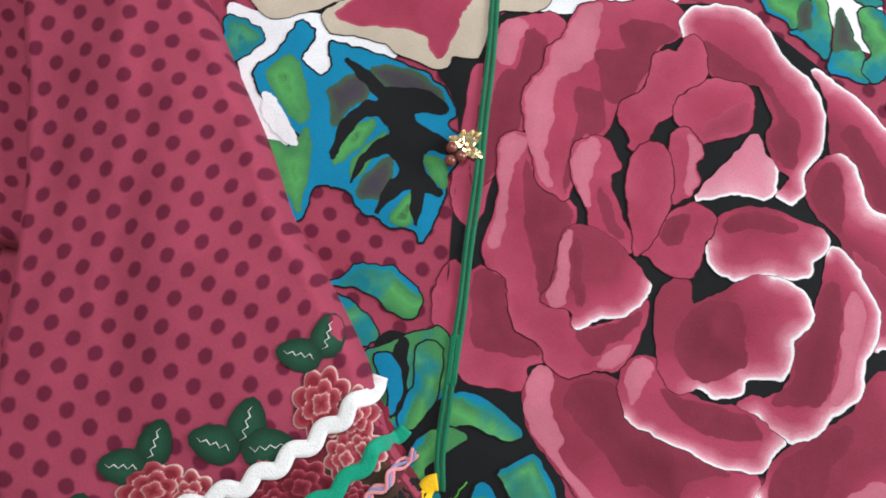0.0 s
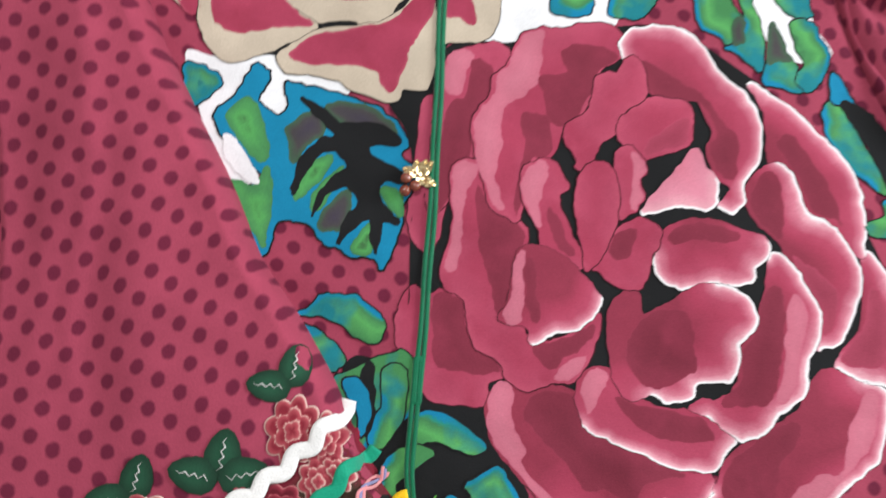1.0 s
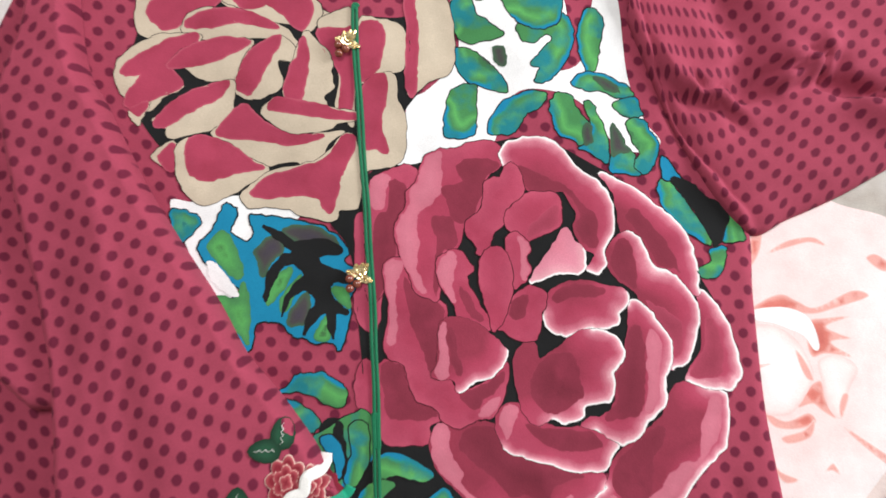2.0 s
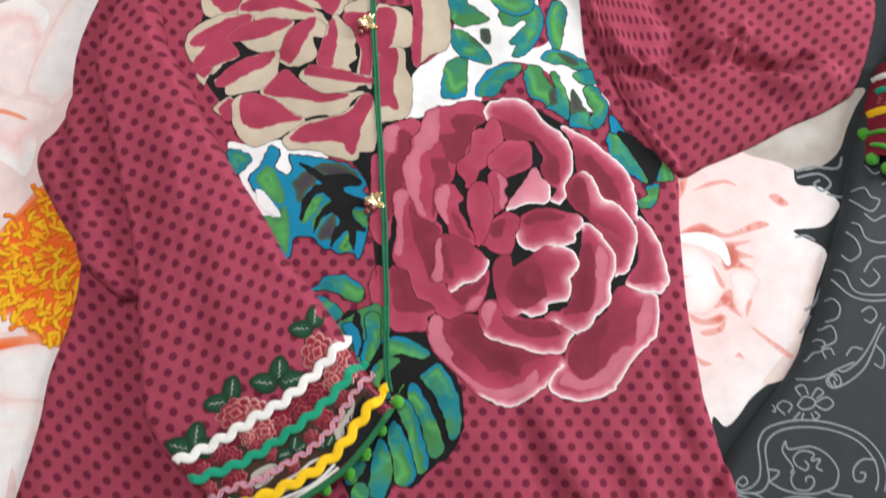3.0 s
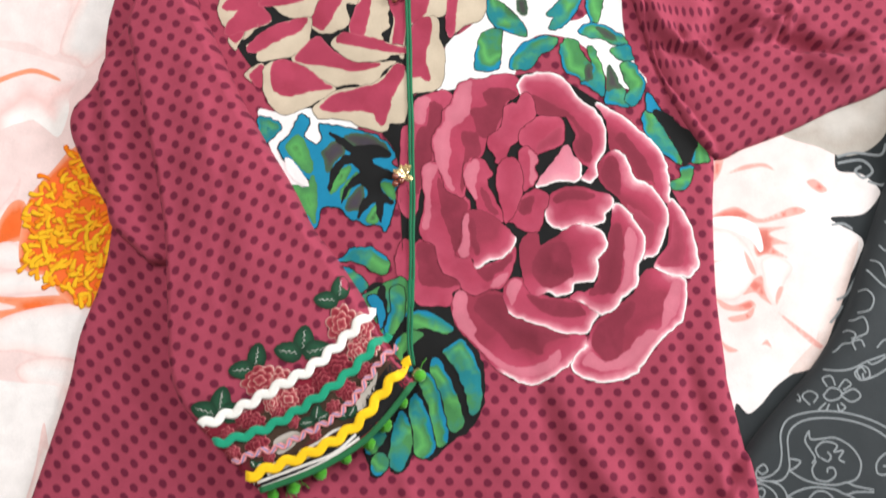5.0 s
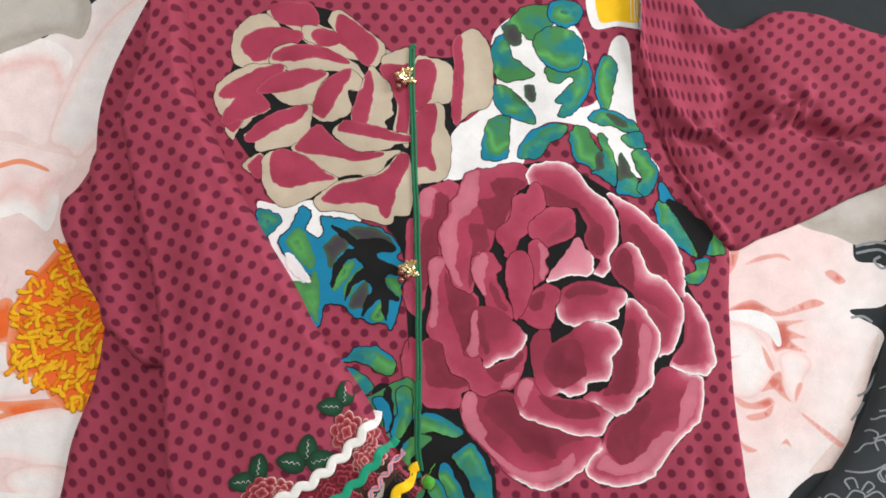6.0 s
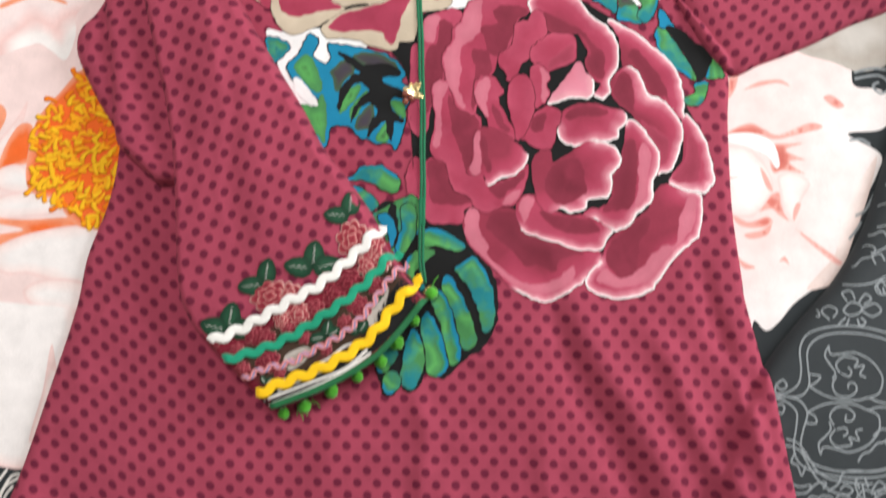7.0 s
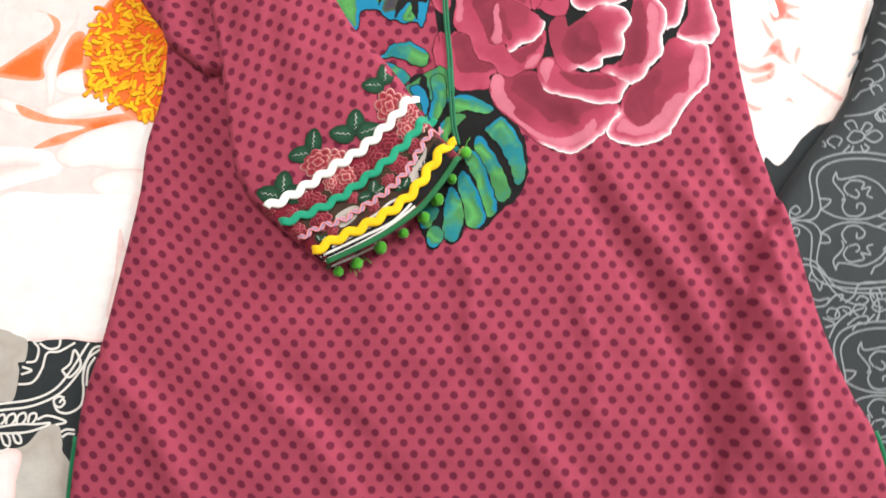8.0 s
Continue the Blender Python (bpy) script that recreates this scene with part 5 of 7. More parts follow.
def drape(bm, surface, base):
    """Lays a flat piece of embroidery, built at height base, onto the cloth under it."""
    h = surface(np.array([v.co.x for v in bm.verts]), np.array([v.co.y for v in bm.verts]))
    for v, q in zip(bm.verts, h):
        v.co.z += float(q) - base


def rose(parent, surface, x, y, r, seed, label="", material="rose"):
    """An embroidered rose: three scalloped tiers in one stitched piece."""
    rnd = random.Random(seed)
    bm = bmesh.new()
    uv = bm.loops.layers.uv.new("UVMap")
    z = float(surface(np.array([x * CM]), np.array([y * CM]))[0]) + 0.0006
    tiers = [(1.0, 8, rnd.uniform(0, 6)), (0.66, 6, rnd.uniform(0, 6)), (0.34, 4, rnd.uniform(0, 6))]
    n, m = 64, 18
    squash, turn = rnd.uniform(0.75, 0.95), rnd.uniform(0, 3)
    rows, dist = [], {}
    for i in range(m + 1):
        row = []
        for k in range(n):
            a = math.tau * k / n
            edge = [t * (0.82 + 0.25 * abs(math.sin(q * a / 2 + ph))) for t, q, ph in tiers]
            rho = edge[0] * i / m
            level, d = 0, edge[0] - rho
            for j in (1, 2):
                if rho < edge[j]:
                    level, d = j, edge[j] - rho
            px, py = rho * r * math.cos(a), rho * r * math.sin(a) * squash
            px, py = px * math.cos(turn) - py * math.sin(turn), px * math.sin(turn) + py * math.cos(turn)
            v = bm.verts.new(((x + px) * CM, (y + py) * CM, z + 0.0007 * level + 0.0006 * min(d * r * 4, 1) if i < m else z - 0.0005))
            dist[v] = d * r
            row.append(v)
        rows.append(row)
    for a, b in zip(rows, rows[1:]):
        for k in range(n):
            f = bm.faces.new((a[k], b[k], b[(k + 1) % n], a[(k + 1) % n]))
            for lp in f.loops:
                lp[uv].uv = (dist[lp.vert], dist[lp.vert])
    drape(bm, surface, z - 0.0008)
    return part("embroidered_rose", bm, M[material], parent, label)


def sprig(parent, surface, x, y, angles, ln):
    """Dark embroidered leaves, fanning from one point; a white stitched vein doubles as their painted glints."""
    z = float(surface(np.array([x * CM]), np.array([y * CM]))[0]) + 0.0005
    for i, a in enumerate(angles):
        bm, vein = bmesh.new(), bmesh.new()
        uv = bm.loops.layers.uv.new("UVMap")
        a = math.radians(a)
        disc_petal(bm, (x * CM, y * CM, z + 0.0002 * i), a, ln * CM, ln * 0.72 * CM, 0.0008, uv, 0.3)
        drape(bm, surface, z - 0.0008)
        part("embroidered_leaf", bm, M["darkleaf"], parent)

        def at(u, v):
            return ((x + math.cos(a) * ln * u - math.sin(a) * ln * v) * CM, (y + math.sin(a) * ln * u + math.cos(a) * ln * v) * CM, z + 0.0011)
        # white midrib of uneven width: stitch and painted highlight in one
        us = np.linspace(0.18, 0.82, 8)
        tube(vein, [at(u, 0.06 * (1 - 0.7 * u) * (-1) ** q) for q, u in enumerate(us)], 0.00026, 5, 1.0, [0.4, 1.0, 0.6, 1.3, 0.8, 1.4, 0.7, 0.3])
        drape(vein, surface, z - 0.0008)
        part("embroidered_vein_glint", vein, M["line"], parent)


def pompom(parent, x, y, z, r, seed):
    bm = bmesh.new()
    bmesh.ops.create_icosphere(bm, subdivisions=3, radius=r)
    for v in bm.verts:
        v.co *= 1 + 0.28 * noise.noise(v.co * 700 + Vector((seed, 0, 0))) + 0.12 * noise.noise(v.co * 1800)
        v.co.z *= 0.75
        v.co += Vector((x, y, z + r * 0.7))
    return part("pompom", bm, M["pompom"], parent)


shape("cuff_band", sleeve_l, M["cuffcloth"], on_sleeve, 0, [(-21.5, -1.6), (-20.6, -2.4), (-16.2, 0.0), (-11.9, 2.3), (-8.5, 5.6), (-6.5, 7.5), (-5.8, 6.7), (-4.8, 5.4), (-3.3, 3.6), (-2.8, 2.9), (-2.4, 2.3), (-4.2, -0.3), (-7.0, -3.2), (-11.9, -6.0), (-15.3, -7.4), (-16.2, -7.4), (-18.1, -5.2), (-19.7, -3.5)])
shape("cuff_patch", sleeve_l, M["black"], on_sleeve, 1, [(-16.8, -6.3), (-14.4, -5.5), (-11.8, -4.4), (-9.1, -3.1), (-7.1, -1.5), (-5.6, 0.3), (-4.2, 2.1), (-3.1, 3.0), (-2.7, 2.3), (-4.2, -0.0), (-7.1, -3.0), (-11.9, -5.8), (-15.3, -7.2), (-16.2, -7.2)])
shape("cuff_patch", sleeve_l, M["black"], on_sleeve, 2, [(-6.3, 1.0), (-5.0, 2.9), (-3.9, 4.2), (-3.2, 3.4), (-5.4, 0.4), (-7.0, -1.8), (-7.4, -1.2)])
shape("cuff_patch", sleeve_l, M["stone"], on_sleeve, 2, [(-6.9, 1.1), (-5.8, 2.5), (-6.2, 0.5), (-7.1, -0.7), (-7.7, -0.4)])
shape("cuff_patch", sleeve_l, M["stone"], on_sleeve, 2, [(-14.5, -3.3), (-13.0, -2.5), (-12.2, -2.8), (-12.9, -3.8), (-14.1, -4.4)])
for i, p in enumerate(([(-12.3, -4.2), (-10.7, -3.4), (-9.5, -2.5), (-8.4, -2.1)], [(-12.3, -4.5), (-10.6, -3.8), (-9.5, -3.0)], [(-15.8, -7.3), (-12.4, -6.0), (-9.7, -4.7), (-7.2, -3.0)], [(-15.6, -7.6), (-11.9, -6.3), (-9.2, -4.8), (-7.0, -3.2)], [(-15.8, -5.8), (-14.4, -5.2), (-13.4, -4.7)], [(-16.2, -6.9), (-12.4, -5.5), (-9.4, -4.3), (-7.5, -2.7)], [(-15.0, -6.1), (-12.9, -5.2), (-10.8, -4.3)])):
    line_print("cuff_stripe", sleeve_l, M["line"], on_sleeve, [p], 0.22, "", 3)
for i, (p, r) in enumerate((([(-8.9, 6.6)], 1.15), ([(-7.3, 6.3)], 0.9), ([(-6.7, 4.8)], 0.8), ([(-7.4, 4.3)], 0.8), ([(-15.8, 1.8)], 1.15), ([(-14.1, 1.7)], 0.85), ([(-13.3, 0.2)], 0.95), ([(-14.7, -0.1)], 0.7),
                            ([(-9.2, 2.8)], 1.15), ([(-10.2, 1.9)], 1.0), ([(-8.8, 1.3)], 0.9), ([(-8.0, 0.7)], 0.8), ([(-16.3, -1.8)], 0.9), ([(-17.4, -1.2)], 0.8), ([(-15.9, -3.6)], 0.9), ([(-12.9, -1.7)], 0.6), ([(-20.6, -2.1)], 0.6), ([(-11.1, -2.5)], 0.6), ([(-18.5, -3.0)], 0.7), ([(-14.2, -1.0)], 0.6), ([(-12.0, 0.5)], 0.8), ([(-6.8, 2.6)], 0.7), ([(-9.4, -0.5)], 0.6), ([(-14.9, -4.5)], 0.6), ([(-18.0, -4.4)], 0.6), ([(-11.0, 3.4)], 0.6))):
    rose(sleeve_l, on_sleeve, p[0][0], p[0][1], r * (1.45 if i < 8 else 1.2), i, "", "rose_pale" if i < 8 else "rose")
for p, angles, ln in (([(-9.5, 8.9)], (85, 178), 2.2), ([(-12.5, 4.3)], (85, 172, 15), 2.5), ([(-16.6, 3.0)], (80, 185), 2.3), ([(-19.6, -0.9)], (80, 165, 10), 2.5),
                      ([(-11.3, -1.4)], (30, 80, 190), 1.5), ([(-8.5, -1.1)], (60, 150), 1.3), ([(-16.3, -5.3)], (40, 120), 0.8), ([(-6.7, 1.9)], (90, 200), 0.7), ([(-17.9, -0.9)], (60, 30), 0.9)):
    sprig(sleeve_l, on_sleeve, p[0][0] + 0.3, p[0][1] - 0.25, angles, ln)
rickrack(sleeve_l, on_sleeve, [(-20.8, -2.0), (-18.9, -1.3), (-16.2, 0.1), (-14.0, 1.4), (-11.8, 2.6), (-9.6, 4.4), (-8.0, 6.0), (-7.0, 7.2), (-6.4, 8.0)], M["trim_white"], 0.80, 0.2, 1.75, 0.0, "white rickrack braid")
rickrack(sleeve_l, on_sleeve, [(-19.7, -3.6), (-17.4, -3.0), (-14.7, -2.0), (-12.0, -0.4), (-9.3, 1.5), (-7.3, 3.3), (-5.9, 5.0), (-4.9, 5.7)], M["trim_green"], 0.74, 0.17, 1.8, 1.0, "teal green rickrack braid")
rickrack(sleeve_l, on_sleeve, [(-16.8, -6.4), (-14.4, -5.4), (-11.7, -4.4), (-9.0, -3.0), (-7.1, -1.5), (-5.6, 0.4), (-4.2, 2.2), (-3.0, 3.4)], M["trim_yellow"], 0.84, 0.19, 1.9, 2.0, "bright yellow rickrack braid")
for k, name in enumerate(("thread_pink", "thread_blue", "thread_pink")):
    rickrack(sleeve_l, on_sleeve, [(-18.0, -5.2), (-16.1, -4.3), (-14.0, -3.8), (-11.9, -2.7), (-9.7, -1.5), (-8.0, -0.0), (-6.7, 1.8), (-5.4, 3.6), (-4.3, 4.7)], M[name], 0.17, 0.26, 1.35, k * 0.9, "twisted pink and lilac braid", 0.0018 + 0.0004 * k)
bmt = bmesh.new()
x, y, k, z = path_on(on_sleeve, [(-16.1, -7.6), (-11.9, -6.1), (-9.2, -4.8), (-6.9, -3.3), (-5.3, -1.7), (-3.9, -0.0), (-2.2, 2.3)], 0.0)
band(bmt, x, y, z + 0.0004, 0.55, 0.0014)
part("cuff_edging", bmt, M["edging"], sleeve_l, "green edging tape")
for i, p in enumerate([(-15.2, -7.8), (-13.4, -7.2), (-11.1, -5.9), (-8.9, -4.7), (-6.9, -3.4), (-5.5, -1.8), (-4.0, 0.1), (-2.5, 2.5)]):
    p = (p[0] + 0.3, p[1] - 0.38)
    pompom(sleeve_l, p[0] * CM, p[1] * CM, float(h_body(np.array(p[0] * CM), np.array(p[1] * CM))) + 0.001, 0.0048 + 0.0007 * (i % 3), i * 3.1)
bmt = bmesh.new()
rt = random.Random(5)
for p, q in (([(-13.6, -7.3)], [(-13.3, -8.7)]), ([(-13.4, -7.3)], [(-12.9, -8.3)]), ([(-12.6, -6.8)], [(-11.8, -7.7)]), ([(-13.8, -7.5)], [(-13.7, -8.4)]), ([(-2.3, 2.5)], [(-1.7, 3.7)]), ([(-13.0, -7.0)], [(-12.2, -7.4)])):
    a, b = p[0], q[0]
    pts = []
    for s in np.linspace(0, 1, 6):
        xx, yy = a[0] + (b[0] - a[0]) * s + rt.uniform(-0.08, 0.08), a[1] + (b[1] - a[1]) * s + rt.uniform(-0.08, 0.08)
        pts.append((xx * CM, yy * CM, float(h_body(np.array(xx * CM), np.array(yy * CM))) + 0.001 + 0.002 * math.sin(s * 3)))
    bmt = bmesh.new()
    tube(bmt, pts, 0.0004, 5)
    part("loose_thread", bmt, M["pompom"], sleeve_l, "frayed green thread")

# the placket cord: two green strands side by side
CORD = [(-3.4, 40.6), (-3.6, 40.2), (-3.5, 34.1), (-3.3, 28.2), (-3.1, 22.5), (-3.0, 17.0), (-3.0, 12.0), (-3.0, 8.2), (-3.1, 10.5), (-3.1, 5.4), (-2.9, 3.0)]
for off in (-0.14, 0.14):
    p, _ = spline(CORD, False, 10)
    t = np.c_[np.gradient(p[:, 0]), np.gradient(p[:, 1])]
    t /= np.hypot(*t.T)[:, None]
    sway = off + 0.03 * np.sin(np.arange(len(p)) * 0.5 + off * 20)
    x, y = (p[:, 0] - t[:, 1] * sway) * CM, (p[:, 1] + t[:, 0] * sway) * CM
    bm = bmesh.new()
    tube(bm, np.c_[x, y, h_body(x, y) + 0.0015], 0.00135, 8, 0.8)
    part("cord", bm, M["cord"], kameez, "green satin placket cord")
def button(x, y, turn, size):
    """A fancy button: gold leaves and three brown beads; cm."""
    zc = float(h_body(np.array(x * CM), np.array(y * CM))) + 0.0012
    root = new("button")
    root.parent = kameez
    root["label"] = "gold leaf button with brown beads"
    root.matrix_basis = pose(x * CM, y * CM, zc, 0, 0, turn) @ Matrix.Scale(size, 4)
    for ax, ay, ang, ln in ((0.0, 0.002, 150, 0.0085), (0.001, 0.003, 95, 0.0075), (0.002, 0.002, 45, 0.0105), (0.002, 0.0, -25, 0.0095), (0.0, -0.001, 10, 0.007), (0.003, 0.003, 70, 0.008)):
        bm = bmesh.new()
        ca, sa = math.cos(math.radians(ang)), math.sin(math.radians(ang))
        ring = []
        n = 14
        for k in range(n):
            a = math.tau * k / n
            px = ln * (0.5 + 0.5 * math.cos(a))
            py = 0.0029 * math.sin(a) * (1 - 0.45 * math.cos(a)) * (1 + 0.12 * math.cos(5 * a))
            ring.append((ax + ca * px - sa * py, ay + sa * px + ca * py))
        low = [bm.verts.new((p, q, 0.0008)) for p, q in ring]
        up = [bm.verts.new((p, q, 0.0022 + 0.0008 * math.sin(i * 1.7))) for i, (p, q) in enumerate(ring)]
        mid = bm.verts.new((ax + ca * ln * 0.55, ay + sa * ln * 0.55, 0.0016))
        for k in range(n):
            bm.faces.new((low[k], low[(k + 1) % n], up[(k + 1) % n], up[k]))
            bm.faces.new((up[k], up[(k + 1) % n], mid))
        part("gold_leaf", bm, M["gold"], root, "", False)
    for bx, by in ((-0.0055, 0.0002), (-0.0008, -0.0042), (-0.0062, -0.0066)):
        bm = bmesh.new()
        bmesh.ops.create_uvsphere(bm, u_segments=18, v_segments=12, radius=0.0031)
        bmesh.ops.translate(bm, verts=bm.verts, vec=(bx, by, 0.003))
        part("bead", bm, M["bead"], root)


for q, turn, size in (([(-4.3, 37.7)], 8, 1.0), ([(-4.0, 20.1)], 6, 1.0), ([(-2.5, 2.1)], 30, 0.55)):
    button(q[0][0], q[0][1], turn, size)

# green piping on the side slits
for edge, y0 in ((BL, [(-40.4, -21.6)][0][1] * CM), (BR, [(32.3, -26.1)][0][1] * CM)):
    ys = np.linspace(y0, -0.6, 60)
    xs = np.interp(ys, *edge)
    bm = bmesh.new()
    tube(bm, np.c_[xs, ys, h_base(xs, ys) + 0.003], 0.0028, 8, 0.9)
    part("slit_piping", bm, M["cord"], kameez, "dark green satin piping")

# the spread sleeve's cuff, turned over on the quilt
cuff_r = part("cuff", patch(
    [(45.5, 33.1), (44.0, 29.9), (42.9, 26.7), (42.2, 23.6)],
    [(51.4, 32.9), (50.8, 28.9), (50.2, 24.3), (49.4, 20.1)],
    h_base, 0.016, 24, 24, [], False, False), M["cuffcloth"], kameez, "trimmed maroon cuff of the spread sleeve")
on_cuff = dropper(cuff_r)
rickrack(cuff_r, on_cuff, [(44.2, 29.9), (46.0, 29.7), (49.1, 28.6)], M["trim_green"], 0.6)
rickrack(cuff_r, on_cuff, [(43.3, 27.7), (45.2, 27.5), (49.4, 26.3)], M["trim_yellow"], 0.8, 0.1)
rickrack(cuff_r, on_cuff, [(44.6, 31.4), (47.2, 31.1), (49.9, 30.5)], M["trim_white"], 0.6)
rose(cuff_r, on_cuff, *[(44.9, 28.8)][0], 0.8, 41)
for p in ([(42.5, 25.9), (44.3, 25.2), (46.4, 24.4), (49.0, 23.2)], [(42.6, 24.5), (44.1, 23.3), (46.2, 22.7), (48.8, 21.6)]):
    x, y, k, z = path_on(on_cuff, p, 0.001)
    bm = bmesh.new()
    tube(bm, np.c_[x * CM, y * CM, z + 0.001], 0.0022, 8)
    part("cuff_edging", bm, M["pompom"], cuff_r, "grass green loop edging")
for i, p in enumerate([(42.7, 25.9), (42.5, 23.1), (43.6, 22.1), (45.1, 21.6), (46.5, 21.0)]):
    pompom(cuff_r, p[0] * CM, p[1] * CM, float(h_base(np.array(p[0] * CM), np.array(p[1] * CM))) + 0.004, 0.006, 90 + i)

cuff_r.location = (0.004, -0.003, 0.0)

# a woven tag at the shoulder
tag = shape("tag", kameez, M["white"], on_sleeve, 5, [(13.0, 47.2), (18.1, 47.2), (18.0, 43.0), (15.4, 42.8), (13.0, 42.8)], None, "white woven tag with an orange band")
shape("tag_band", kameez, M["trim_yellow"], on_sleeve, 8, [(13.8, 47.2), (17.6, 47.2), (17.5, 43.5), (15.4, 43.3), (13.7, 43.4)])

# ---- the quilt ----
quilt = thing("quilt", "grey quilt with pale grey scroll pattern, folded on the bed sheet", "quilt")


def quilt_mesh():
    bm = bmesh.new()
    ys = np.linspace(0.75, -0.75, 151)
    k = np.linspace(0, 1, 71) ** 1.8
    rows = []
    for y in ys:
        x0 = np.interp(y, *QE)
        x = x0 + (0.86 - x0) * k
        z = h_base(x, np.full_like(x, y)) + 0.0008
        z = np.where(k > 0.985, z - 0.012, z)
        rows.append([bm.verts.new((a, y, c)) for a, c in zip(x, z)])
    for a, b in zip(rows, rows[1:]):
        for i in range(70):
            bm.faces.new((b[i], b[i + 1], a[i + 1], a[i]))
    return bm


part("cloth", quilt_mesh(), M["quilt"], quilt)


def on_quilt(x, y):
    return h_base(x, y) + 0.0008


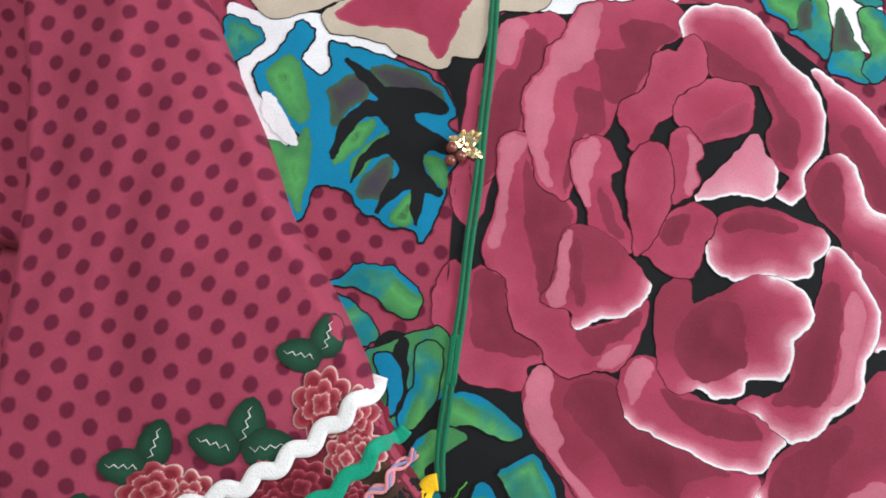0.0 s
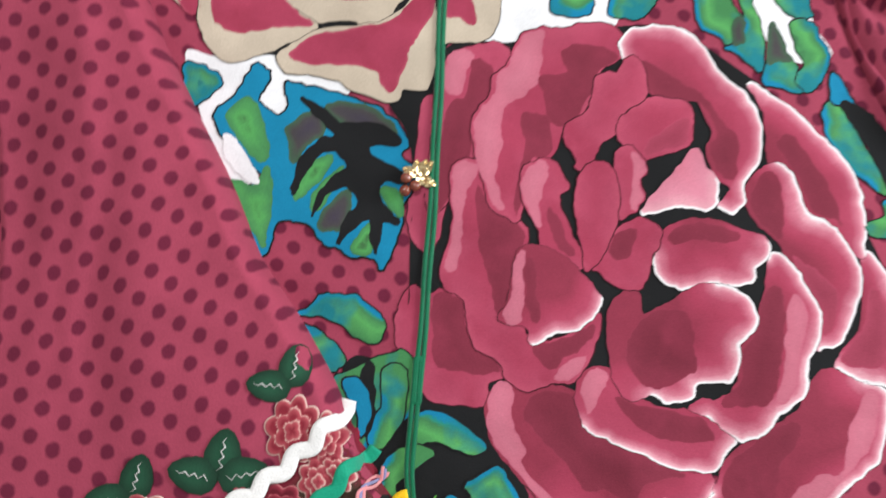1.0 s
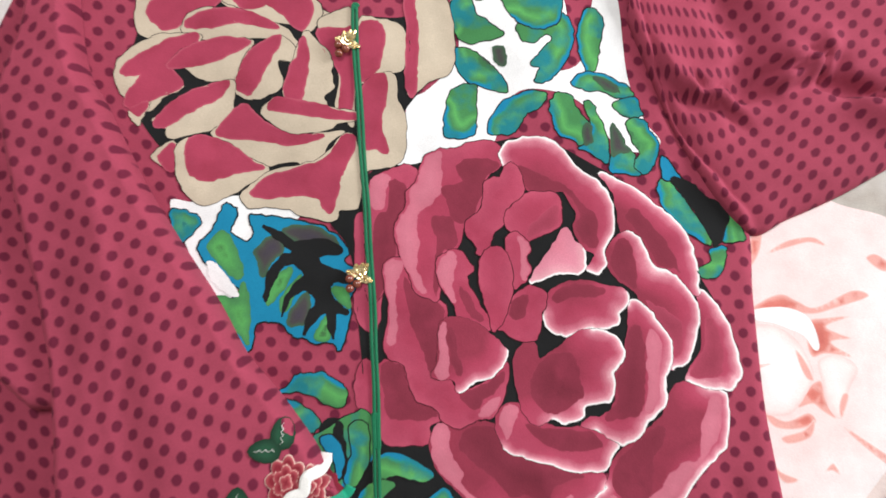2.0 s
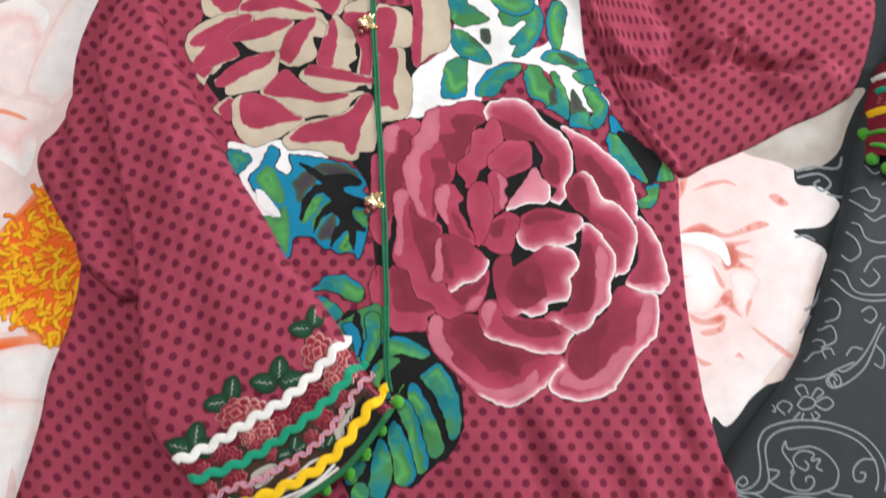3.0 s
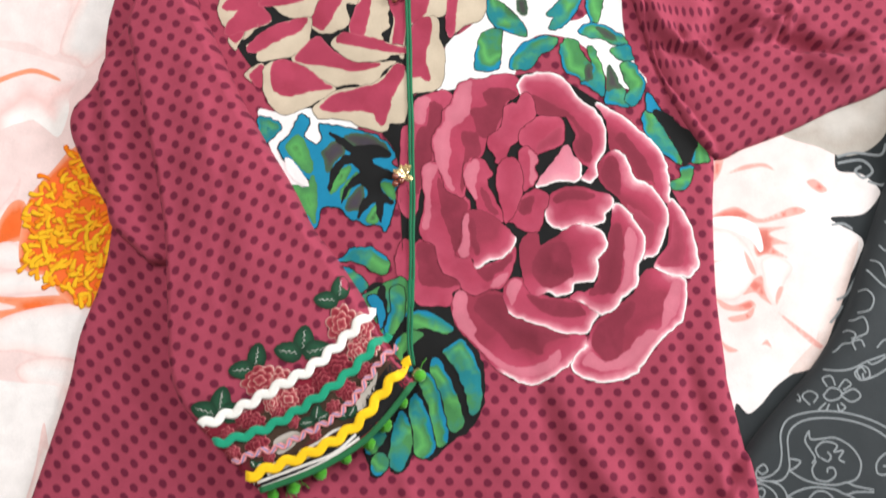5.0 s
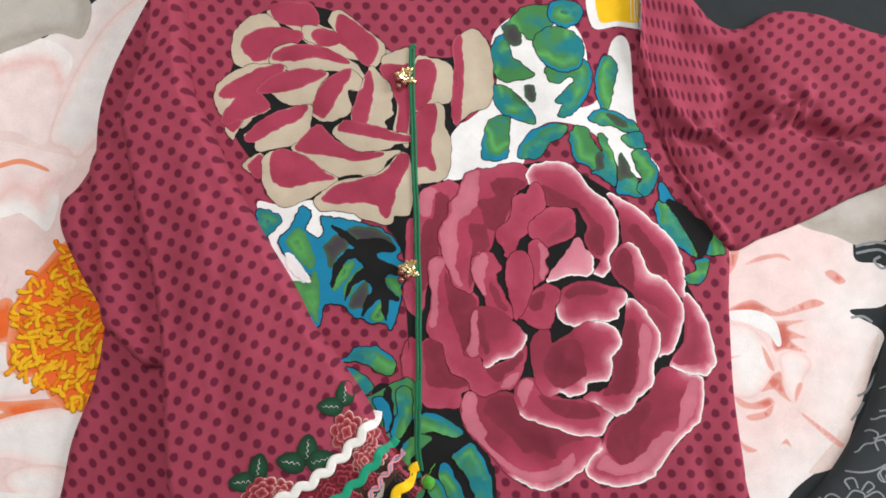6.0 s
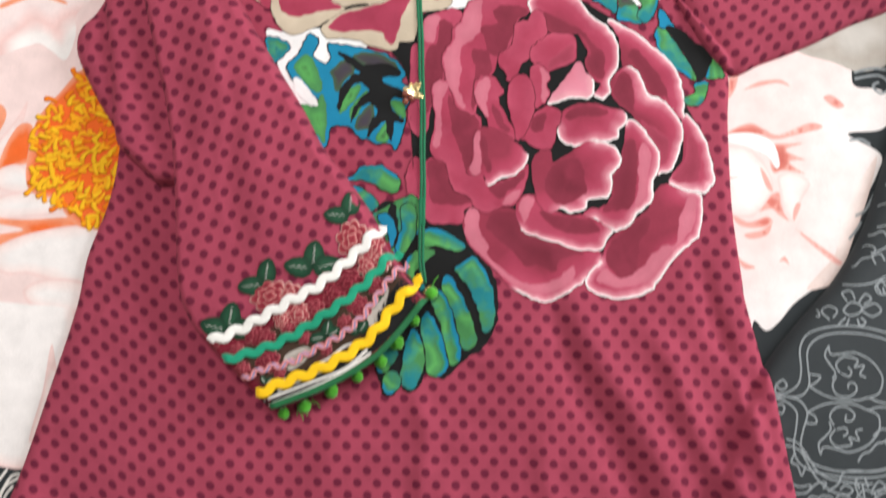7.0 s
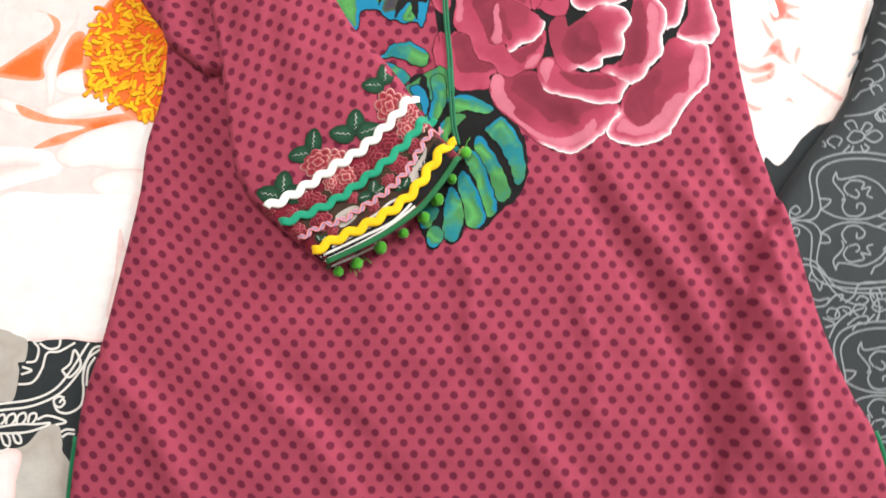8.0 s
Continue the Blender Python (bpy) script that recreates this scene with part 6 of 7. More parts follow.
SCROLLS = [
    [(27.2, -5.8), (27.8, -5.4), (28.1, -5.9), (27.6, -6.2), (27.2, -5.9), (27.2, -6.5), (28.2, -6.4), (29.1, -5.7), (29.4, -4.5), (29.4, -2.9), (30.0, -1.7), (31.1, -1.1), (33.1, -0.8), (35.4, -1.0), (37.7, -1.7), (39.3, -2.7), (40.4, -4.3), (40.6, -5.9), (40.2, -7.2)],
    [(26.9, -7.7), (27.5, -8.2), (27.8, -7.7), (27.5, -7.4), (26.9, -7.6), (27.1, -7.0), (28.1, -7.3), (28.8, -8.1), (28.7, -9.3), (28.4, -10.8), (28.6, -12.0), (29.5, -12.8), (31.4, -13.3), (33.6, -13.5), (36.0, -13.3), (37.9, -12.6), (39.3, -11.2), (40.1, -9.7), (40.0, -8.4)],
    [(27.1, -6.6), (28.1, -6.8), (29.3, -6.7), (30.0, -5.8), (30.0, -4.4), (30.0, -3.1), (30.5, -2.2), (31.6, -1.6), (33.3, -1.4), (35.4, -1.6), (37.3, -2.2), (38.7, -3.1), (39.7, -4.6), (39.8, -6.1), (39.4, -7.1)],
    [(27.0, -6.9), (28.1, -6.8), (29.2, -7.2), (29.7, -8.2), (29.3, -9.5), (29.0, -10.7), (29.3, -11.7), (30.1, -12.4), (31.7, -12.9), (33.7, -13.0), (35.8, -12.8), (37.4, -12.1), (38.8, -10.8), (39.4, -9.4), (39.2, -8.4)],
    [(31.9, -2.5), (31.5, -3.3), (31.9, -4.1), (32.3, -4.8), (32.0, -5.3)],
    [(30.6, -11.6), (30.5, -10.7), (31.1, -10.1), (31.6, -9.5), (31.5, -8.9)],
    [(31.9, -2.5), (32.0, -3.2), (32.9, -3.2), (34.1, -3.1), (35.3, -3.7), (36.0, -4.5), (36.3, -5.4), (35.9, -6.5), (35.0, -6.9)],
    [(30.6, -11.6), (30.9, -11.0), (31.8, -11.1), (33.0, -11.4), (34.3, -11.0), (35.2, -10.3), (35.7, -9.5), (35.7, -8.4), (34.8, -7.9)],
    [(32.7, -4.8), (32.4, -4.1), (33.0, -3.5), (33.8, -3.5), (34.3, -3.8), (34.0, -4.3), (34.8, -4.2), (34.4, -4.9), (34.9, -5.2)],
    [(32.0, -9.5), (31.5, -10.2), (31.9, -10.9), (32.8, -10.9), (33.3, -10.7), (33.1, -10.2), (33.9, -10.4), (33.7, -9.7), (34.3, -9.5)],
    [(32.8, -4.8), (33.4, -5.1), (33.7, -4.7), (33.4, -4.3)],
    [(32.1, -9.5), (32.8, -9.4), (33.0, -9.8), (32.6, -10.1)],
    [(32.4, -5.1), (32.0, -5.8), (32.3, -6.6), (33.3, -6.8), (34.0, -6.3), (33.9, -5.7), (33.4, -5.7), (33.3, -6.1)],
    [(31.9, -9.2), (31.6, -8.4), (32.2, -7.7), (33.1, -7.7), (33.7, -8.3), (33.4, -8.8), (32.9, -8.8), (33.0, -8.3)],
    [(30.0, -5.9), (31.1, -6.6), (32.4, -7.0), (34.0, -7.1), (35.0, -6.9), (35.7, -7.2), (37.3, -7.5)],
    [(29.7, -8.1), (31.0, -7.5), (32.3, -7.3), (33.9, -7.5), (34.8, -7.9), (35.7, -7.7), (37.3, -7.7)],
    [(30.1, -4.9), (31.0, -5.1), (30.6, -5.6), (30.0, -5.9)],
    [(29.5, -9.0), (30.4, -9.0), (30.3, -8.4), (29.7, -8.1)],
    [(39.8, -4.5), (38.6, -4.4), (37.7, -5.2), (37.7, -6.1), (38.4, -6.2), (38.7, -5.6), (38.2, -5.5)],
    [(38.9, -10.9), (37.6, -10.8), (37.0, -9.9), (37.3, -9.1), (38.0, -9.0), (38.1, -9.7), (37.6, -9.7)],
    [(32.1, -0.3), (31.6, 0.4), (32.2, 0.9), (32.8, 0.5), (32.4, -0.1)],
    [(33.3, 0.5), (34.0, 1.2), (34.9, 0.9), (34.7, 0.3), (33.8, 0.1), (33.3, 0.5)],
    [(34.9, 0.6), (36.0, 1.1), (36.6, 0.5), (35.8, 0.0), (34.9, 0.5)],
    [(33.7, 1.3), (33.4, 2.0), (34.1, 2.2), (34.4, 1.4)],
    [(34.7, 1.2), (35.3, 1.9), (35.8, 1.5), (35.1, 1.0)],
    [(33.5, -0.1), (32.8, -0.7)],
    [(33.8, -0.2), (33.5, -0.8)],
    [(34.5, -0.2), (34.7, -0.8), (35.2, -0.5), (34.8, -0.1)],
    [(31.0, 1.1), (31.9, 1.7), (32.3, 2.5), (33.1, 2.8), (34.7, 2.7), (36.0, 2.9), (37.3, 3.5), (39.0, 4.1)],
    [(30.7, 0.5), (31.3, 0.0), (31.3, 0.6), (30.4, 0.7), (29.9, -0.1)],
    [(36.7, 2.0), (36.4, 2.6), (36.8, 3.1), (37.4, 2.9), (37.5, 2.2), (37.0, 2.0), (36.9, 2.5)],
    [(29.5, 1.2), (30.2, 1.8), (30.9, 1.8), (30.6, 1.3)],
    [(35.1, 5.6), (35.9, 6.2), (36.5, 5.9), (36.1, 5.2), (35.4, 5.0), (34.8, 4.4), (34.1, 4.1), (33.7, 3.5)],
    [(36.4, 4.5), (36.2, 5.2), (36.9, 5.4), (37.2, 4.8)],
    [(27.4, -10.9), (28.1, -10.9), (28.9, -11.3), (29.5, -12.4), (30.2, -13.6), (31.2, -14.5), (32.4, -14.9), (33.1, -14.5), (32.5, -14.1), (32.0, -14.5)],
    [(27.8, -10.3), (28.8, -10.7), (29.5, -11.7), (30.2, -12.9), (31.3, -13.6), (33.1, -13.9), (34.8, -14.0)],
    [(28.5, -11.4), (28.1, -12.2), (28.6, -12.5), (28.9, -13.3), (29.3, -12.5)],
    [(29.2, -15.4), (29.6, -15.0), (30.2, -15.2), (30.3, -15.8), (29.7, -16.0), (29.2, -15.7)],
    [(27.8, -13.8), (28.6, -14.2), (29.6, -14.1), (29.2, -14.7), (28.1, -14.8)],
    [(28.8, -15.8), (29.8, -16.4), (28.9, -16.7)],
    [(33.3, -14.0), (33.6, -15.0), (34.3, -15.3)],
    [(33.9, -13.9), (34.0, -15.3), (33.7, -16.3)],
    [(34.6, -14.8), (35.8, -14.4), (36.2, -15.2), (35.4, -15.6)],
    [(30.9, -16.6), (31.9, -16.0), (32.8, -16.0), (32.6, -16.6), (31.9, -16.5), (31.3, -17.1)],
    [(29.1, -17.7), (29.9, -16.5), (31.1, -15.6), (32.6, -15.2)],
]
# the lines beside the pale bloom, where the quilt's hem cuts the repeat
HEM_SCROLLS = [
    [(37.2, 22.1), (37.9, 21.9), (38.7, 21.3), (38.2, 20.5), (37.5, 20.8), (37.9, 21.3)],
    [(42.2, 7.2), (41.5, 6.3), (40.7, 4.8), (39.7, 3.4), (38.1, 2.3), (36.7, 1.9), (36.2, 2.5), (36.8, 3.0), (37.2, 2.5)],
    [(41.9, 7.5), (40.5, 5.4), (39.3, 4.1), (37.9, 3.3), (37.3, 3.6)],
    [(36.4, 12.2), (38.0, 12.6), (39.1, 12.2), (39.6, 10.8), (40.6, 10.2), (42.8, 10.1), (44.7, 10.5)],
    [(37.9, 12.0), (38.6, 10.9), (39.4, 10.1), (40.9, 9.6), (42.8, 9.6), (44.7, 10.0)],
    [(40.7, 19.8), (42.0, 20.2), (42.5, 19.3), (43.3, 18.9), (42.4, 17.9), (41.4, 18.5), (40.8, 19.2)],
    [(39.4, 17.1), (41.0, 16.7), (41.5, 15.4), (42.9, 14.9), (44.7, 15.2)],
    [(39.9, 16.1), (40.6, 15.2), (40.8, 14.0), (39.8, 13.3), (39.2, 13.9)],
    [(40.9, 12.2), (41.8, 13.3), (43.0, 13.6), (44.5, 13.3)],
    [(40.5, 11.6), (41.3, 10.9), (42.3, 11.7), (41.8, 12.5)],
    [(36.5, 10.2), (37.0, 9.6), (37.8, 9.9), (38.3, 9.1), (37.9, 8.1), (36.9, 7.8)],
    [(35.5, 8.3), (36.2, 7.1), (37.3, 7.4), (37.5, 6.1), (36.1, 5.5)],
    [(35.4, 6.0), (34.8, 4.7), (33.8, 4.2)],
    [(41.2, 5.5), (41.8, 4.6), (41.5, 3.5), (40.8, 3.9)],
    [(40.2, 8.6), (41.1, 9.0), (41.6, 8.3), (41.0, 7.6), (40.4, 7.9)],
    [(41.7, 17.7), (42.5, 17.0), (43.6, 17.4), (44.3, 16.7)],
    [(42.5, 22.4), (43.1, 21.5), (44.0, 21.7), (44.5, 20.9), (43.7, 20.4)],
    [(38.3, 4.7), (39.0, 5.4), (39.9, 5.2)],
]
# the woven scrollwork repeats down and across the quilt; far from the kameez its lines are one piece of work
far_lines = []
for ix in range(-1, 3):
    for iy in range(-4, 5):
        dx, dy = ix * 17.4, ix * 2.4 - iy * 15.7
        for path in HEM_SCROLLS if (ix, iy) == (0, -1) else SCROLLS:
            if (ix, iy) == (0, -1):
                dx = dy = 0
            q = spline([(px + dx, py + dy) for px, py in path], False, 3)[0][:, :2]
            on = (q[:, 0] * CM > np.interp(q[:, 1] * CM, *QE) + 0.003) & (q[:, 0] < 84) & (np.abs(q[:, 1]) < 70)
            for inside, run in itertools.groupby(range(len(q)), lambda i: on[i]):
                run = list(run)
                if not inside or len(run) < 4:
                    continue
                line = [tuple(q[i]) for i in run]
                if line[0][0] < 52 and -30 < line[0][1] < 34:
                    line_print("scroll_print", quilt, M["greyline"], on_quilt, [line], 0.15, "", 1)
                else:
                    far_lines.append(line)
tagged(line_print("scroll_work", quilt, M["greyline"], on_quilt, far_lines, 0.15, "", 1), kind="stuff")


# ---- the sheet's print ----
S_COUNT = [0]


def bloom(kind, inner, rim=None, step=0.6, name="printed_petal"):
    S_COUNT[0] += 1
    return shape(name, sheet, M[kind], on_sheet, S_COUNT[0] * 0.3, inner, rim, "", step)


bloom("bloom", [(-54.5, 38.5), (-40.3, 41.4), (-36.8, 42.8), (-32.3, 46.5), (-24.6, 52.6), (-19.6, 39.5), (-19.1, 18.7), (-29.3, 3.0), (-31.5, -13.0), (-37.5, -12.9), (-41.8, -12.3), (-44.5, -12.5), (-46.7, -10.7), (-54.4, -8.3), (-59.2, 11.2)], None, 1.2)
bloom("blush", [(-45.0, 34.3), (-39.9, 33.2), (-37.0, 32.2), (-36.0, 36.9)], [(-35.0, 39.5), (-35.6, 41.0), (-38.3, 42.2), (-41.4, 41.6), (-45.4, 39.6)])
bloom("blushwhite", [(-36.8, 32.6), (-35.5, 36.9), (-33.6, 41.1), (-31.1, 44.6), (-28.0, 46.5), (-27.4, 41.1), (-30.0, 35.8), (-33.7, 31.0), (-35.2, 31.6)])
bloom("blush", [(-43.5, 24.9), (-43.9, 32.2), (-40.9, 32.4), (-37.8, 31.6), (-34.2, 30.5), (-35.6, 28.5)], [(-35.6, 26.4), (-36.4, 24.1), (-37.7, 24.9), (-39.0, 25.7), (-40.5, 25.3)])
bloom("orange", [(-42.7, 29.6), (-40.7, 30.4), (-39.0, 30.7), (-36.9, 29.9), (-36.7, 29.5), (-39.0, 30.2), (-40.7, 29.9), (-42.7, 29.1)])
bloom("orange", [(-49.4, 14.5), (-47.7, 15.0), (-45.1, 16.6), (-42.4, 18.3), (-42.9, 20.1), (-44.1, 20.6), (-42.0, 19.7), (-41.7, 18.2), (-43.3, 15.1), (-43.4, 13.4), (-46.0, 13.5)])
bloom("blushwhite", [(-47.7, 12.0), (-43.5, 10.5), (-43.2, 13.4), (-43.0, 15.1), (-40.8, 18.2), (-39.7, 20.1), (-40.3, 17.2), (-41.7, 15.0), (-42.0, 12.7), (-42.5, 10.4), (-42.1, 9.8), (-45.5, 9.8), (-47.7, 10.6)])
bloom("orange", [(-42.0, 13.3), (-41.6, 15.6), (-40.4, 17.8), (-39.1, 17.7), (-38.6, 14.7), (-40.3, 14.0)])
bloom("blushwhite", [(-42.3, 12.7), (-41.7, 13.8), (-40.0, 14.1), (-38.3, 13.0), (-38.0, 12.1), (-39.2, 11.4), (-41.5, 11.7)])
bloom("blushwhite", [(-43.2, 10.5), (-39.2, 11.6), (-35.4, 10.3), (-36.4, 9.6), (-39.8, 9.1), (-42.7, 9.3)])
bloom("orange", [(-46.0, 11.0), (-42.6, 9.4), (-39.3, 9.0), (-34.8, 9.2), (-33.0, 8.7), (-35.3, 8.0), (-38.7, 7.2), (-42.1, 6.5), (-44.4, 6.4), (-42.1, 7.5), (-39.3, 8.1), (-43.2, 8.9), (-45.5, 9.8)])
bloom("blush", [(-50.0, 2.5), (-44.4, 3.1), (-41.6, 4.0), (-42.7, 5.8), (-44.4, 6.3), (-47.8, 6.8), (-50.0, 6.4)])
bloom("blushwhite", [(-42.2, 5.0), (-41.7, 6.4), (-38.4, 7.8), (-33.4, 8.4), (-30.9, 6.6), (-31.6, 3.2), (-34.3, 2.9), (-38.5, 4.0), (-40.5, 4.0)])
bloom("blushwhite", [(-38.8, 2.7), (-36.6, 3.6), (-33.2, 3.1), (-33.9, 0.6), (-36.6, 0.7), (-38.3, 1.4)])
bloom("blushwhite", [(-47.8, -12.0), (-51.1, -5.2), (-47.8, 1.7), (-42.2, 1.6), (-38.6, 1.3)], [(-34.1, 0.5), (-34.5, -3.8), (-36.0, -8.6), (-37.2, -12.8), (-41.3, -12.5), (-44.5, -12.4)])
bloom("blushwhite", [(-37.4, -10.6), (-36.5, -6.4), (-36.0, -2.3), (-35.4, -4.3), (-34.8, -5.9), (-36.0, -9.6)])
bloom("orange", [(-29.7, 23.4), (-34.3, 23.4), (-36.8, 20.9), (-38.7, 18.4), (-39.4, 15.1), (-39.1, 11.8), (-36.6, 10.8), (-35.2, 9.1), (-33.3, 8.1), (-28.5, 8.6), (-28.4, 15.6)], None, 0.6, "stamen_ground")
STAMEN = np.array([(-38.7, 17.8), (-34.8, 22.9), (-29.9, 22.9), (-28.6, 9.7), (-33.3, 8.7), (-38.6, 12.1)])


def stamens(count, seed, material, pick, lift):
    rnd = random.Random(seed)
    lo, hi = STAMEN.min(0), STAMEN.max(0)
    made = 0
    while made < count:
        px, py = rnd.uniform(lo[0], hi[0]), rnd.uniform(lo[1], hi[1])
        inside = False
        for (ax, ay), (bx, by) in zip(STAMEN, np.roll(STAMEN, -1, 0)):
            if (ay > py) != (by > py) and px < (bx - ax) * (py - ay) / (by - ay) + ax:
                inside = not inside
        if not inside or rnd.random() > pick((px - lo[0]) / (hi[0] - lo[0]), (py - lo[1]) / (hi[1] - lo[1])):
            continue
        made += 1
        th = math.atan2(py - (lo[1] + hi[1]) / 2 - 1, px - hi[0] + 1) + rnd.gauss(0, 0.7)
        ln, bend = rnd.uniform(0.7, 1.5), rnd.uniform(-1.8, 1.8)
        pts, x, y = [], px, py
        for s in range(7):
            pts.append((x * CM, y * CM, float(on_sheet(x * CM, y * CM)) + 0.0006 + lift + 0.0001 * rnd.random()))
            x, y, th = x + math.cos(th) * ln / 6, y + math.sin(th) * ln / 6, th + bend / 6
        bm = bmesh.new()
        tube(bm, pts, 0.0021, 6, 0.05, [0.6, 0.75, 0.85, 0.95, 1.1, 1.3, 0.8])
        part("printed_stamen", bm, material, sheet)


stamens(110, 3, M["stamen_c"], lambda u, v: 1.0, 0.0)
stamens(115, 1, M["stamen_a"], lambda u, v: 0.5 + 0.5 * (1 - u), 0.00012)
stamens(75, 2, M["stamen_b"], lambda u, v: 0.12 + 0.88 * (1 - u) * (1 - v), 0.00024)

# the paler bloom beside the other seam
bloom("bloom", [(19.7, 19.3), (24.9, 23.4), (31.2, 25.3), (34.7, 26.4), (36.2, 23.5), (36.4, 21.1)], [(38.6, 20.7), (40.1, 19.4), (40.1, 18.5), (38.5, 16.9), (35.5, 16.5), (38.3, 14.7), (37.9, 12.8), (35.9, 9.0), (34.8, 5.5), (33.0, 3.1), (31.5, 2.4), (29.7, 1.1), (28.4, -0.4), (27.2, -1.2), (26.2, -0.3), (25.6, -1.5), (23.3, 0.9), (20.1, 8.3)], 0.9)
bloom("stone", [(31.2, 24.7), (33.7, 27.6), (38.9, 29.2), (44.2, 30.6), (43.1, 28.5), (42.0, 26.5), (40.9, 24.2), (39.1, 22.8), (36.8, 22.4), (34.9, 23.2)])
bloom("bloomedge", [(34.5, 8.6), (35.6, 11.0), (36.6, 12.6)], [(38.0, 14.4), (37.0, 10.9), (35.5, 7.2), (34.5, 4.8), (33.5, 3.1), (32.1, 2.5), (31.0, 2.5), (32.4, 4.1), (33.7, 5.6)])
bloom("throat", [(23.4, 15.6), (24.7, 16.8), (26.7, 17.6), (28.0, 17.0), (29.3, 16.5), (32.1, 17.6), (33.3, 17.1), (30.9, 16.4), (29.0, 16.0), (26.9, 16.3), (24.9, 16.2)])
bloom("throat", [(28.6, 15.5), (29.8, 15.7), (31.7, 15.7), (29.9, 15.1), (30.8, 14.5), (31.6, 14.1), (30.1, 13.9), (31.5, 12.8), (29.6, 13.1), (28.6, 12.9), (28.3, 13.9)])
bloom("throat", [(28.0, 10.8), (29.0, 11.2), (29.2, 9.9), (29.8, 8.5), (28.8, 9.1), (28.2, 9.6), (27.1, 9.4), (27.5, 10.2)])
bloom("throat", [(24.6, 9.3), (26.1, 8.5), (27.8, 9.0), (28.3, 8.3), (27.1, 7.9), (25.3, 8.1)])
bloom("blushwhite", [(23.8, 15.0), (25.7, 15.4), (27.3, 14.5), (28.2, 13.0), (28.5, 11.6), (27.8, 10.3), (26.7, 9.1), (25.5, 8.9), (24.4, 9.4), (24.0, 11.7)])
bloom("throat", [(27.4, 13.5), (28.0, 12.7), (28.5, 11.3), (28.0, 11.4), (27.6, 12.3)])
bloom("white", [(24.6, 16.5), (27.0, 16.6), (28.7, 15.7), (29.2, 13.8), (28.8, 13.4), (28.1, 14.5), (27.1, 15.0), (26.0, 15.5), (24.7, 15.8)])
bloom("blushwhite", [(29.0, 12.6), (30.4, 13.0), (31.8, 12.0), (31.0, 10.5), (30.2, 8.5), (29.3, 9.3), (29.1, 11.1)])
bloom("throat", [(30.5, 10.2), (30.9, 10.0), (30.2, 8.5), (30.1, 9.3)])
bloom("throat", [(26.1, 20.6), (27.7, 21.5), (29.7, 21.7), (30.7, 20.9), (29.4, 21.3), (27.8, 21.0)])
bloom("throat", [(33.5, 19.9), (34.3, 20.2), (35.4, 19.2), (34.6, 18.9)])
bloom("throat", [(30.3, 7.9), (32.1, 6.6), (33.9, 5.2), (34.3, 4.8), (33.6, 4.7), (31.0, 7.0)])
bloom("throat", [(25.5, 22.7), (26.0, 22.6), (25.6, 20.8), (24.7, 19.7), (24.9, 21.4)])
bloom("throat", [(28.6, 4.9), (29.2, 5.4), (29.6, 4.6), (29.1, 4.9)])
bloom("throat", [(24.9, 5.7), (25.4, 5.0), (26.6, 4.4), (25.7, 4.2), (25.1, 4.8)])
bloom("throat", [(24.0, 12.5), (25.5, 12.6), (24.1, 12.2)])
bloom("throat", [(25.7, 7.4), (27.3, 7.8), (28.2, 8.5), (27.8, 7.3), (26.2, 6.9)])

# grey-beige petals and white scrolls on the dark ground
bloom("stone", [(-54.4, -9.3), (-47.8, -11.0), (-46.2, -11.7), (-45.0, -12.4), (-45.2, -14.2), (-45.9, -14.4), (-45.8, -15.3), (-46.4, -17.8), (-47.8, -17.9), (-54.3, -17.9)])
bloom("stone", [(-54.3, -27.2), (-51.1, -22.3), (-47.8, -22.3), (-45.4, -22.1), (-43.8, -20.7), (-42.2, -20.4), (-41.8, -22.0), (-41.8, -22.9), (-41.0, -24.5), (-41.3, -28.1), (-44.7, -30.9)])
bloom("blushwhite", [(-51.1, -25.4), (-47.8, -22.5), (-45.7, -22.7), (-46.2, -25.2), (-46.8, -27.7), (-50.0, -28.5)])
bloom("stone", [(-48.0, 48.2), (-38.6, 49.3), (-33.8, 46.0), (-34.2, 42.2), (-36.8, 42.6), (-40.3, 41.2), (-46.4, 39.6)])
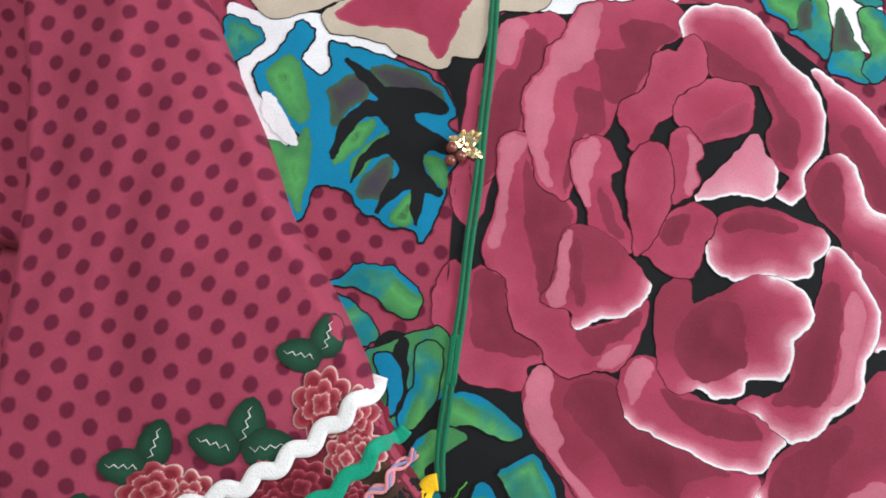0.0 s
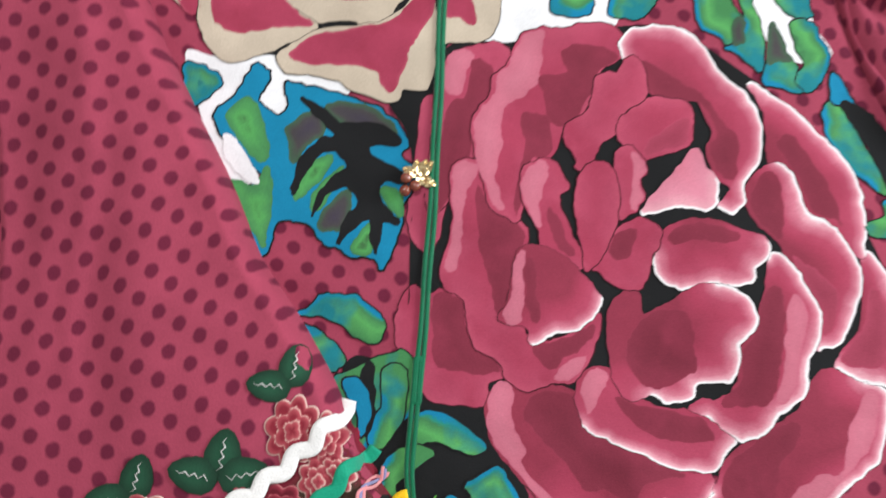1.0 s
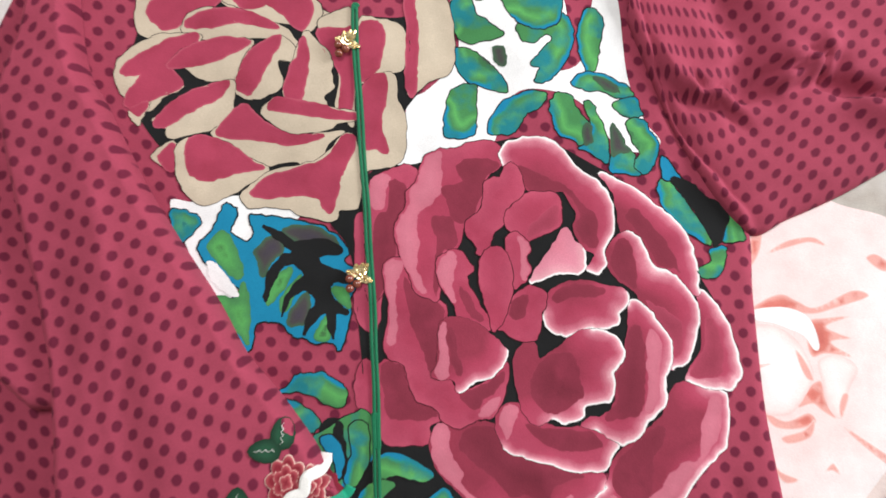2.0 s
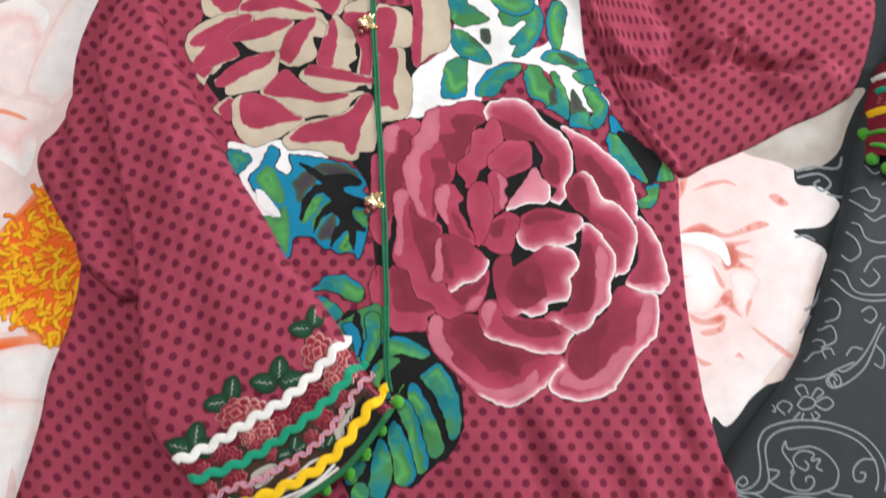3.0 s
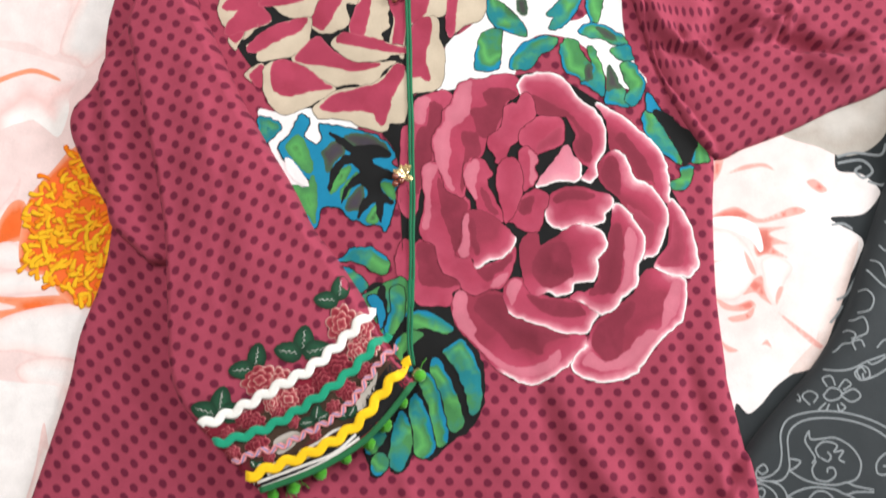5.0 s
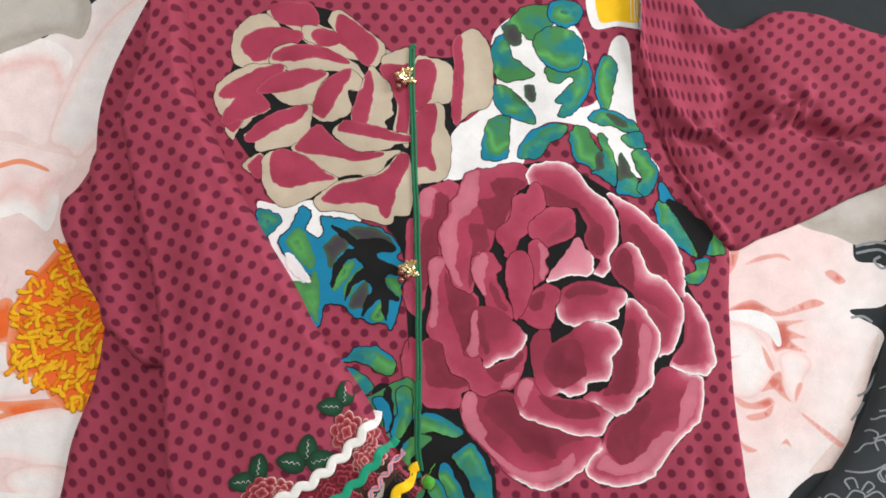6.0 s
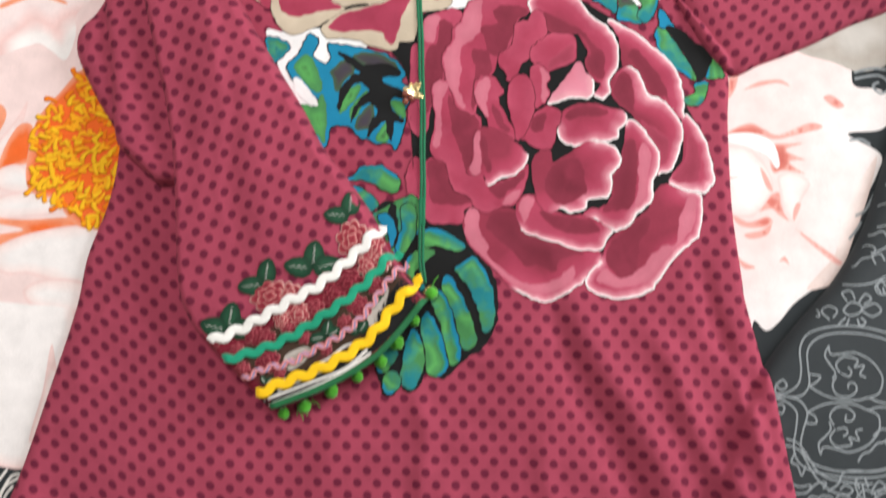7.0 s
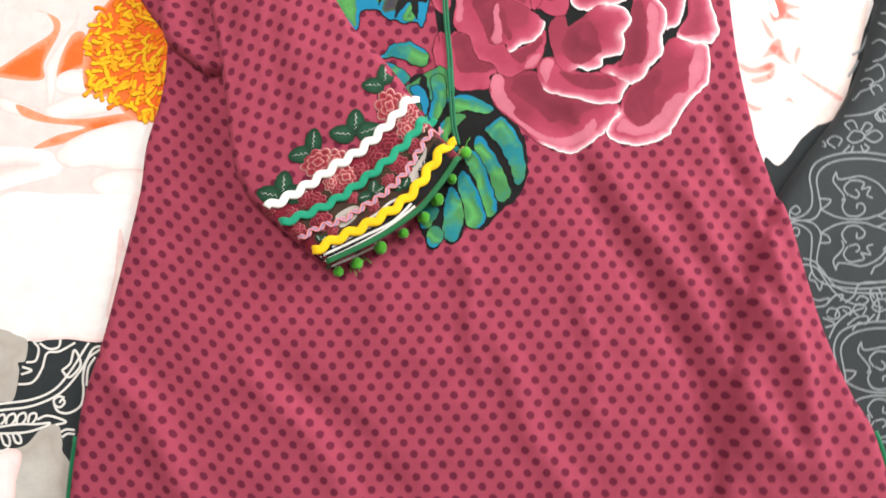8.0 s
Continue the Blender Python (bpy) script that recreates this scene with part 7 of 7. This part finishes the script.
WHITE_SCROLLS = (
    [(-52.2, -19.1), (-47.8, -18.7), (-44.6, -18.5), (-41.9, -17.5), (-39.9, -15.5), (-38.8, -13.7), (-38.0, -13.4)],
    [(-52.2, -18.4), (-47.8, -18.1), (-44.6, -17.9), (-42.4, -17.1), (-40.8, -15.4), (-39.6, -13.7), (-39.1, -13.0)],
    [(-42.0, -18.4), (-41.7, -18.1), (-41.5, -18.4), (-41.9, -18.8), (-42.4, -18.6), (-42.5, -18.1), (-42.0, -17.8), (-41.5, -18.0)],
    [(-42.5, -18.5), (-42.1, -19.2), (-41.1, -19.4), (-40.0, -18.8), (-39.7, -17.6), (-39.7, -16.0), (-39.2, -14.5), (-38.0, -13.7)],
    [(-39.4, -17.0), (-39.2, -15.4), (-38.5, -14.4)],
    [(-41.7, -15.4), (-40.9, -14.8), (-40.5, -13.6), (-40.0, -14.4), (-40.0, -15.2), (-41.0, -16.1), (-41.7, -15.4)],
    [(-45.1, -14.4), (-44.2, -14.3), (-43.9, -13.2), (-44.4, -12.5)],
    [(-45.6, -15.5), (-44.6, -15.2), (-45.5, -14.8)],
    [(-45.9, -16.4), (-44.5, -16.3), (-43.6, -15.1), (-43.1, -13.7), (-41.9, -13.6), (-40.4, -12.9)],
    [(-43.8, -12.7), (-42.9, -13.3), (-42.0, -13.2), (-41.8, -12.5)],
    [(-49.4, -20.4), (-46.2, -20.1), (-44.3, -20.2), (-42.9, -20.2), (-43.8, -20.6), (-45.7, -20.9), (-49.4, -20.7)],
    [(-48.1, -20.0), (-47.8, -19.3), (-47.3, -19.1), (-47.2, -19.6), (-47.6, -20.0)],
    [(-47.1, -20.0), (-46.9, -19.3), (-46.3, -19.1), (-46.2, -19.6), (-46.6, -20.1)],
    [(-46.1, -20.0), (-45.9, -19.3), (-45.3, -19.1), (-45.2, -19.6), (-45.6, -20.1)],
    [(-45.0, -20.0), (-44.8, -19.3), (-44.3, -19.2), (-44.2, -19.6), (-44.6, -20.1)],
    [(-44.1, -19.8), (-43.3, -19.5), (-42.4, -19.7), (-41.4, -20.2), (-42.4, -20.4)],
    [(-47.6, -20.9), (-47.3, -21.8), (-46.8, -22.0), (-46.8, -21.3), (-47.2, -20.8)],
    [(-46.5, -20.8), (-46.2, -21.7), (-45.7, -21.8), (-45.8, -21.2), (-46.2, -20.8)],
    [(-41.9, -21.1), (-41.4, -20.9), (-40.6, -21.0)],
    [(-41.8, -21.6), (-41.3, -21.3), (-40.6, -21.4)],
    [(-50.0, -22.6), (-47.8, -22.5), (-46.8, -22.2)],
)
for path in WHITE_SCROLLS:
    line_print("scroll_print", sheet, M["line"], on_sheet, [path], 0.22, "white scroll line", 12)
DARK_SCROLLS = (
    [(36.5, 21.7), (38.7, 22.0), (39.7, 21.0), (38.8, 20.3), (38.1, 21.0), (38.7, 21.4)],
    [(36.5, 22.3), (38.2, 22.7), (40.5, 22.5), (41.1, 23.6)],
    [(39.2, 20.0), (40.7, 19.7), (41.4, 21.3)],
    [(35.7, 9.0), (36.6, 9.5), (37.6, 11.1)],
    [(35.0, 6.9), (35.7, 7.7), (36.2, 8.5)],
    [(35.6, 15.9), (36.7, 16.0), (37.5, 15.5)],
)
for path in DARK_SCROLLS:
    line_print("scroll_print", sheet, M["greyline"], on_sheet, [path], 0.24, "pale grey scroll line", 4)
